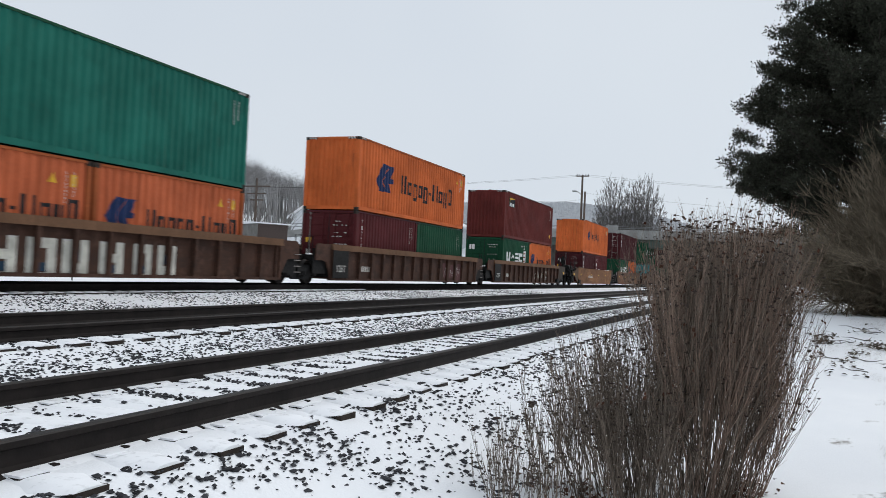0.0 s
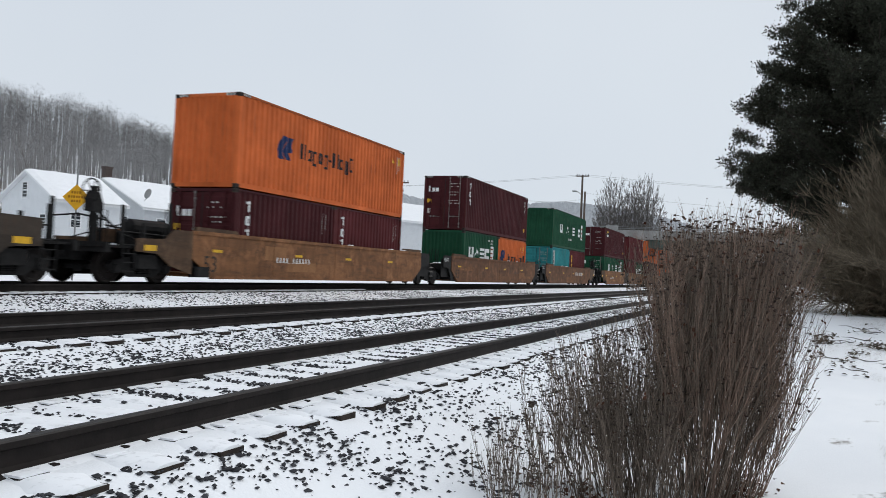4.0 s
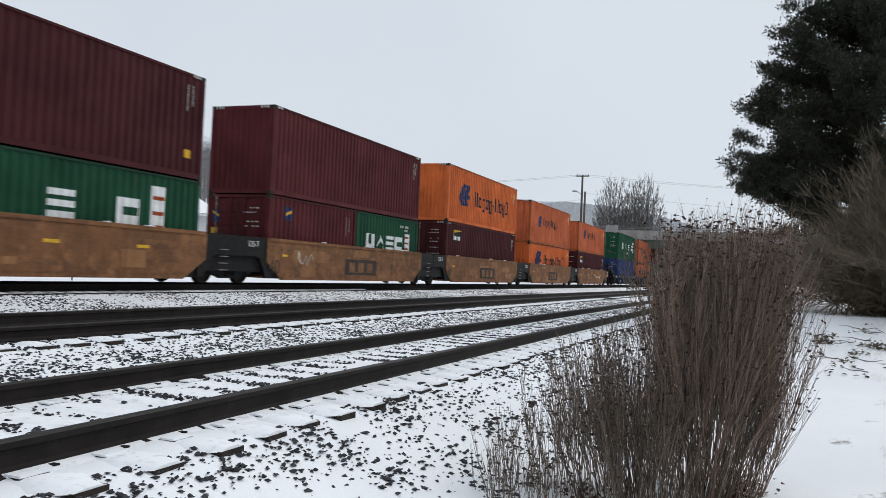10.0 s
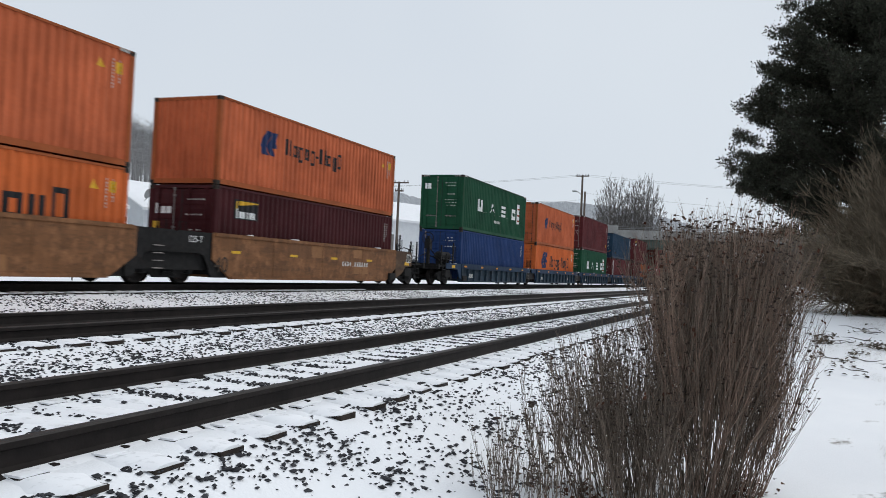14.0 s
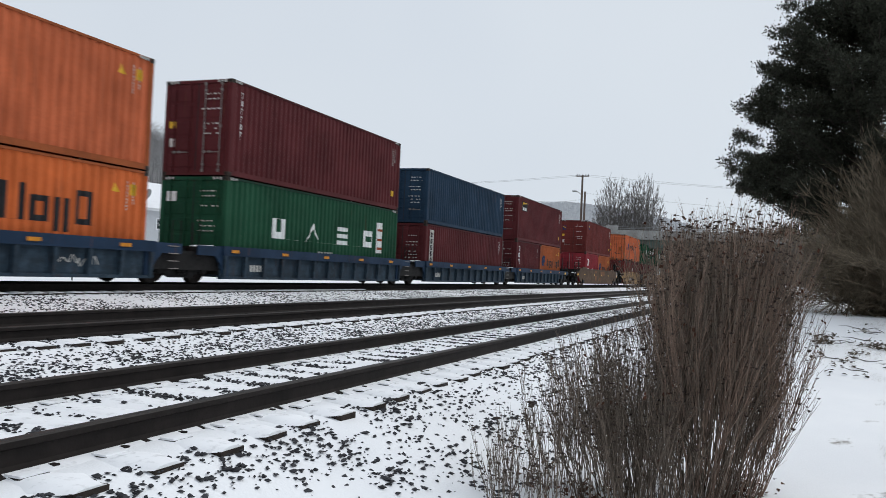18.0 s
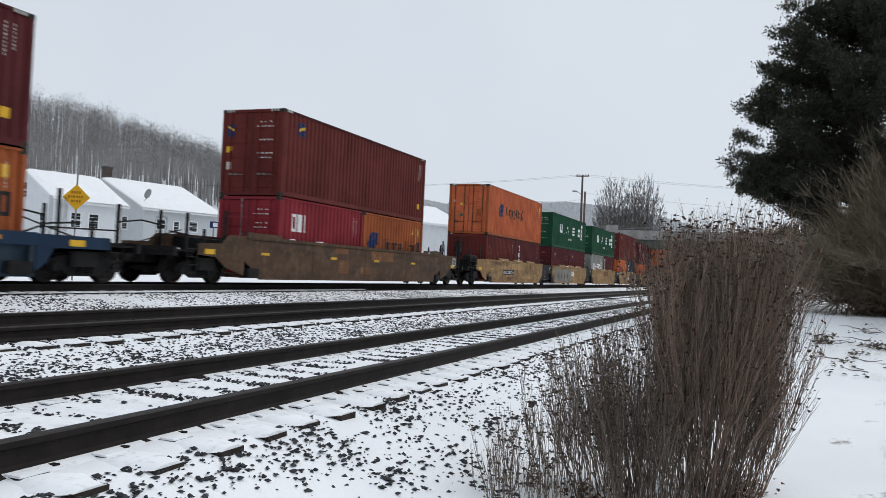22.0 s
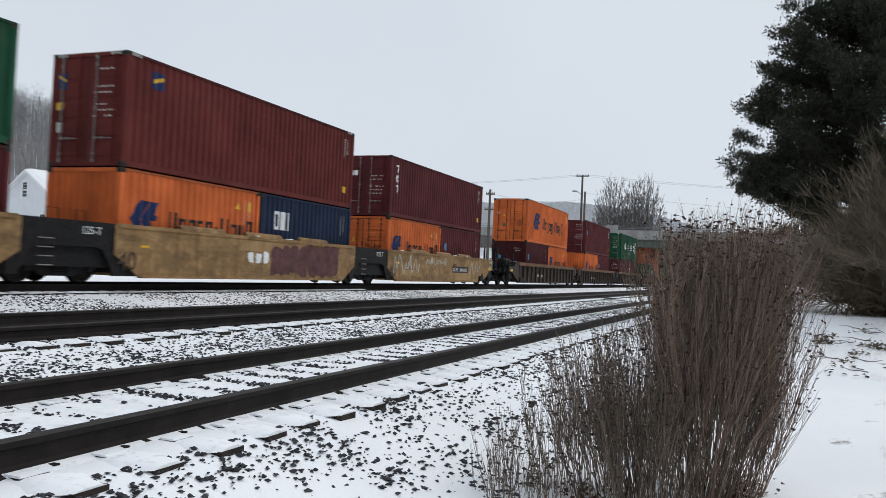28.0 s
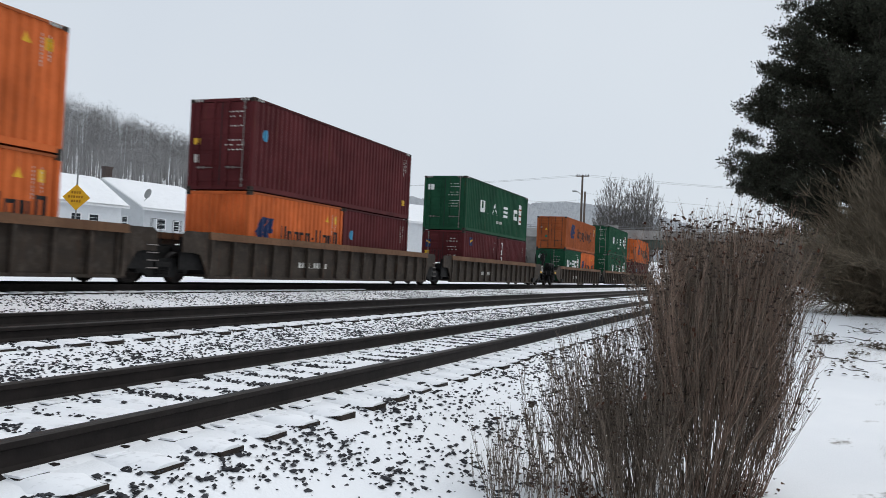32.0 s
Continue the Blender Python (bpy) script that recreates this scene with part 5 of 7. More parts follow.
# place along the train, height classes, top box, lower boxes
H, S_ = HIGH, STD
UNITS = [
    (8.84, 53, "rust0", (SEAGREEN, "", 1, H), ((ORANGE_OLD, "hl", 0, S_), (ORANGE_OLD, "hl", 0, S_))),
    (28.48, 53, "rust", (ORANGE, "hl", 0, H), ((MAROON, "tri", 1, S_), (GREEN, "", 0, S_))),
    (47.97, 53, "rust", (BROWNRED, "patch2", 0, H), ((GREEN, "ua", 1, S_), (ORANGE, "hl", 1, S_))),
    (71.55, 53, "tan", (ORANGE, "hls", 0, H), ((MAROON_DARK, "tex", 1, S_), (MAROON, "tex", 1, S_))),
    (91.9, 53, "tan", (MAROON_DARK, "tex", 1, H), ((GREEN, "ua", 0, S_), (ORANGE, "hl", 1, S_))),
    (111.34, 53, "tan", (GREEN, "ua", 0, H), ((TEAL, "gv", 1, S_), (MAROON, "yel", 1, S_))),
    (133.18, 40, "tan", (MAROON_DARK, "patch", 1, H), ((GREEN, "ua", 1, S_),)),
    (148.88, 40, "tanx", (MAROON, "", 0, H), ((MAROON, "logo", 1, S_), (GREEN, "ua", 1, S_))),
    (164.75, 40, "tanx", (ORANGE, "hl", 0, H), ((MAROON_DARK, "patch", 1, H),)),
    (180.44, 40, "tanx", (ORANGE_OLD, "hl", 0, H), ((ORANGE, "hl", 0, S_),)),
    (196.15, 40, "tan", (ORANGE_OLD, "hl", 0, S_), ((MAROON_DARK, "patch", 1, S_),)),
    (217.0, 40, "blue", (GREEN, "ua", 1, H), ((BLUE, "", 1, S_),)),
    (232.3, 40, "blue", (ORANGE_OLD, "hl", 1, H), ((ORANGE, "hl", 1, S_),)),
    (247.82, 40, "blue", (MAROON, "tri", 1, H), ((GREEN, "ua", 1, H),)),
    (263.3, 40, "blue", (SLATE, "", 1, S_), ((MAROON, "gv", 1, S_),)),
    (278.62, 40, "blue", (MAROON, "patch", 1, H), ((MAROON, "tex", 1, S_), (ORANGE_DIRTY, "hl", 1, S_))),
    (300.78, 53, "dark", (BROWNRED, "logo", 1, H), ((REDDISH, "cai", 1, S_), (ORANGE_DIRTY, "hl", 1, S_))),
    (322.5, 40, "yellow", (ORANGE_OLD, "hl", 1, H), ((BROWNRED, "tri", 0, S_), (MAROON, "tex", 1, S_))),
    (338.1, 40, "yellow", (GREEN, "ua", 1, S_), ((MAROON, "logo", 1, S_), (MAROON, "logo", 1, S_))),
    (353.45, 40, "yellow", (GREEN, "ua", 1, S_), ((GREYBOX, "ua", 1, S_), (MAROON, "gv", 1, S_))),
    (368.82, 40, "yellow", (BROWNRED, "logo", 1, H), ((ORANGE, "hl", 0, S_), (NAVY, "cai", 1, S_))),
    (384.45, 40, "yellow", (MAROON, "tex", 1, S_), ((ORANGE, "hl", 1, S_), (MAROON, "mar", 1, S_))),
    (406.22, 53, "black", (ORANGE, "hl", 1, H), ((MAROON_DARK, "mar", 1, S_), (ORANGE, "hl", 1, S_))),
    (425.75, 53, "black", (MAROON, "mar", 1, H), ((ORANGE, "hl", 0, S_), (MAROON, "mar", 1, S_))),
    (445.35, 53, "black", (GREEN, "ua", 1, H), ((MAROON, "logo", 1, S_), (MAROON, "tex", 1, S_))),
    (469.3, 53, "black", (ORANGE_DIRTY, "hl", 1, S_), ((GREEN, "ua", 1, S_), (ORANGE, "hl", 1, S_))),
    (488.9, 53, "black", (GREEN, "ua", 1, H), ((GREEN, "ua", 1, H),)),
    (508.5, 53, "black", (ORANGE, "hl", 1, H), ((MAROON, "mar", 1, S_), (MAROON, "mar", 1, S_))),
]
CAR_STARTS = {0, 3, 6, 11, 16, 17, 22, 25}
LIVERY = {"rust0": ("rib", (RUSTCAR, RUSTRAIL)), "rust": ("rib", (RUSTCAR, RUSTRAIL)), "tan": ("smooth", (TAN, TAN)), "tanx": ("smooth", (TAN, TAN)), "blue": ("blue", (BLUECAR, BLUETOP)),
          "dark": ("smooth", (TAN_DARK, TAN_DARK)), "yellow": ("smooth", (YELLOWCAR, YELLOWCAR)), "black": ("rib", (DARKCAR, RUSTRAIL))}

for i, (s, feet, livery, top, low) in enumerate(UNITS):
    kind, mats = LIVERY[livery]
    if i in (4, 5):
        mats = (TAN_BROWN, TAN_BROWN)
    over = 2.05 if feet == 53 else 0.22
    a, e = s - over, s + LONG + over
    reach = 3.65 if feet == 53 else 1.95
    front, back = i in CAR_STARTS, (i + 1) in CAR_STARTS or i == len(UNITS) - 1
    trucks = []
    if front:
        trucks.append(s - reach)
    if back:
        trucks.append(s + LONG + reach)
    else:
        trucks.append((s + LONG + UNITS[i + 1][0]) / 2)
    lon = e - a
    marks = []
    if livery == "tanx":
        x = 5.25
        marks.append(("name_panel", DARKCAR, [(x, x + 2.7, 0.4, 1.0)], "dark rectangular name panel"))
        marks.append(("name_strokes", TAN, [(x + 0.35 + 0.75 * k, x + 0.8 + 0.75 * k, 0.5, 0.88) for k in range(3)], ""))
    if kind == "smooth":
        x = lon * (0.26 if front else 0.62)
        if livery == "yellow" and (front or back):
            marks.append(("stencil_panel", BLACK, [(x - 0.1, x + 2.25, 0.66, 0.98)], "black panel behind white stencil"))
        if i == 5:
            x = 10.0
            marks.append(("number_block", STICKER, [(x + 0.27 * k, x + 0.15 + 0.27 * k, 0.84, 1.1) for k in range(11) if k != 4], "white stencilled car number as blocks"))
        marks.append(("stencil_bar", WHITE if front or back else SCRIBBLE, [(x + 0.2 * k, x + 0.06 + 0.2 * k, 0.74, 0.9) for k in range(11) if k != 4 and livery in ("tan", "yellow") and i != 5], ""))
        marks.append(("reflector", YELLOW, [(q, q + 0.45, 0.95, 1.03) for q in (0.9, lon * 0.33, lon * 0.55, lon * 0.78)] if livery in ("tan", "dark") else [(0.9, 1.2, 0.95, 1.02)], "yellow reflector strips"))
    if kind == "blue":
        marks.append(("reflector", REFLECTOR, [(0.35 + k * lon / 4.6, 0.72 + k * lon / 4.6, 0.96, 1.05) for k in range(5)], "orange reflector strips"))
        marks.append(("stencil", STICKER, [(1.5 + 0.17 * k, 1.62 + 0.17 * k, 0.42, 0.62) for k in range(5)], ""))
    if livery == "black":
        marks.append(("stencil", STICKER, [(5.0 + 0.2 * k, 5.14 + 0.2 * k, 0.6, 0.78) for k in range(10) if k != 4], ""))
    if livery == "rust0":
        for k, (x0, x1) in enumerate(((4.4, 5.1), (5.3, 6.06), (6.31, 7.12), (7.29, 8.06), (8.42, 9.2), (9.55, 10.21), (10.45, 11.16))):
            u, w = x0, x1 - x0
            shape = [(u, u + w * 0.32, 0.27, 1.05), (u + w * 0.68, u + w, 0.27, 1.05), (u + w * 0.32, u + w * 0.68, (0.27, 0.55, 0.82)[k % 3], (0.5, 0.76, 1.05)[k % 3])]
            marks.append(("graffiti_block", GRAFFITI, shape, "pale sprayed graffiti block"))
            marks.append(("graffiti_bar", SLATE, [(u + w * 0.34, u + w * 0.66, 0.3 if k % 3 else 0.55, 0.5 if k % 3 else 0.8)], "slate-blue sprayed fill"))
    if livery == "rust":
        marks.append(("stencil", STICKER, [(2.4 + 0.16 * k, 2.5 + 0.16 * k, 0.55, 0.75) for k in range(6)], ""))
    car = well_unit(s, a, e, kind, mats, trucks, front, back, [m for m in marks if m[2]], feet == 40)
    if livery in ("tan", "tanx", "yellow"):
        if not front:
            text_on(car, "125-T", -1.05, -1.34, 1.2, 0.26, WHITE, "white painted 125-T")
        text_on(car, "53" if feet == 53 else "40", 0.48 if feet == 53 else 0.1, -1.376, 0.38, 0.66, DARKCAR, "dark painted length number")
    if i == 17:
        scribble(car, 4.6, 6.2, 0.35, 0.65, SCRIBBLE, 3)
        scribble(car, 7.8, 11.2, 0.7, 1.3, SCRIBBLE, 4)
        scribble(car, 1.2, 4.2, 1.15, 1.42, SCRIBBLE, 6, r=0.012)
    if i == 18:
        sprayed_row(car, 1.0, 6.4, 0.26, 1.36, 5, GRAFFITI_GREY, 5, label="grey sprayed graffiti shape")
        for k in range(4):
            sprayed_row(car, 1.75 + 1.1 * k, 2.05 + 1.1 * k, 0.55, 0.95, 1, SCRIBBLE, 50 + k, -1.382, "dark sprayed inner shape")
        sprayed_row(car, 6.6, 7.6, 0.75, 1.15, 3, WHITE, 15, label="white sprayed blocks", fat=0.33)
    if i == 21:
        scribble(car, 0.6, 3.6, 0.5, 1.35, GRAFFITI, 31, r=0.022)
        scribble(car, 4.2, 7.0, 0.95, 1.4, GRAFFITI, 32, r=0.018)
        scribble(car, 10.4, 12.2, 0.45, 1.3, GRAFFITI, 33, r=0.022)
    if i == 20:
        sprayed_row(car, 6.9, 11.2, 0.28, 1.36, 8, GRAFFITI_DARK, 8, label="purple-brown sprayed graffiti shape")
        sprayed_row(car, 5.5, 6.75, 0.72, 1.08, 3, WHITE, 18, label="white sprayed blocks", fat=0.33)
    if i in (1, 2):
        hang("mark_plate", Build().box(0.02, -1.418, 0.27, 1.22, -1.408, 1.3).mesh("mark_plate"), DARK, car, "black plate behind the painted mark")
        text_on(car, "125T", 0.24, -1.4195, 0.5, 0.36, STICKER, "worn white painted 125T")
    if i == 1:
        for k in range(3):
            sprayed_row(car, 11.45 + 0.95 * k, 12.2 + 0.95 * k, 0.3, 1.12, 1, GRAFFITI_DARK, 70 + k, -1.284, "purple-brown sprayed graffiti shape")
            scribble(car, 11.55 + 0.95 * k, 12.05 + 0.95 * k, 0.4, 0.95, STICKER, 80 + k, -1.288, 0.014)
    if i == 2:
        scribble(car, 9.5, 11.7, 0.34, 1.02, GRAFFITI, 90, -1.286, 0.02)
        scribble(car, 9.6, 11.5, 0.4, 0.95, GRAFFITI, 92, -1.287, 0.016)
        scribble(car, 12.4, 13.35, 0.72, 1.08, STICKER, 95, -1.286, 0.016)
        scribble(car, 12.4, 13.3, 0.38, 0.66, STICKER, 97, -1.286, 0.016)
    if i == 7:
        scribble(car, 2.0, 2.9, 0.7, 1.2, GRAFFITI, 21, r=0.014)
    if i == 12:
        scribble(car, 9.6, 10.8, 0.4, 0.75, STICKER, 22, -1.29, 0.014)
    fl = 0.33
    x = s
    if len(low) == 1:
        mat, style, doors, h = low[0]
        container(s, 0.90 + fl, LONG, h, mat, style, doors, 2 if style == "hl" else 0)
    else:
        for k, (mat, style, doors, h) in enumerate(low):
            container(s + k * (SHORT + 0.076), 0.90 + fl, SHORT, h, mat, style, doors, 0)
    mat, style, doors, h = top
    container(s, 0.90 + fl + low[0][3] + 0.035, LONG, h, mat, "patch" if style == "patch2" else style, doors, 1)


# small surges of the train about its steady pace: seconds, metres
SURGE = ((0, 0.13), (1, -0.31), (2, 0.3), (3, 0.13), (6, -0.34), (7, 0.3), (8, -0.09), (9, 0.29), (10, -0.12), (11, -0.07), (12, -0.07), (13, -0.13), (14, 0.3), (17, -0.38),
         (18, -0.38), (19, 0.16), (20, 0.05), (21, 0.45), (22, 0.03), (23, 0.35), (24, -0.27), (25, -0.27), (28, 0.52), (29, 0.04), (30, -0.16), (31, -0.4), (32, -0.43))


def motions():
    """The train runs steadily towards the left; its wheels roll."""
    for thing, s, y, z in MOVING:
        walk(thing, [(t, Matrix.Translation((s - SPEED * t + d, y, z))) for t, d in SURGE])
    # every wheelset rolls alike about its own axle
    turn = math.degrees(SPEED / 0.42)
    rows = [(k / 15, pose(0, 0, 0, 0, -turn * k / 15, 0)) for k in range(0, 32 * 15 + 1)]
    walk(TRUCK_ANIM[0], rows)
    keyed = TRUCK_ANIM[0].animation_data
    for w in TRUCK_ANIM[1:]:
        w.rotation_mode = "QUATERNION"
        data = w.animation_data_create()
        data.action = keyed.action
        data.action_slot = keyed.action_slot


# ---- the bridge over the line, and its approach ----
CONCRETE = plain("weathered_concrete", (0.30, 0.30, 0.29), 0.85, 0.25, 0.8)
CONCRETE_DARK = plain("stained_concrete", (0.17, 0.165, 0.155), 0.85, 0.35, 0.8)
STEEL_GREY = plain("galvanised_steel", (0.26, 0.27, 0.27), 0.5, 0.2, 3, 0.4)
GIRDER = plain("bridge_girder_paint", (0.10, 0.13, 0.115), 0.6, 0.3, 1)
SIDING = plain("white_siding", (0.70, 0.72, 0.74), 0.7, 0.05, 2)
SIDING_GREY = plain("pale_grey_siding", (0.56, 0.58, 0.60), 0.7, 0.05, 2)
TRIM = plain("white_trim", (0.78, 0.79, 0.8), 0.6, 0.04, 3)
BRICK = plain("brown_brick", (0.085, 0.066, 0.06), 0.85, 0.35, 9)
SHINGLE = plain("green_black_shingles", (0.028, 0.042, 0.040), 0.8, 0.25, 4)
POLE = plain("weathered_pole_wood", (0.12, 0.095, 0.08), 0.8, 0.3, 3)
SIGN = plain("yellow_sign_sheet", (0.68, 0.36, 0.02), 0.5, 0.12, 4)
SIGN_DARK = plain("sign_lettering", (0.30, 0.13, 0.01), 0.6, 0.2, 4)
BARK = plain("grey_bark", (0.17, 0.158, 0.15), 0.9, 0.3, 2)
# Hillside woods: haze is painted in by lightening the grey base colour.
WOODS = plain("haze_pale_winter_woods", (0.255, 0.25, 0.25), 0.95, 0.25, 0.05)
STEM = plain("grey_brown_twigs", (0.158, 0.127, 0.102), 0.85, 0.35, 7, each=0.5)
STEM_RED = plain("reddish_brown_twigs", (0.215, 0.152, 0.118), 0.85, 0.35, 7, each=0.5)
SEED = plain("dry_seed_heads", (0.055, 0.04, 0.034), 0.9, 0.4, 20)
LEAF = plain("dead_brown_leaves", (0.085, 0.04, 0.026), 0.85, 0.5, 20)
GRASS = plain("frosted_dead_grass", (0.19, 0.16, 0.11), 0.9, 0.4, 10)
CEDAR = plain("dark_cedar_foliage", (0.037, 0.040, 0.029), 0.85, 0.5, 5, each=0.4)
STEM_DARK = plain("dark_brown_twigs", (0.15, 0.122, 0.088), 0.85, 0.35, 3, each=0.45)
# Ridge woods carry distance haze in their pale blue-grey colour.
FAR_WOODS = plain("haze_pale_far_woods", (0.395, 0.41, 0.43), 0.95, 0.06, 0.02)
LITTER = plain("grey_brown_litter", (0.085, 0.068, 0.05), 0.9, 0.4, 10)
CEDAR_BARK = plain("cedar_bark", (0.055, 0.045, 0.04), 0.9, 0.3, 6)

glass, gn, gl_, gp = node_mat("window_pane")
gp.inputs["Base Color"].default_value = (0.02, 0.024, 0.028, 1)
gp.inputs["Roughness"].default_value = 0.25
gp.inputs["Specular IOR Level"].default_value = 0.3

BX = 115.0
bridge = empty("overpass_bridge", Matrix.Translation((BX, 0, 0)))
tagged(bridge, "grey concrete road bridge with parapets over the railway", "bridge", kind="structure")
DECK = 7.7


def fall(y):
    """The road falls away beyond the line."""
    return DECK - max(0, y - 45) * 0.028


span = [-40, -25, -5, 8, 24, 45, 62, 80, 100, 130]
b = Build()
for a, e in zip(span, span[1:]):
    za, ze = fall(a), fall(e)
    for x0, x1, lo, hi in ((0, 9, -0.45, 0.0),):
        k = len(b.v)
        b.v += [(x0, a, za + lo), (x1, a, za + lo), (x1, a, za + hi), (x0, a, za + hi), (x0, e, ze + lo), (x1, e, ze + lo), (x1, e, ze + hi), (x0, e, ze + hi)]
        for q in ((0, 1, 2, 3), (4, 7, 6, 5), (0, 4, 5, 1), (1, 5, 6, 2), (2, 6, 7, 3), (3, 7, 4, 0)):
            b.f.append(tuple(k + i for i in q))
            b.m.append(0)
hang("deck", b.mesh("deck"), CONCRETE_DARK, bridge)
for x0 in (-0.15, 8.85):
    b = Build()
    for a, e in zip(span, span[1:]):
        za, ze = fall(a), fall(e)
        k = len(b.v)
        b.v += [(x0, a, za - 0.5), (x0 + 0.3, a, za - 0.5), (x0 + 0.3, a, za + 0.75), (x0, a, za + 0.75), (x0, e, ze - 0.5), (x0 + 0.3, e, ze - 0.5), (x0 + 0.3, e, ze + 0.75), (x0, e, ze + 0.75)]
        for q in ((0, 1, 2, 3), (4, 7, 6, 5), (0, 4, 5, 1), (1, 5, 6, 2), (2, 6, 7, 3), (3, 7, 4, 0)):
            b.f.append(tuple(k + i for i in q))
            b.m.append(0)
    hang("parapet", b.mesh("parapet"), CONCRETE, bridge, "pale concrete parapet")
    b = Build()
    for z in (0.98, 1.2):
        b.tube([(x0 + 0.15, y, fall(y) + z) for y in span], 0.04, 5)
    y = -38
    while y < 128:
        b.tube([(x0 + 0.15, y, fall(y) + 0.7), (x0 + 0.15, y, fall(y) + 1.22)], 0.035, 4)
        y += 2.4
    hang("railing", b.mesh("railing"), STEEL_GREY, bridge, "grey pipe railing on the parapet")
for x0 in (0.6, 3.2, 5.8, 8.2):
    hang("girder", Build().box(x0 - 0.2, -2, DECK - 1.55, x0 + 0.2, 30, DECK - 0.45).mesh("girder"), GIRDER, bridge)
for y0 in (-2.0, 29.0):
    hang("abutment", Build().box(0.2, y0, -0.5, 8.8, y0 + 1.6, DECK - 1.3).mesh("abutment"), CONCRETE_DARK, bridge)
    hang("wing_wall", Build().prism([(y0 + (1.6 if y0 > 0 else 0), 0), (y0 + (1.6 if y0 > 0 else 0), DECK - 0.5), (y0 + (40 if y0 > 0 else -30), DECK - 1.0), (y0 + (40 if y0 > 0 else -30), 0)], "x", 0.1, 0.5).mesh("wing_wall"), CONCRETE_DARK, bridge)
hang("sign_panel", Build().box(-0.3, 19.0, DECK + 0.25, -0.22, 20.7, DECK + 1.35).mesh("sign_panel"), CONCRETE, bridge, "back of a pale sign panel")
# snowy bank below the approach
b = Build()
for a, e in ((32, 60), (60, 90), (90, 130)):
    b.face([(BX - 14, a, 0.5), (BX - 14, e, 1.5), (BX - 0.3, e, fall(e) - 2.4), (BX - 0.3, a, fall(a) - 2.2)])
tagged(hang("embankment", b.mesh("embankment", tidy=False), SNOW), "snow-covered bank below the bridge approach", "embankment", kind="structure")


# ---- buildings beyond the line ----
def window(parent, m, w, h):
    """A sash window in the plane y = 0 of m, its lower corner at the origin."""
    b = Build()
    t = 0.09
    for q in ((-t, -t, 0, h + t), (w, -t, w + t, h + t), (0, -t, w, 0), (0, h, w, h + t), (0, h * 0.48, w, h * 0.54)):
        b.box(q[0], -0.06, q[1], q[2], 0.02, q[3])
    fr = hang("window", b.mesh("window"), TRIM, parent, "", m)
    hang("pane", Build().box(0, -0.02, 0, w, 0.0, h).mesh("pane"), glass, fr)
    return fr


def gable_house(name, label, m, lon, wide, eave, ridge, wall_mat, extra):
    """A house with its gable in the plane x = 0 and its ridge along x."""
    house = empty(name, m)
    tagged(house, label, "house", "houses beyond the line")
    b = Build()
    b.prism([(0, 0), (wide, 0), (wide, eave), (wide / 2, ridge), (0, eave)], "x", 0, lon)
    hang("wall", b.mesh("wall"), wall_mat, house)
    # clapboards on the gable
    b = Build()
    z = 0.3
    while z < ridge - 0.3:
        half = wide / 2 if z < eave else wide / 2 * (ridge - z) / (ridge - eave)
        b.box(-0.025, wide / 2 - half + 0.02, z, 0.0, wide / 2 + half - 0.02, z + 0.02)
        b.box(0, -0.022, z, lon, 0.0, z + 0.02) if z < eave - 0.1 else None
        z += 0.22
    tagged(hang("clapboard_siding", b.mesh("clapboard_siding"), wall_mat, house), kind="stuff")
    slope = (ridge - eave) / (wide / 2)
    for sgn in (0, 1):
        o = 0.45
        y0, y1 = (-o, wide / 2) if sgn == 0 else (wide + o, wide / 2)
        z0, z1 = eave - slope * o, ridge
        b = Build()
        b.prism([(y0, z0), (y1, z1), (y1, z1 + 0.1), (y0, z0 + 0.1)], "x", -0.4, lon + 0.4)
        rf = hang("roof", b.mesh("roof"), TRIM, house)
        b = Build()
        n = 12
        g = [[(-0.38 + (lon + 0.76) * i / n, y0 + (y1 - y0) * j / 5, z0 + (z1 - z0) * j / 5 + 0.1 + (0.02 if i in (0, n) or j == 0 else 0.13 + 0.03 * noise.noise((i * 0.7, j * 0.9, lon)))) for j in range(6)] for i in range(n + 1)]
        for i in range(n):
            for j in range(5):
                b.face([g[i][j], g[i + 1][j], g[i + 1][j + 1], g[i][j + 1]])
        hang("roof_snow", b.mesh("roof_snow", True), ROOF_SNOW, rf, "smooth snow on the roof")
        hang("fascia", Build().box(-0.42, min(y0, y0 + 0.05), z0 - 0.1, lon + 0.42, max(y0, y0 + 0.05), z0 + 0.12).mesh("fascia"), TRIM, house)
    for fx, fy, fw, fh, fz in extra:
        if fx is None:
            window(house, pose(0, fy + fw, fz, 0, 0, -90), fw, fh)
        else:
            window(house, pose(fx, 0, fz), fw, fh)
    return house


h1 = gable_house("house", "white clapboard house with a snow-covered gable roof", pose(43.9, 46.7, 1.0, 0, 0, -13.6), 5.2, 7.4, 4.6, 6.55, SIDING,
                 [(None, 3.85, 0.65, 1.1, 4.65), (1.2, 0, 0.7, 1.0, 2.6), (2.6, 0, 0.7, 1.0, 2.6), (None, 1.2, 0.7, 1.0, 2.4)])
h2 = gable_house("house", "pale grey house with a long snow-covered roof", pose(54.15, 47.94, 1.0, 0, 0, -13.6), 7.7, 11.2, 4.85, 7.25, SIDING_GREY,
                 [(1.3, 0, 0.8, 0.8, 3.1), (3.0, 0, 0.5, 0.8, 3.0), (4.6, 0, 0.8, 0.8, 3.1), (None, 2.2, 0.7, 1.0, 3.0)])
b = Build()
b.box(-0.32, -0.27, 0, 0.32, 0.27, 4.3)
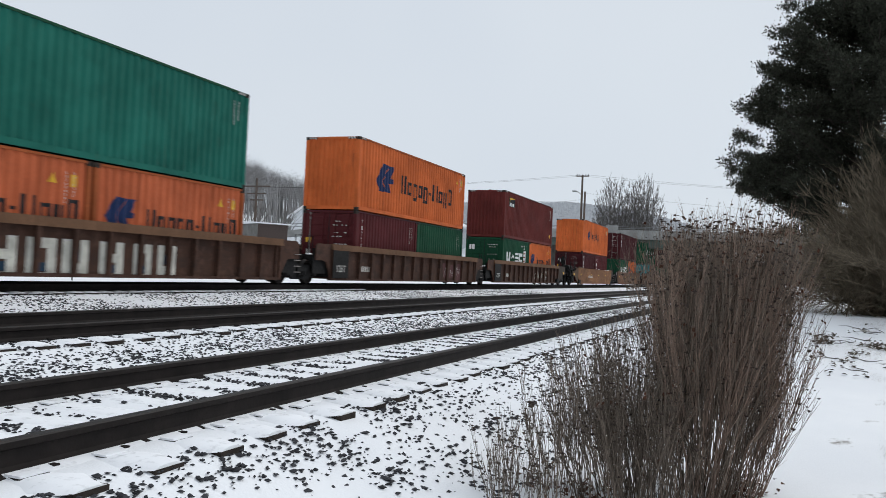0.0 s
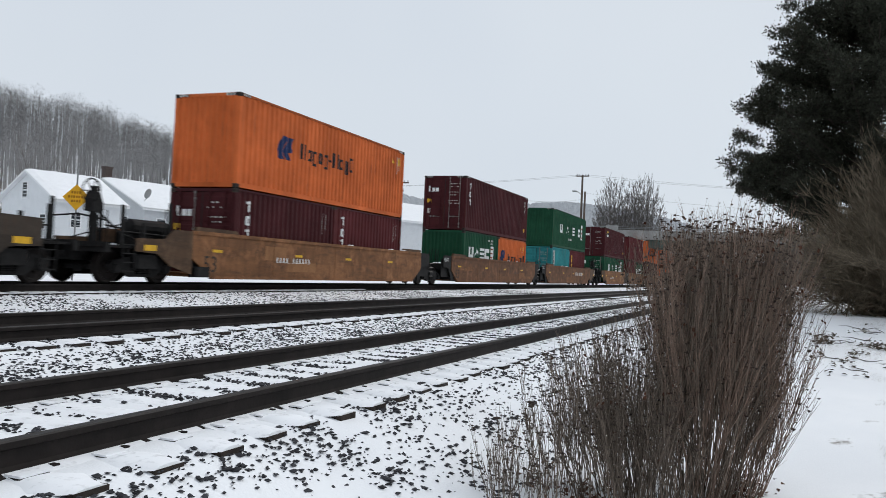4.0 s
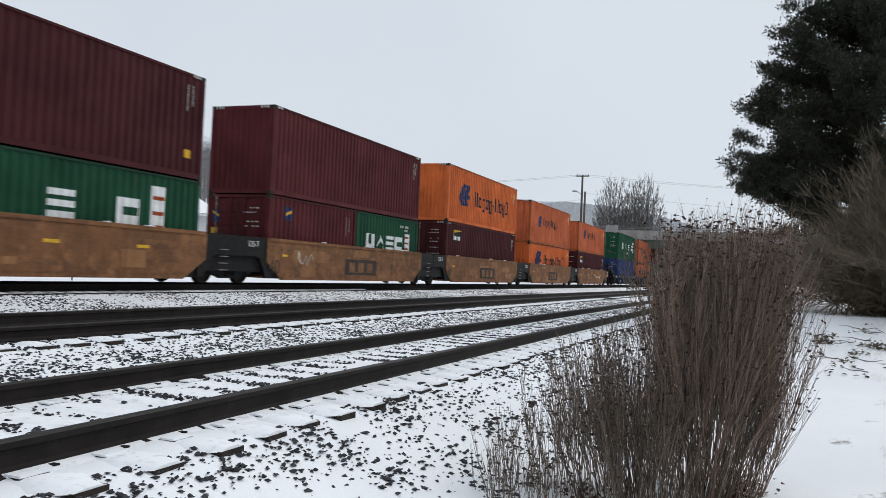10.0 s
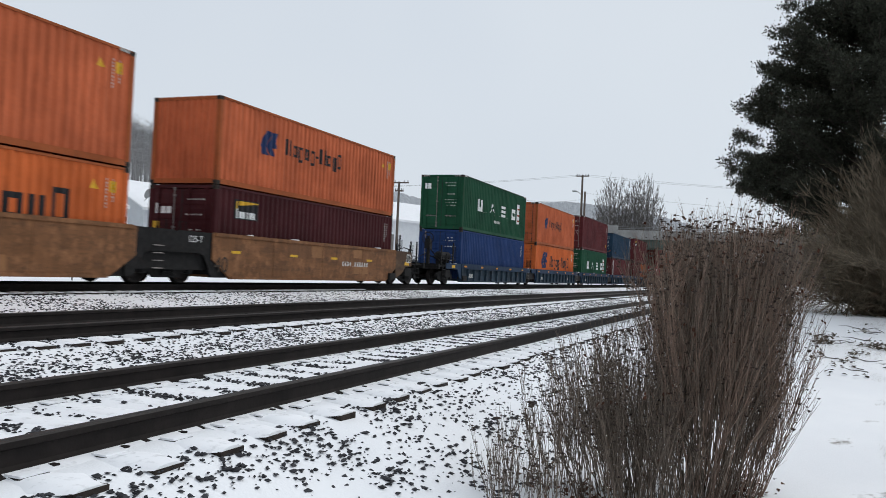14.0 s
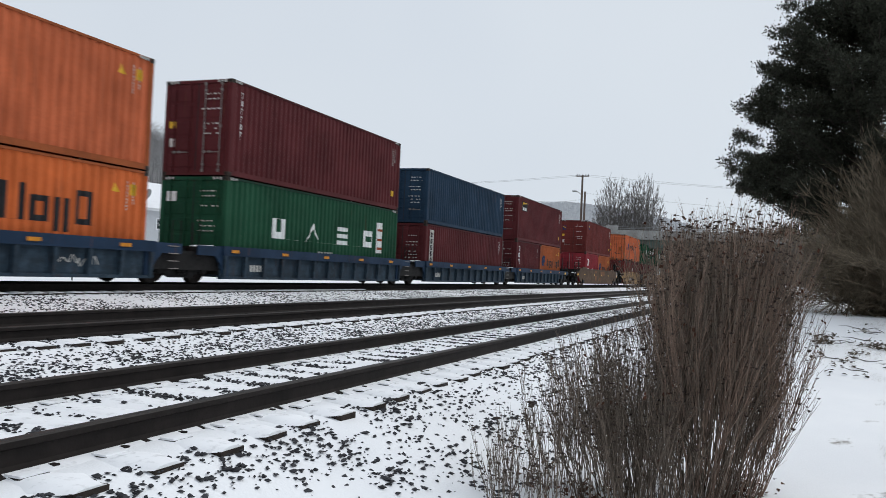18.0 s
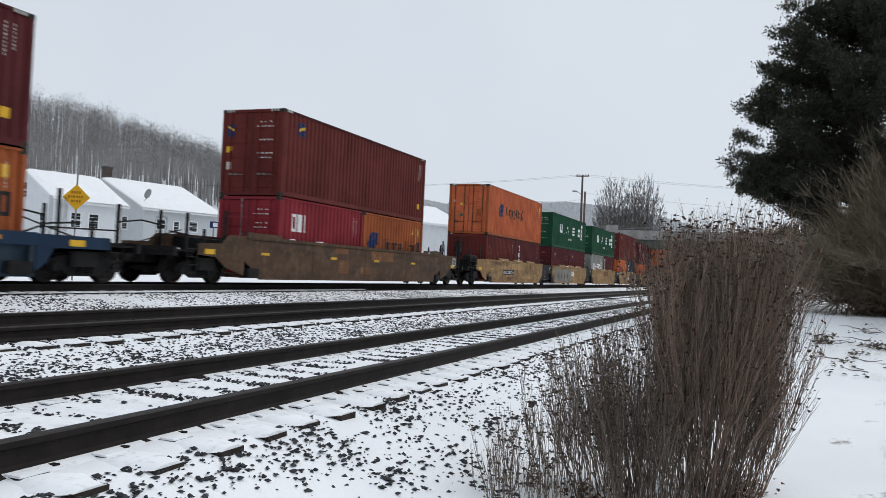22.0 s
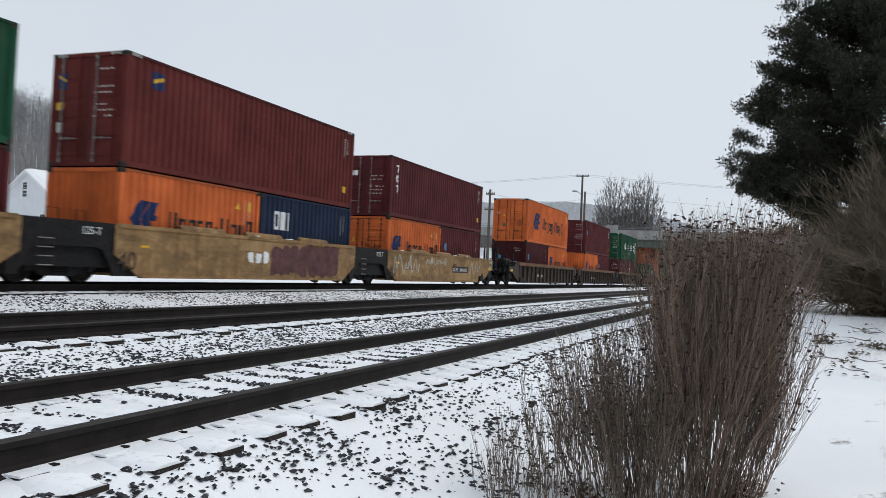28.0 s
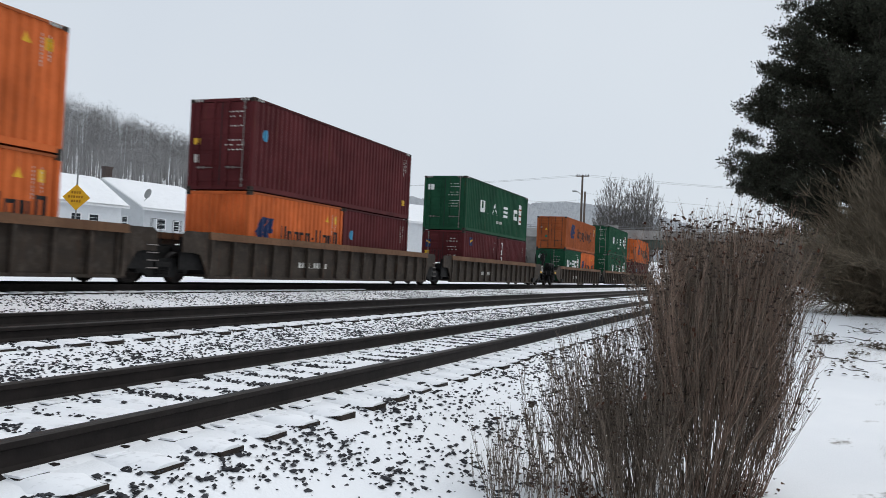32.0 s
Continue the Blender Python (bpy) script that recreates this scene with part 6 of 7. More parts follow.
b.box(-0.38, -0.33, 4.3, 0.38, 0.33, 4.5)
hang("chimney", b.mesh("chimney"), BRICK, h2, "brown brick chimney", (0.5, 6.3, 3.95))
# satellite dish on the eave
b = Build()
ringn = 14
for k in range(4):
    r0, r1 = 0.11 * k, 0.11 * (k + 1)
    for i in range(ringn):
        w, u = 6.2832 * i / ringn, 6.2832 * (i + 1) / ringn
        b.face([(r0 * math.cos(w), 0.35 * r0 * r0, r0 * math.sin(w)), (r1 * math.cos(w), 0.35 * r1 * r1, r1 * math.sin(w)), (r1 * math.cos(u), 0.35 * r1 * r1, r1 * math.sin(u)), (r0 * math.cos(u), 0.35 * r0 * r0, r0 * math.sin(u))])
b.tube([(0, 0.05, -0.05), (0.1, 0.1, -0.5), (0.1, 0.25, -0.75)], 0.03, 5)
hang("satellite_dish", b.mesh("satellite_dish"), STEEL_GREY, h2, "grey satellite dish", pose(0.5, 0.2, 5.95, 20, 0, 20))

# church
church = empty("church", pose(96.4, 55.0, 3.0, 0, 0, 0))
tagged(church, "white clapboard church with a square steeple and cross", "church")
cw, ce, cr, cl = 13.6, 5.3, 8.2, 22.0
church.matrix_basis = pose(96.4, 55.2, 3.0, 0, 0, -20)
b = Build()
b.prism([(-cw / 2, 0), (cw / 2, 0), (cw / 2, ce), (0, cr), (-cw / 2, ce)], "x", 0, cl)
hang("wall", b.mesh("wall"), SIDING, church)
for sgn in (-1, 1):
    b = Build()
    b.prism([(sgn * (cw / 2 + 0.4), ce - 0.25), (0, cr), (0, cr + 0.25), (sgn * (cw / 2 + 0.4), ce + 0.05)], "x", -0.4, cl + 0.3)
    hang("roof", b.mesh("roof"), ROOF_SNOW, church, "snow-covered roof")
    b = Build()
    b.prism([(sgn * (cw / 2 + 0.42), ce - 0.35), (0, cr - 0.1), (0, cr + 0.12), (sgn * (cw / 2 + 0.42), ce - 0.1)], "x", -0.46, -0.36)
    hang("bargeboard", b.mesh("bargeboard"), TRIM, church)
b = Build()
b.box(0.15, -0.4, 5.5, 1.95, 1.4, 10.5)
b.box(0.0, -0.55, 10.5, 2.1, 1.55, 10.7)
b.box(0.08, -0.47, 8.2, 2.02, 1.47, 8.32)
tower = hang("tower", b.mesh("tower"), SIDING, church, "white square bell tower")
for y in (-0.15, 0.65):
    hang("louvre", Build().box(0.09, y, 8.7, 0.15, y + 0.5, 10.1).mesh("louvre"), SIDING_GREY, tower)
b = Build()
for (x0, y0), (x1, y1) in zip(((0.0, -0.55), (2.1, -0.55), (2.1, 1.55), (0.0, 1.55)), ((2.1, -0.55), (2.1, 1.55), (0.0, 1.55), (0.0, -0.55))):
    b.face([(x0, y0, 10.7), (x1, y1, 10.7), (1.05, 0.5, 12.75)])
hang("spire", b.mesh("spire"), SHINGLE, church, "dark pyramid spire")
b = Build()
b.box(1.01, 0.46, 12.65, 1.09, 0.54, 14.0)
b.box(1.01, 0.12, 13.5, 1.09, 0.88, 13.58)
hang("cross", b.mesh("cross"), STEEL_GREY, church)
b = Build()
b.prism([(-0.9, 6.1), (0.9, 6.1), (0.65, 6.75), (0, 7.0), (-0.65, 6.75)], "x", -0.04, 0.0)
hang("fan_window", b.mesh("fan_window"), SIDING_GREY, church)
hang("horizontal_trim", Build().box(-0.06, -cw / 2, 5.0, 0, cw / 2, 5.2).mesh("horizontal_trim"), TRIM, church)

# a low dark shed roof and a flat-roofed building near the church
shed = empty("shed", pose(70, 47.5, 2.0, 0, 0, -35))
tagged(shed, "low brown shed with a snowy roof edge", "shed")
hang("wall", Build().box(0, 0, 0, 3.2, 5, 3.6).mesh("wall"), BRICK, shed)
hang("end_wall", Build().box(-0.06, 0, 0, -0.004, 5, 3.6).mesh("end_wall"), CONCRETE_DARK, shed, "stained grey end wall")
hang("roof", Build().prism([(-0.4, 3.6), (5.4, 3.6), (5.4, 3.72), (2.5, 3.85), (-0.4, 3.72)], "x", -0.4, 3.5).mesh("roof"), ROOF_SNOW, shed)

# a road ramp with a concrete wall and pipe railing, in front of the church
ramp = empty("road_ramp", Matrix.Translation((80, 0, 0)))
tagged(ramp, "grey concrete road ramp with a pipe railing and snowy bank", "ramp", kind="structure")
RY0, RZ0, RY1, RZ1 = 53.22, 5.18, 40.30, 6.39


def ramp_z(y):
    return RZ0 + (RZ1 - RZ0) * (y - RY0) / (RY1 - RY0)


b = Build()
b.prism([(RY0, RZ0 - 0.75), (RY0, RZ0), (RY1, RZ1), (RY1, RZ1 - 0.75)], "x", 0, 0.3)
hang("parapet", b.mesh("parapet"), CONCRETE, ramp, "pale concrete parapet")
b = Build()
b.prism([(RY0, 0.4), (RY0, RZ0 - 0.75), (RY1, RZ1 - 0.75), (RY1, 0.4)], "x", 0.3, 7)
hang("roadway", b.mesh("roadway"), CONCRETE_DARK, ramp)
b = Build()
b.face([(-6, RY0, 0.5), (-6, RY1, 0.5), (0.02, RY1, RZ1 - 0.8), (0.02, RY0, RZ0 - 0.8)])
hang("snow_bank", b.mesh("snow_bank", tidy=False), SNOW, ramp)
for up in (0.35, 0.68):
    hang("rail_pipe", Build().tube([(0.15, RY0, RZ0 + up), (0.15, RY1, RZ1 + up)], 0.045, 6).mesh("rail_pipe"), STEEL_GREY, ramp)
y = RY1 + 0.1
while y < RY0:
    hang("post", Build().box(0.1, y - 0.05, ramp_z(y), 0.2, y + 0.05, ramp_z(y) + 0.72).mesh("post"), STEEL_GREY, ramp)
    y += 1.6
for y in (RY1 + 1.5, RY1 + 3.6, RY1 + 5.6, RY1 + 7.4):
    hang("fence_post", Build().box(-3.06, y - 0.06, 1.2, -2.94, y + 0.06, 3.2).mesh("fence_post"), POLE, ramp)

# a blue name board on two posts beyond the line
board = empty("name_board", pose(46, 33.8, 0.6, 0, 0, -53))
tagged(board, "long blue name board with white marks on two posts", "sign")
for x in (-0.75, 0.75):
    hang("post", Build().box(x - 0.05, 0.03, 0, x + 0.05, 0.11, 3.7).mesh("post"), STEEL_GREY, board)
panel = hang("panel", Build().box(-1.0, 0, 3.2, 1.0, 0.03, 3.64).mesh("panel"), BLUE, board)
hang("white_mark", Build().box(-0.8, -0.006, 3.29, -0.45, -0.002, 3.55).box(-0.3, -0.006, 3.29, -0.05, -0.002, 3.55).box(0.05, -0.006, 3.29, 0.3, -0.002, 3.55).box(0.42, -0.006, 3.29, 0.8, -0.002, 3.55).mesh("white_mark"), WHITE, panel)

# ---- poles and the warning sign ----


def utility_pole(x, y, z0, z1, arms, lean=0.0):
    p = empty("utility_pole", pose(x, y, z0, 0, lean, 0))
    tagged(p, "weathered wooden utility pole with crossarms", "utility pole", "poles beyond the line")
    hh = z1 - z0
    hang("pole", Build().tube([(0, 0, 0), (0, 0, hh * 0.5), (0, 0, hh)], [0.17, 0.15, 0.12], 8).mesh("pole"), POLE, p)
    for dz, w in arms:
        arm = hang("crossarm", Build().box(-0.06, -w, -0.07, 0.06, w, 0.07).mesh("crossarm"), POLE, p, "", (0.1, 0, hh - dz))
        for k in (-0.9, -0.5, 0.5, 0.9):
            hang("insulator", once("insulator", lambda: Build().tube([(0, 0, 0), (0, 0, 0.2)], [0.06, 0.04], 6).mesh("insulator")), STEEL_GREY, arm, "", (0, k * w, 0.07))
    return p


p1 = utility_pole(104.0, 22.0, 0.6, 14.75, ((0.15, 0.8),))
b = Build()
b.tube([(0, 0, 0), (-0.1, 0.4, 0.4), (-0.1, 0.75, 0.55)], 0.05, 5)
b.box(-0.25, 0.7, 0.45, 0.05, 1.2, 0.62)
hang("street_light", b.mesh("street_light"), STEEL_GREY, p1, "grey cobra-head lamp", (0, 0, 11.5))
utility_pole(104.0, 21.6, 0.6, 12.6, ())
utility_pole(81.7, 37.5, 0.8, 11.2, ((0.1, 1.1), (1.0, 0.5)))
utility_pole(76.0, 52.0, 1.5, 10.9, ((0.9, 1.7), (1.7, 1.2), (2.4, 0.8)))
utility_pole(85.4, 28.2, 0.8, 10.8, ((0.5, 0.5), (2.2, 0.6)))


def wire(a, e, sag):
    pts = [Vector(a).lerp(Vector(e), i / 14) - Vector((0, 0, sag * 4 * (i / 14) * (1 - i / 14))) for i in range(15)]
    return pts


b = Build()
for dy in (-1.1, 1.1):
    b.tube(wire((104, 22 + dy, 14.7), (104, 120 + dy, 16), 2.4), 0.012, 3)
    b.tube(wire((104, 22 + dy, 14.7), (128, -60 + dy, 16.5), 2.0), 0.012, 3)
b.tube(wire((104, 21.6, 12.4), (140, -60, 13), 1.6), 0.012, 3)
b.tube(wire((104, 22, 11.6), (85.4, 28.2, 10.4), 0.6), 0.012, 3)
tagged(hang("power_lines", b.mesh("power_lines", tidy=False), RUBBER), "thin sagging overhead power lines", "cables", kind="structure")

sg = empty("warning_sign", pose(26.05, 26.6, 0.5, 0, 0, -58))
tagged(sg, "yellow diamond warning sign on a steel post", "road sign")
hang("post", Build().box(-0.03, 0.01, 0, 0.03, 0.05, 4.55).mesh("post"), STEEL_GREY, sg)
d = 0.54
hang("panel", Build().prism([(-d, 3.48), (0, 3.48 - d), (d, 3.48), (0, 3.48 + d)], "y", -0.012, 0.0).mesh("panel"), SIGN, sg, "yellow diamond panel")
b = Build()
for z, w in ((3.68, 0.2), (3.5, 0.32), (3.32, 0.2)):
    x = -w
    while x < w - 0.05:
        b.box(x, -0.016, z - 0.05, x + 0.07, -0.0125, z + 0.05)
        x += 0.1
tagged(hang("sign_lettering", b.mesh("sign_lettering"), SIGN_DARK, sg, "illegible dark marks"), kind="stuff")


# ---- trees and shrubs ----
def bare_tree(b, x, y, z, h, spread, rnd, limbs=7, r=None, sides=6, deep=2, trunk=None):
    """A winter tree: tapering trunk, forking limbs and twigs."""
    r = r or h * 0.013

    def grow(p, d, length, rad, level):
        n = 3
        pts = [p]
        for i in range(n):
            d = (d + Vector((rnd.gauss(0, 0.10), rnd.gauss(0, 0.10), rnd.gauss(0.04, 0.05)))).normalized()
            pts.append(pts[-1] + d * (length / n))
        (trunk if level == 0 and trunk else b).tube(pts, [rad, rad * 0.8, rad * 0.6, rad * 0.35], sides if level == 0 else 3, caps=False)
        if level < deep:
            for k in range(limbs if level == 0 else 5):
                t = rnd.uniform(0.3 if level == 0 else 0.2, 0.98)
                j = min(n - 1, int(t * n))
                q = pts[j].lerp(pts[j + 1], t * n - j)
                a = rnd.uniform(0, 6.283)
                out = Vector((math.cos(a), math.sin(a), 0))
                nd = (d * (1 - spread) + out * spread + Vector((0, 0, 0.35))).normalized()
                grow(q, nd, length * rnd.uniform(0.42, 0.62), rad * 0.45, level + 1)
    grow(Vector((x, y, z)), Vector((0, 0, 1)), h * 0.72, r, 0)


rnd = random.Random(21)
# woods on the hillside: one mass of bare trees
woods = Build()
for _ in range(1450):
    az = radians(rnd.uniform(29.0, 62))
    near = 205 - 75 * min(1, max(0, (math.degrees(az) - 33) / 11))
    r = near + (268 - near) * math.sqrt(rnd.random())
    x, y = r * math.cos(az), r * math.sin(az)
    z = ground_z(x, y)
    h = rnd.uniform(11.5, 16)
    lean = rnd.uniform(-0.8, 0.8)
    woods.tube([(x, y, z), (x + lean * 0.5, y, z + h * 0.5), (x + lean * 0.8, y, z + h * 0.76)], [0.19, 0.14, 0.04], 3, caps=False)
    # a rounded crown: a few boughs, and a dome filled with fine twigs that point every way
    crown = rnd.uniform(0.16, 0.22) * h
    mid, deep = 0.7 * h, rnd.uniform(0.22, 0.29) * h
    for k in range(9):
        a, u = rnd.uniform(0, 6.283), rnd.uniform(-0.6, 0.9)
        w = crown * math.sqrt(max(0.03, 1 - u * u)) * 0.8
        e = Vector((x + lean * 0.8 + w * math.cos(a), y + w * math.sin(a), z + mid + u * deep * 0.9))
        p = Vector((x + lean * 0.6, y, min(e.z - 0.4 * w, z + h * 0.75)))
        s = Vector((-math.sin(a), math.cos(a), 0)) * 0.05
        kk = len(woods.v)
        woods.v += [tuple(p - s), tuple(p + s), tuple(e)]
        woods.f.append((kk, kk + 1, kk + 2))
        woods.m.append(0)
    for k in range(165):
        a, u, f = rnd.uniform(0, 6.283), rnd.uniform(-0.95, 1.0), rnd.random() ** 0.45
        w = crown * math.sqrt(1 - u * u * 0.98) * f
        gx, gy, gz = x + lean * 0.8 + w * math.cos(a), y + w * math.sin(a), z + mid + u * f * deep
        o, v, ln = rnd.uniform(0, 6.283), rnd.uniform(-0.5, 0.9), rnd.uniform(0.7, 1.5)
        ca, sa = math.cos(o) * 0.8, math.sin(o) * 0.8
        kk = len(woods.v)
        woods.v += [(gx - sa * 0.024, gy + ca * 0.024, gz - 0.02), (gx + sa * 0.024, gy - ca * 0.024, gz + 0.02), (gx + ca * ln, gy + sa * ln, gz + v * ln)]
        woods.f.append((kk, kk + 1, kk + 2))
        woods.m.append(0)
tagged(hang("hillside_woods", woods.mesh("hillside_woods", tidy=False), WOODS), "bare grey winter woods on a snowy hillside, paled by painted haze", "trees", kind="stuff")
far_woods = Build()
for _ in range(10500):
    az = radians(rnd.uniform(3, 30))
    r = rnd.uniform(600, 920)
    x, y = r * math.cos(az), r * math.sin(az)
    z = ground_z(x, y)
    h = rnd.uniform(4.2, 5.4)
    w = rnd.uniform(5, 9)
    k = len(far_woods.v)
    for i in range(6):
        a = i * 1.047
        far_woods.v.append((x + w * math.cos(a), y + w * math.sin(a), z - 0.6 + h * rnd.uniform(0.0, 0.25)))
    far_woods.v.append((x, y, z + h))
    for i in range(6):
        j = (i + 1) % 6
        far_woods.f.append((k + i, k + j, k + 6))
        far_woods.m.append(0)
tagged(hang("far_woods", far_woods.mesh("far_woods", tidy=False), FAR_WOODS), "bare woods on distant ridges, haze painted into their colour", "trees", kind="stuff")


def lone_tree(x, y, z, h, seed, label, **kw):
    t = empty("bare_tree", Matrix.Translation((x, y, z)))
    tagged(t, label, "tree", "bare trees beyond the line")
    q = random.Random(seed)
    b = Build()
    tr = Build()
    bare_tree(b, 0, 0, 0, h, 0.5, q, trunk=tr, **kw)
    hang("trunk", tr.mesh("trunk", tidy=False), BARK, t)
    tagged(hang("crown", b.mesh("crown", tidy=False), BARK, t), "bare twiggy crown", kind="stuff")


for i, (x, y, h) in enumerate(((88, 56, 8), (86, 59, 7), (84, 57.5, 7.5), (76, 84, 14), (82, 84, 13), (72, 88, 14), (120, 45, 9))):
    lone_tree(x, y, ground_z(x, y), h, 60 + i, "small bare tree beside a building", limbs=15, deep=2, r=0.1)


# ---- shrubs: stems that fan out from a tight foot, branch, and end in fine twigs ----
def bush(name, label, base, n, height, reach, rads, mats, seed, lean=(0, 0), forks=5, twigs=6, twig=0.25, seeds=0.1, fan=1.2, arch=1.0, low=0.6, fall=0.35, loose=0.2,
         group="shrubs by the line", cat="shrub", leaves=0.0, start=0.15, long=1.0, edge=1.0):
    q = random.Random(seed)
    cx, cy, br = base
    cz = ground_z(cx, cy)
    th = empty(name, Matrix.Translation((cx, cy, cz)))
    tagged(th, label, cat, group)
    stems, twig_b, heads, dry = (Build(), Build()), (Build(), Build()), Build(), Build()

    def leaf(p):
        s = q.uniform(0.012, 0.026)
        u = Vector((q.gauss(0, 1), q.gauss(0, 1), q.gauss(0, 1))).normalized() * s
        v = u.cross(Vector((q.gauss(0, 1), q.gauss(0, 1), q.gauss(0, 1)))).normalized() * s * 0.6
        dry.face([p - u, p - v + Vector((0, 0, 0.3 * s)), p + u, p + v])

    def side(p, d, length, r0, b, m, turn, up):
        """A branch that leaves at an angle and bends back towards the light."""
        d = (d + Vector((q.gauss(0, turn), q.gauss(0, turn), q.gauss(0, turn * 0.4)))).normalized()
        pts = [p]
        for k in range(m):
            d = (d + Vector((q.gauss(0, 0.05), q.gauss(0, 0.05), up / m))).normalized()
            pts.append(pts[-1] + d * (length / m))
        b.tube(pts, [r0 * (1 - 0.7 * k / m) for k in range(m + 1)], 3, caps=False)
        return pts

    for i in range(n):
        a, rr = q.uniform(0, 6.283), br * math.sqrt(q.random())
        x, y = rr * math.cos(a) * long, rr * math.sin(a)
        f = math.sqrt(q.random()) * (edge + (1 - edge) * rr / br)
        w = a + q.gauss(0, 0.5)
        out = Vector((math.cos(w), math.sin(w), 0)) * reach * f
        tall = height * q.uniform(low, 1.0) * (1 - fall * f ** 2.4)
        root = Vector((x, y, ground_z(x + cx, y + cy) - 0.05 - cz))
        tip = Vector((lean[0] * tall, lean[1] * tall, 0))
        m = 8
        pts, drift = [root], Vector((0, 0, 0))
        for k in range(1, m + 1):
            t = k / m
            drift += Vector((q.gauss(0, 1), q.gauss(0, 1), 0)) * 0.011 * height
            pts.append(root + (out + tip) * t ** fan + drift + Vector((0, 0, tall * (1 - (1 - t) ** arch))))
        r0 = rads[0] * q.choice((0.5, 0.6, 0.7, 0.8, 0.95, 1.25))
        b, tb = stems[i % 2], twig_b[i % 2]
        b.tube(pts, [r0 * (0.28 + 0.72 * (1 - k / m) ** 1.8) for k in range(m + 1)], 5 if r0 > rads[0] else 4, caps=False)

        def sprays(path, count, since):
            for _ in range(count):
                t = q.uniform(since, 0.99) * (len(path) - 1)
                j = int(t)
                p = path[j].lerp(path[j + 1], t - j)
                e = side(p, (path[j + 1] - path[j]).normalized(), twig * q.uniform(0.35, 1.1), rads[2], tb, 2, loose * 1.6, 0.3)[-1]
                if q.random() < seeds:
                    stone(heads, e.x, e.y, e.z, q.uniform(0.008, 0.017), q)
                elif q.random() < leaves:
                    leaf(e)
        sprays(pts, twigs, 0.45)
        for _ in range(forks):
            t = q.uniform(start, 0.85)
            j = min(m - 1, int(t * m))
            p = pts[j].lerp(pts[j + 1], t * m - j)
            br_pts = side(p, (pts[j + 1] - pts[j]).normalized(), (tall - p.z * 0.97 + 0.06 * tall) * q.uniform(0.45, 0.95), rads[1] * q.uniform(0.7, 1.3), b, 4, loose, 0.42)
            sprays(br_pts, twigs, 0.15)
            if q.random() < seeds * 2.5:
                e = br_pts[-1]
                stone(heads, e.x, e.y, e.z, q.uniform(0.013, 0.026), q)
    for b, tb, mm in zip(stems, twig_b, mats):
        tagged(hang("stem_thicket", b.mesh("stem_thicket", tidy=False), mm, th), kind="stuff")
        tagged(hang("twig_mass", tb.mesh("twig_mass", tidy=False), mm, th), kind="stuff")
    if seeds:
        tagged(hang("seed_head_mass", heads.mesh("seed_head_mass", tidy=False), SEED, th), "dark dry seed heads", kind="stuff")
    if leaves:
        tagged(hang("dry_leaf_mass", dry.mesh("dry_leaf_mass", tidy=False), LEAF, th), "a few curled brown leaves", kind="stuff")


bush("shrub", "tall dense bare shrub with grey-brown fanning stems", (7.0, 0.40, 0.19), 195, 2.34, 0.56, (0.0054, 0.0024, 0.0016), (STEM_RED, STEM), 3, (0.0, -0.055), forks=14, twigs=8,
     twig=0.17, seeds=0.11, fan=0.9, low=0.8, fall=0.16, loose=0.16, leaves=0.05, start=0.26, long=2.8, edge=0.45)
bush("shrub", "sparse shrub stems leaning out over the snowy lawn", (7.2, 0.1, 0.14), 40, 1.65, 0.2, (0.006, 0.0026, 0.0016), (STEM_RED, STEM), 33, (0.0, -0.2), forks=8, twigs=6,
     twig=0.18, seeds=0.16, fan=1.0, low=0.45, fall=0.3, loose=0.17, start=0.15, long=2.2)
bush("shrub", "lower sprawling bare shrub with dark seed heads", (6.4, 0.92, 0.42), 150, 1.46, 0.3, (0.005, 0.0028, 0.0017), (STEM, STEM), 4, (0.0, 0.1), forks=4, twigs=5, twig=0.2, seeds=0.12,
     low=0.55, fall=0.4, leaves=0.04, loose=0.14)
bush("shrub", "lower sprawling bare shrub with dark seed heads", (6.7, 0.86, 0.24), 75, 1.75, 0.28, (0.005, 0.0028, 0.0017), (STEM, STEM), 44, (0.0, 0.03), forks=5, twigs=5, twig=0.2, seeds=0.12,
     low=0.55, fall=0.4, loose=0.15)
bush("shrub", "lower sprawling bare shrub with dark seed heads", (6.1, 1.4, 0.22), 30, 1.05, 0.2, (0.0045, 0.0026, 0.0017), (STEM, STEM), 24, (0.0, 0.06), forks=3, twigs=4, twig=0.18, seeds=0.14, low=0.5,
     loose=0.12)
bush("shrub", "thin bare weed stalks on the ballast slope", (5.7, 1.68, 0.22), 30, 0.68, 0.12, (0.0034, 0.0024, 0.0017), (STEM, STEM), 14, (0.0, 0.03), forks=2, twigs=3, twig=0.14, seeds=0.12, low=0.35,
     loose=0.12)
bush("shrub", "thin bare weed stalks on the ballast slope", (5.3, 1.45, 0.26), 30, 0.6, 0.12, (0.0034, 0.0024, 0.0017), (STEM, STEM), 15, (0.0, 0.03), forks=2, twigs=3, twig=0.14, seeds=0.12, low=0.4,
     loose=0.12)


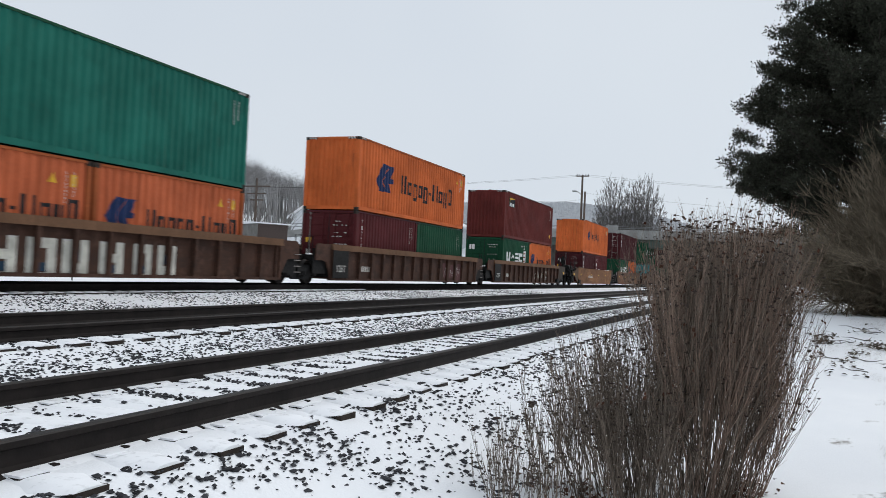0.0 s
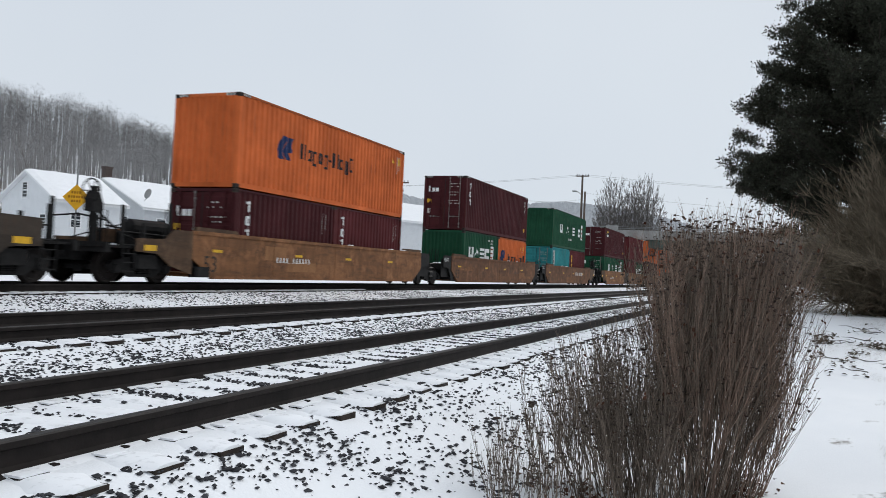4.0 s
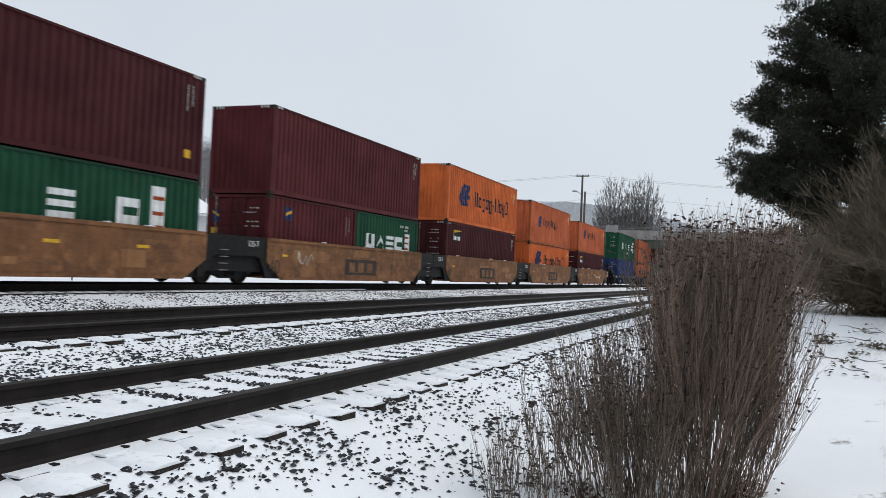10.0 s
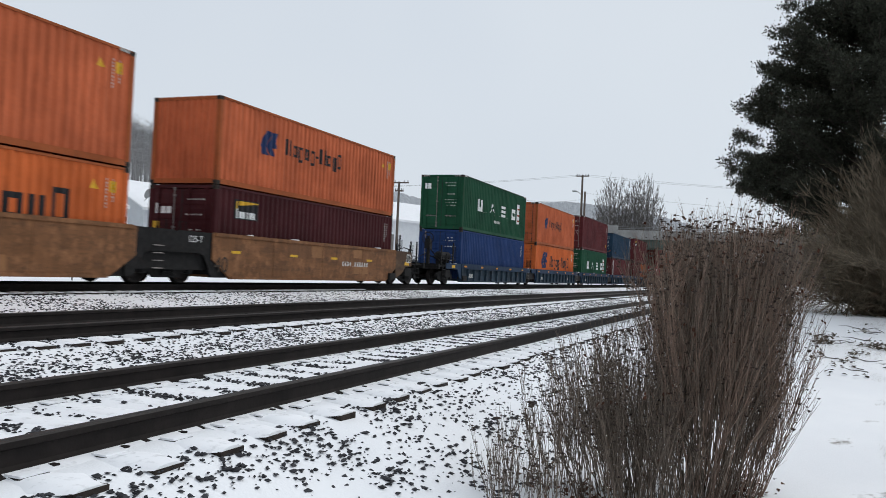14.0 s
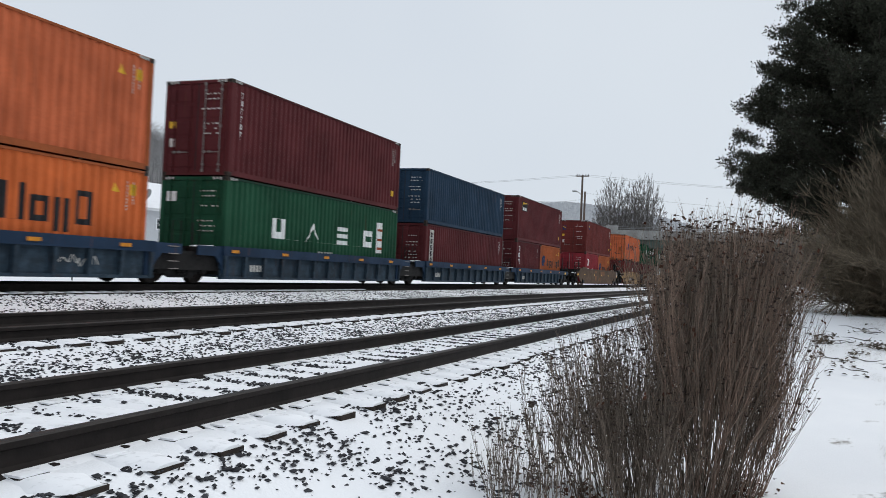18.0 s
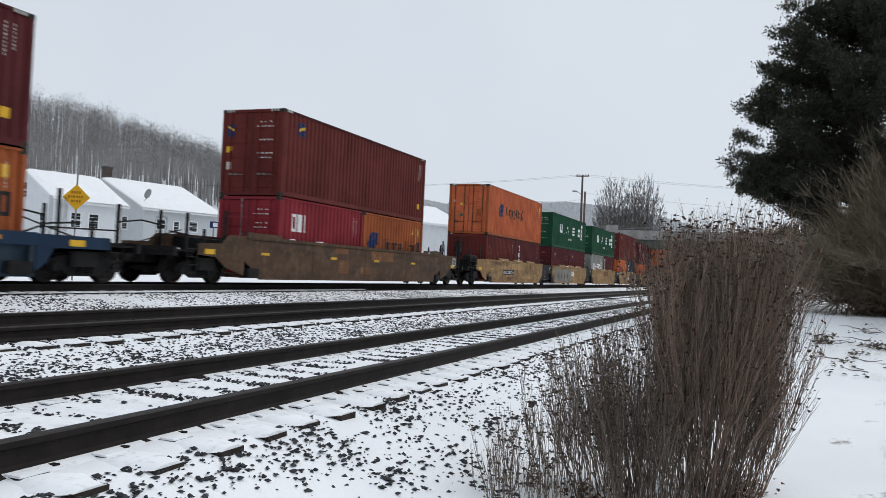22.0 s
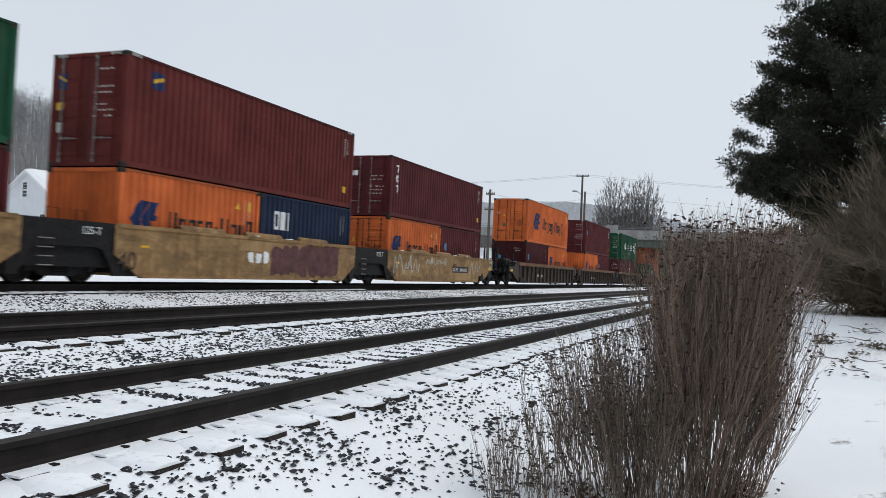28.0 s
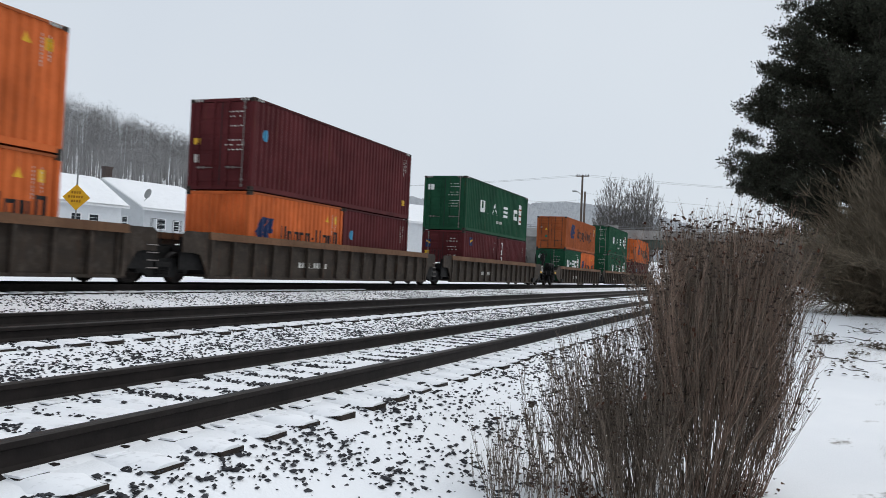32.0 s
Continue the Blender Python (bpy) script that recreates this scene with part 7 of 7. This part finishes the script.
def mound(x, y, n, wide, tall, seed, label, mat, forks=9, sprigs=9, droop=0.5, big=1.0, low=0.1, name="shrub", group="shrubs by the lawn", lift=0.0, inner=0.62, spread=0.42):
    """A broad shrub: stems arch up and out from one foot to a dome, set all over with fine crossing twigs."""
    q = random.Random(seed)
    z = ground_z(x, y)
    th = empty(name, Matrix.Translation((x, y, z)))
    tagged(th, label, "shrub" if name == "shrub" else "tree", group)
    stems, fine = Build(), Build()

    def sprig(p, d, ln, w):
        d = (d + Vector((q.gauss(0, spread), q.gauss(0, spread), q.gauss(0.12, spread * 0.8)))).normalized()
        s_ = d.cross(Vector((q.gauss(0, 1), q.gauss(0, 1), q.gauss(0, 1)))).normalized() * w
        m_ = p + d * ln * 0.55
        e = m_ + (d + Vector((q.gauss(0, 0.2), q.gauss(0, 0.2), 0.18))).normalized() * ln * 0.45
        k = len(fine.v)
        fine.v += [tuple(p - s_), tuple(p + s_), tuple(m_ + s_ * 0.7), tuple(m_ - s_ * 0.7), tuple(e)]
        fine.f += [(k, k + 1, k + 2, k + 3), (k + 3, k + 2, k + 4)]
        fine.m += [0, 0]
        return m_, d

    for i in range(n):
        a = q.uniform(0, 6.283)
        up = q.uniform(low, 1.0) if q.random() < 0.93 else q.uniform(low * 0.5, low * 1.2)
        full = q.uniform(inner, 1.06) * (1 + (0.2 if inner < 0.7 else 0.06) * noise.noise((math.cos(a) * 1.7, math.sin(a) * 1.7, up * 2.5 + seed)))
        flat = math.sqrt(max(0.0, 1 - up * up * 0.96)) * wide * full
        tip = Vector((flat * math.cos(a), flat * math.sin(a), max(0.12, lift + up * (tall - lift) * full)))
        root = Vector((q.gauss(0, 0.35), q.gauss(0, 0.35), -0.05))
        mid = root.lerp(tip, 0.5) + Vector((0, 0, tall * (0.12 + droop * 0.35 * (1 - up)) * q.uniform(0.5, 1.1)))
        pts = []
        for k in range(9):
            t = k / 8
            p = root * (1 - t) ** 2 + mid * 2 * t * (1 - t) + tip * t * t
            pts.append(p + Vector((q.gauss(0, 0.03), q.gauss(0, 0.03), q.gauss(0, 0.03))))
        stems.tube(pts, [0.02 * big * (1 - 0.8 * k / 8) for k in range(9)], 3, caps=False)
        for _ in range(forks):
            t = q.uniform(0.28, 0.98) * 8
            j = min(7, int(t))
            p = pts[j].lerp(pts[j + 1], t - j)
            d = (pts[j + 1] - pts[j]).normalized()
            m_, d2 = sprig(p, d, q.uniform(0.6, 1.25) * big * 0.75 if big > 1 else q.uniform(0.6, 1.25), 0.0075 * big * (1.7 if big > 1 else 1))
            for _ in range(sprigs):
                m2, d3 = sprig(p.lerp(m_, q.uniform(0.2, 1.15)), d2, q.uniform(0.25, 0.7) * big, 0.0048 * big * (1.7 if big > 1 else 1))
                if q.random() < 0.5:
                    sprig(m2, d3, q.uniform(0.15, 0.4) * big, 0.004 * big * (1.7 if big > 1 else 1))
    tagged(hang("stem_thicket", stems.mesh("stem_thicket", tidy=False), mat, th), kind="stuff")
    tagged(hang("twig_mass", fine.mesh("twig_mass", tidy=False), mat, th), kind="stuff")


mound(25.8, -4.6, 420, 4.5, 5.5, 5, "large arching olive-brown shrub behind the lawn", STEM_DARK, 10, 10, 0.1, low=0.28)
mound(26.6, -3.0, 210, 2.5, 2.7, 8, "low twiggy brown shrub at the foot of the cedar", STEM_DARK)
mound(28.5, -8.5, 140, 3.6, 5.7, 6, "large arching olive-brown shrub under the cedar", STEM_DARK, 10, 10, 0.1, low=0.3)
for bx_, by_, hh_, ww_, sd_ in ((160, 27.6, 21.2, 4.0, 51), (162, 22.2, 21.8, 4.5, 52)):
    mound(bx_, by_, 330, ww_, hh_, sd_, "broad bare tree with fine branches behind the bridge", BARK, 12, 12, -0.1, 1.1, 0.1, "bare_tree", "bare trees beyond the line", 9.5, 0.86, 0.26)
for bx_, by_, hh_, ww_, sd_ in ((56.5, 70.0, 8.5, 3.0, 71), (61.0, 74.0, 9.5, 3.4, 72), (52.0, 68.0, 7.0, 2.6, 73)):
    mound(bx_, by_, 40, ww_, hh_, sd_, "brown bare tree behind the white house", STEM_DARK, 9, 6, -0.1, 1.8, 0.25, "bare_tree", "bare trees beyond the line")

# dead leaves and grass at the foot of the shrubs
b, lawn_b = Build(), Build()
q = random.Random(9)
for k in range(1700):
    if k < 380:
        x = q.gauss(6.95, 0.42)
        y = q.gauss(0.16 - 0.12 * (x - 6.95), 0.1)
    elif k < 430:
        x, y = q.gauss(6.2, 0.3), q.gauss(0.75, 0.2)
    elif k < 620:
        x, y = q.gauss(6.35, 0.3), q.gauss(1.25, 0.2)
    else:
        x, y = q.gauss(17.4, 1.5), -0.95 - abs(q.gauss(0.7, 0.7))
    if k >= 620 and noise.noise((x * 0.8, y * 1.6, 2.2)) < 0.02:
        continue
    s = q.uniform(0.012, 0.034) * (1.7 if k >= 620 else 1)
    a = q.uniform(0, 6.28)
    z = ground_z(x, y) + q.uniform(0.005, 0.05)
    u, v = Vector((math.cos(a), math.sin(a), q.uniform(-0.5, 0.5))) * s, Vector((-math.sin(a), math.cos(a), q.uniform(-0.5, 0.5))) * s * 0.7
    c = Vector((x, y, z))
    (b if k < 620 else lawn_b).face([c - u, c - v + Vector((0, 0, 0.3 * s)), c + u, c + v + Vector((0, 0, 0.3 * s))])
tagged(hang("lawn_litter", lawn_b.mesh("lawn_litter", tidy=False), LITTER), "dull brown debris scattered over the snowy lawn", "litter", kind="stuff")
tagged(hang("leaf_litter", b.mesh("leaf_litter", tidy=False), LEAF), "curled dead brown leaves in the snow", "leaves", kind="stuff")
b = Build()
for _ in range(7500):
    x = q.uniform(7, 22)
    y = -0.3 - 0.09 * x - abs(q.gauss(0, 0.5)) * x * 0.07
    if q.random() < 0.45:
        x, y = q.gauss(17.2, 0.9), q.uniform(-3.2, -0.8)
    elif q.random() < 0.4:
        x, y = q.gauss(22, 1.0), q.uniform(-4.5, -2.0)
    elif noise.noise((x * 0.9, y * 0.9, 8)) < 0.12:
        continue
    z = ground_z(x, y)
    hgt = q.uniform(0.02, 0.07)
    a = q.uniform(0, 6.28)
    b.face([(x - 0.004, y, z), (x + 0.004, y, z), (x + hgt * math.cos(a), y + hgt * math.sin(a), z + hgt)])
tagged(hang("dead_grass", b.mesh("dead_grass", tidy=False), GRASS), "tufts of dead grass through the snow", "grass", kind="stuff")


# fallen twigs lying on the lawn's snow
b = Build()
for _ in range(70):
    x, y = q.uniform(13.5, 21), q.uniform(-3.2, -0.9)
    if noise.noise((x * 0.7, y * 0.9, 4.4)) < -0.05:
        continue
    a, ln = q.uniform(0, 6.283), q.uniform(0.15, 0.7)
    pts = []
    for k in range(4):
        t = k / 3
        px_, py_ = x + ln * t * math.cos(a + 0.3 * t), y + ln * t * math.sin(a + 0.3 * t)
        pts.append((px_, py_, ground_z(px_, py_) + 0.012 + 0.05 * t * q.random()))
    b.tube(pts, [0.009, 0.007, 0.006, 0.003], 4, caps=False)
tagged(hang("fallen_twigs", b.mesh("fallen_twigs", tidy=False), SEED), "dark fallen twigs on the snowy lawn", "twigs", kind="stuff")


# ---- the cedar ----
def cedar(x, y, h, wide, seed, count, per):
    z = ground_z(x, y)
    t = empty("cedar_tree", Matrix.Translation((x, y, z)))
    tagged(t, "tall dark evergreen cedar with ragged tiers of foliage", "tree", "cedars by the lawn")
    q = random.Random(seed)
    tr, fo = Build(), Build()
    tr.tube([(0, 0, 0), (0.05, 0, h * 0.4), (0, 0.08, h * 0.8), (0, 0, h)], [0.22, 0.17, 0.09, 0.02], 8)
    limbs = Build()
    shape = ((0, 1.08), (0.14, 1.1), (0.22, 1.06), (0.34, 0.99), (0.44, 0.92), (0.53, 0.74), (0.6, 0.58), (0.68, 0.38), (0.8, 0.22), (1, 0.03))
    for i in range(count):
        k = (i + q.random()) / count
        zz = h * (0.15 + 0.84 * k)
        reach = wide * lerp(shape, k) * q.uniform(0.8, 1.0)
        a = i * 2.39996 + q.uniform(-0.3, 0.3)
        d = Vector((math.cos(a), math.sin(a), 0))
        p0 = Vector((0, 0, zz))
        p1 = p0 + d * reach * 0.5 + Vector((0, 0, 0.08 * reach))
        p2 = p0 + d * reach + Vector((0, 0, reach * q.uniform(0.05, 0.5)))
        limbs.tube([p0, p1, p2], [0.05 * (1 - k) + 0.02, 0.03, 0.01], 4, caps=False)
        # flat fans of side shoots along the limb, each set with dense tufts of scale-leaved sprays
        side = Vector((-d.y, d.x, 0))
        for j in range(int(8 + 13 * reach / wide)):
            u = q.uniform(0.1, 1.0) ** 0.7
            c0 = p0.lerp(p1, u * 2) if u < 0.5 else p1.lerp(p2, u * 2 - 1)
            sh = (d * q.uniform(0.3, 0.9) + side * q.choice((-1, 1)) * q.uniform(0.1, 0.9) + Vector((0, 0, q.uniform(-0.25, 1.1)))).normalized()
            sl = q.uniform(0.35, 0.85) * (1.1 - 0.45 * u)
            limbs.tube([c0, c0 + sh * sl], [0.014, 0.004], 3, caps=False)
            for w in range(4):
                c = c0 + sh * sl * (0.15 + 0.28 * w) + Vector((q.gauss(0, 0.07), q.gauss(0, 0.07), q.gauss(0.03, 0.06)))
                size = q.uniform(0.13, 0.25)
                for g in range(int(per * size / 0.22)):
                    o = Vector((q.gauss(0, 1), q.gauss(0, 1), q.gauss(0.1, 0.7))).normalized()
                    cc = c + o * size * q.random() ** 0.6
                    dd = (o + sh * 0.5 + Vector((q.gauss(0, 0.45), q.gauss(0, 0.45), q.gauss(0.4, 0.4)))).normalized()
                    ln = q.uniform(0.05, 0.1)
                    s = dd.cross(Vector((q.gauss(0, 1), q.gauss(0, 1), q.gauss(0, 1)))).normalized() * ln * 0.29
                    m = cc + dd * ln * 0.5
                    kk = len(fo.v)
                    fo.v += [tuple(cc), tuple(m + s), tuple(cc + dd * ln), tuple(m - s)]
                    fo.f.append((kk, kk + 1, kk + 2, kk + 3))
                    fo.m.append(0)
    hang("trunk", tr.mesh("trunk"), CEDAR_BARK, t)
    tagged(hang("limb_mass", limbs.mesh("limb_mass", tidy=False), CEDAR_BARK, t), kind="stuff")
    hang("foliage", fo.mesh("foliage", tidy=False), CEDAR, t)


cedar(30.5, -3.3, 14.0, 4.35, 1, 245, 46)
cedar(33.5, -11.5, 14.0, 4.6, 2, 100, 26)


motions()
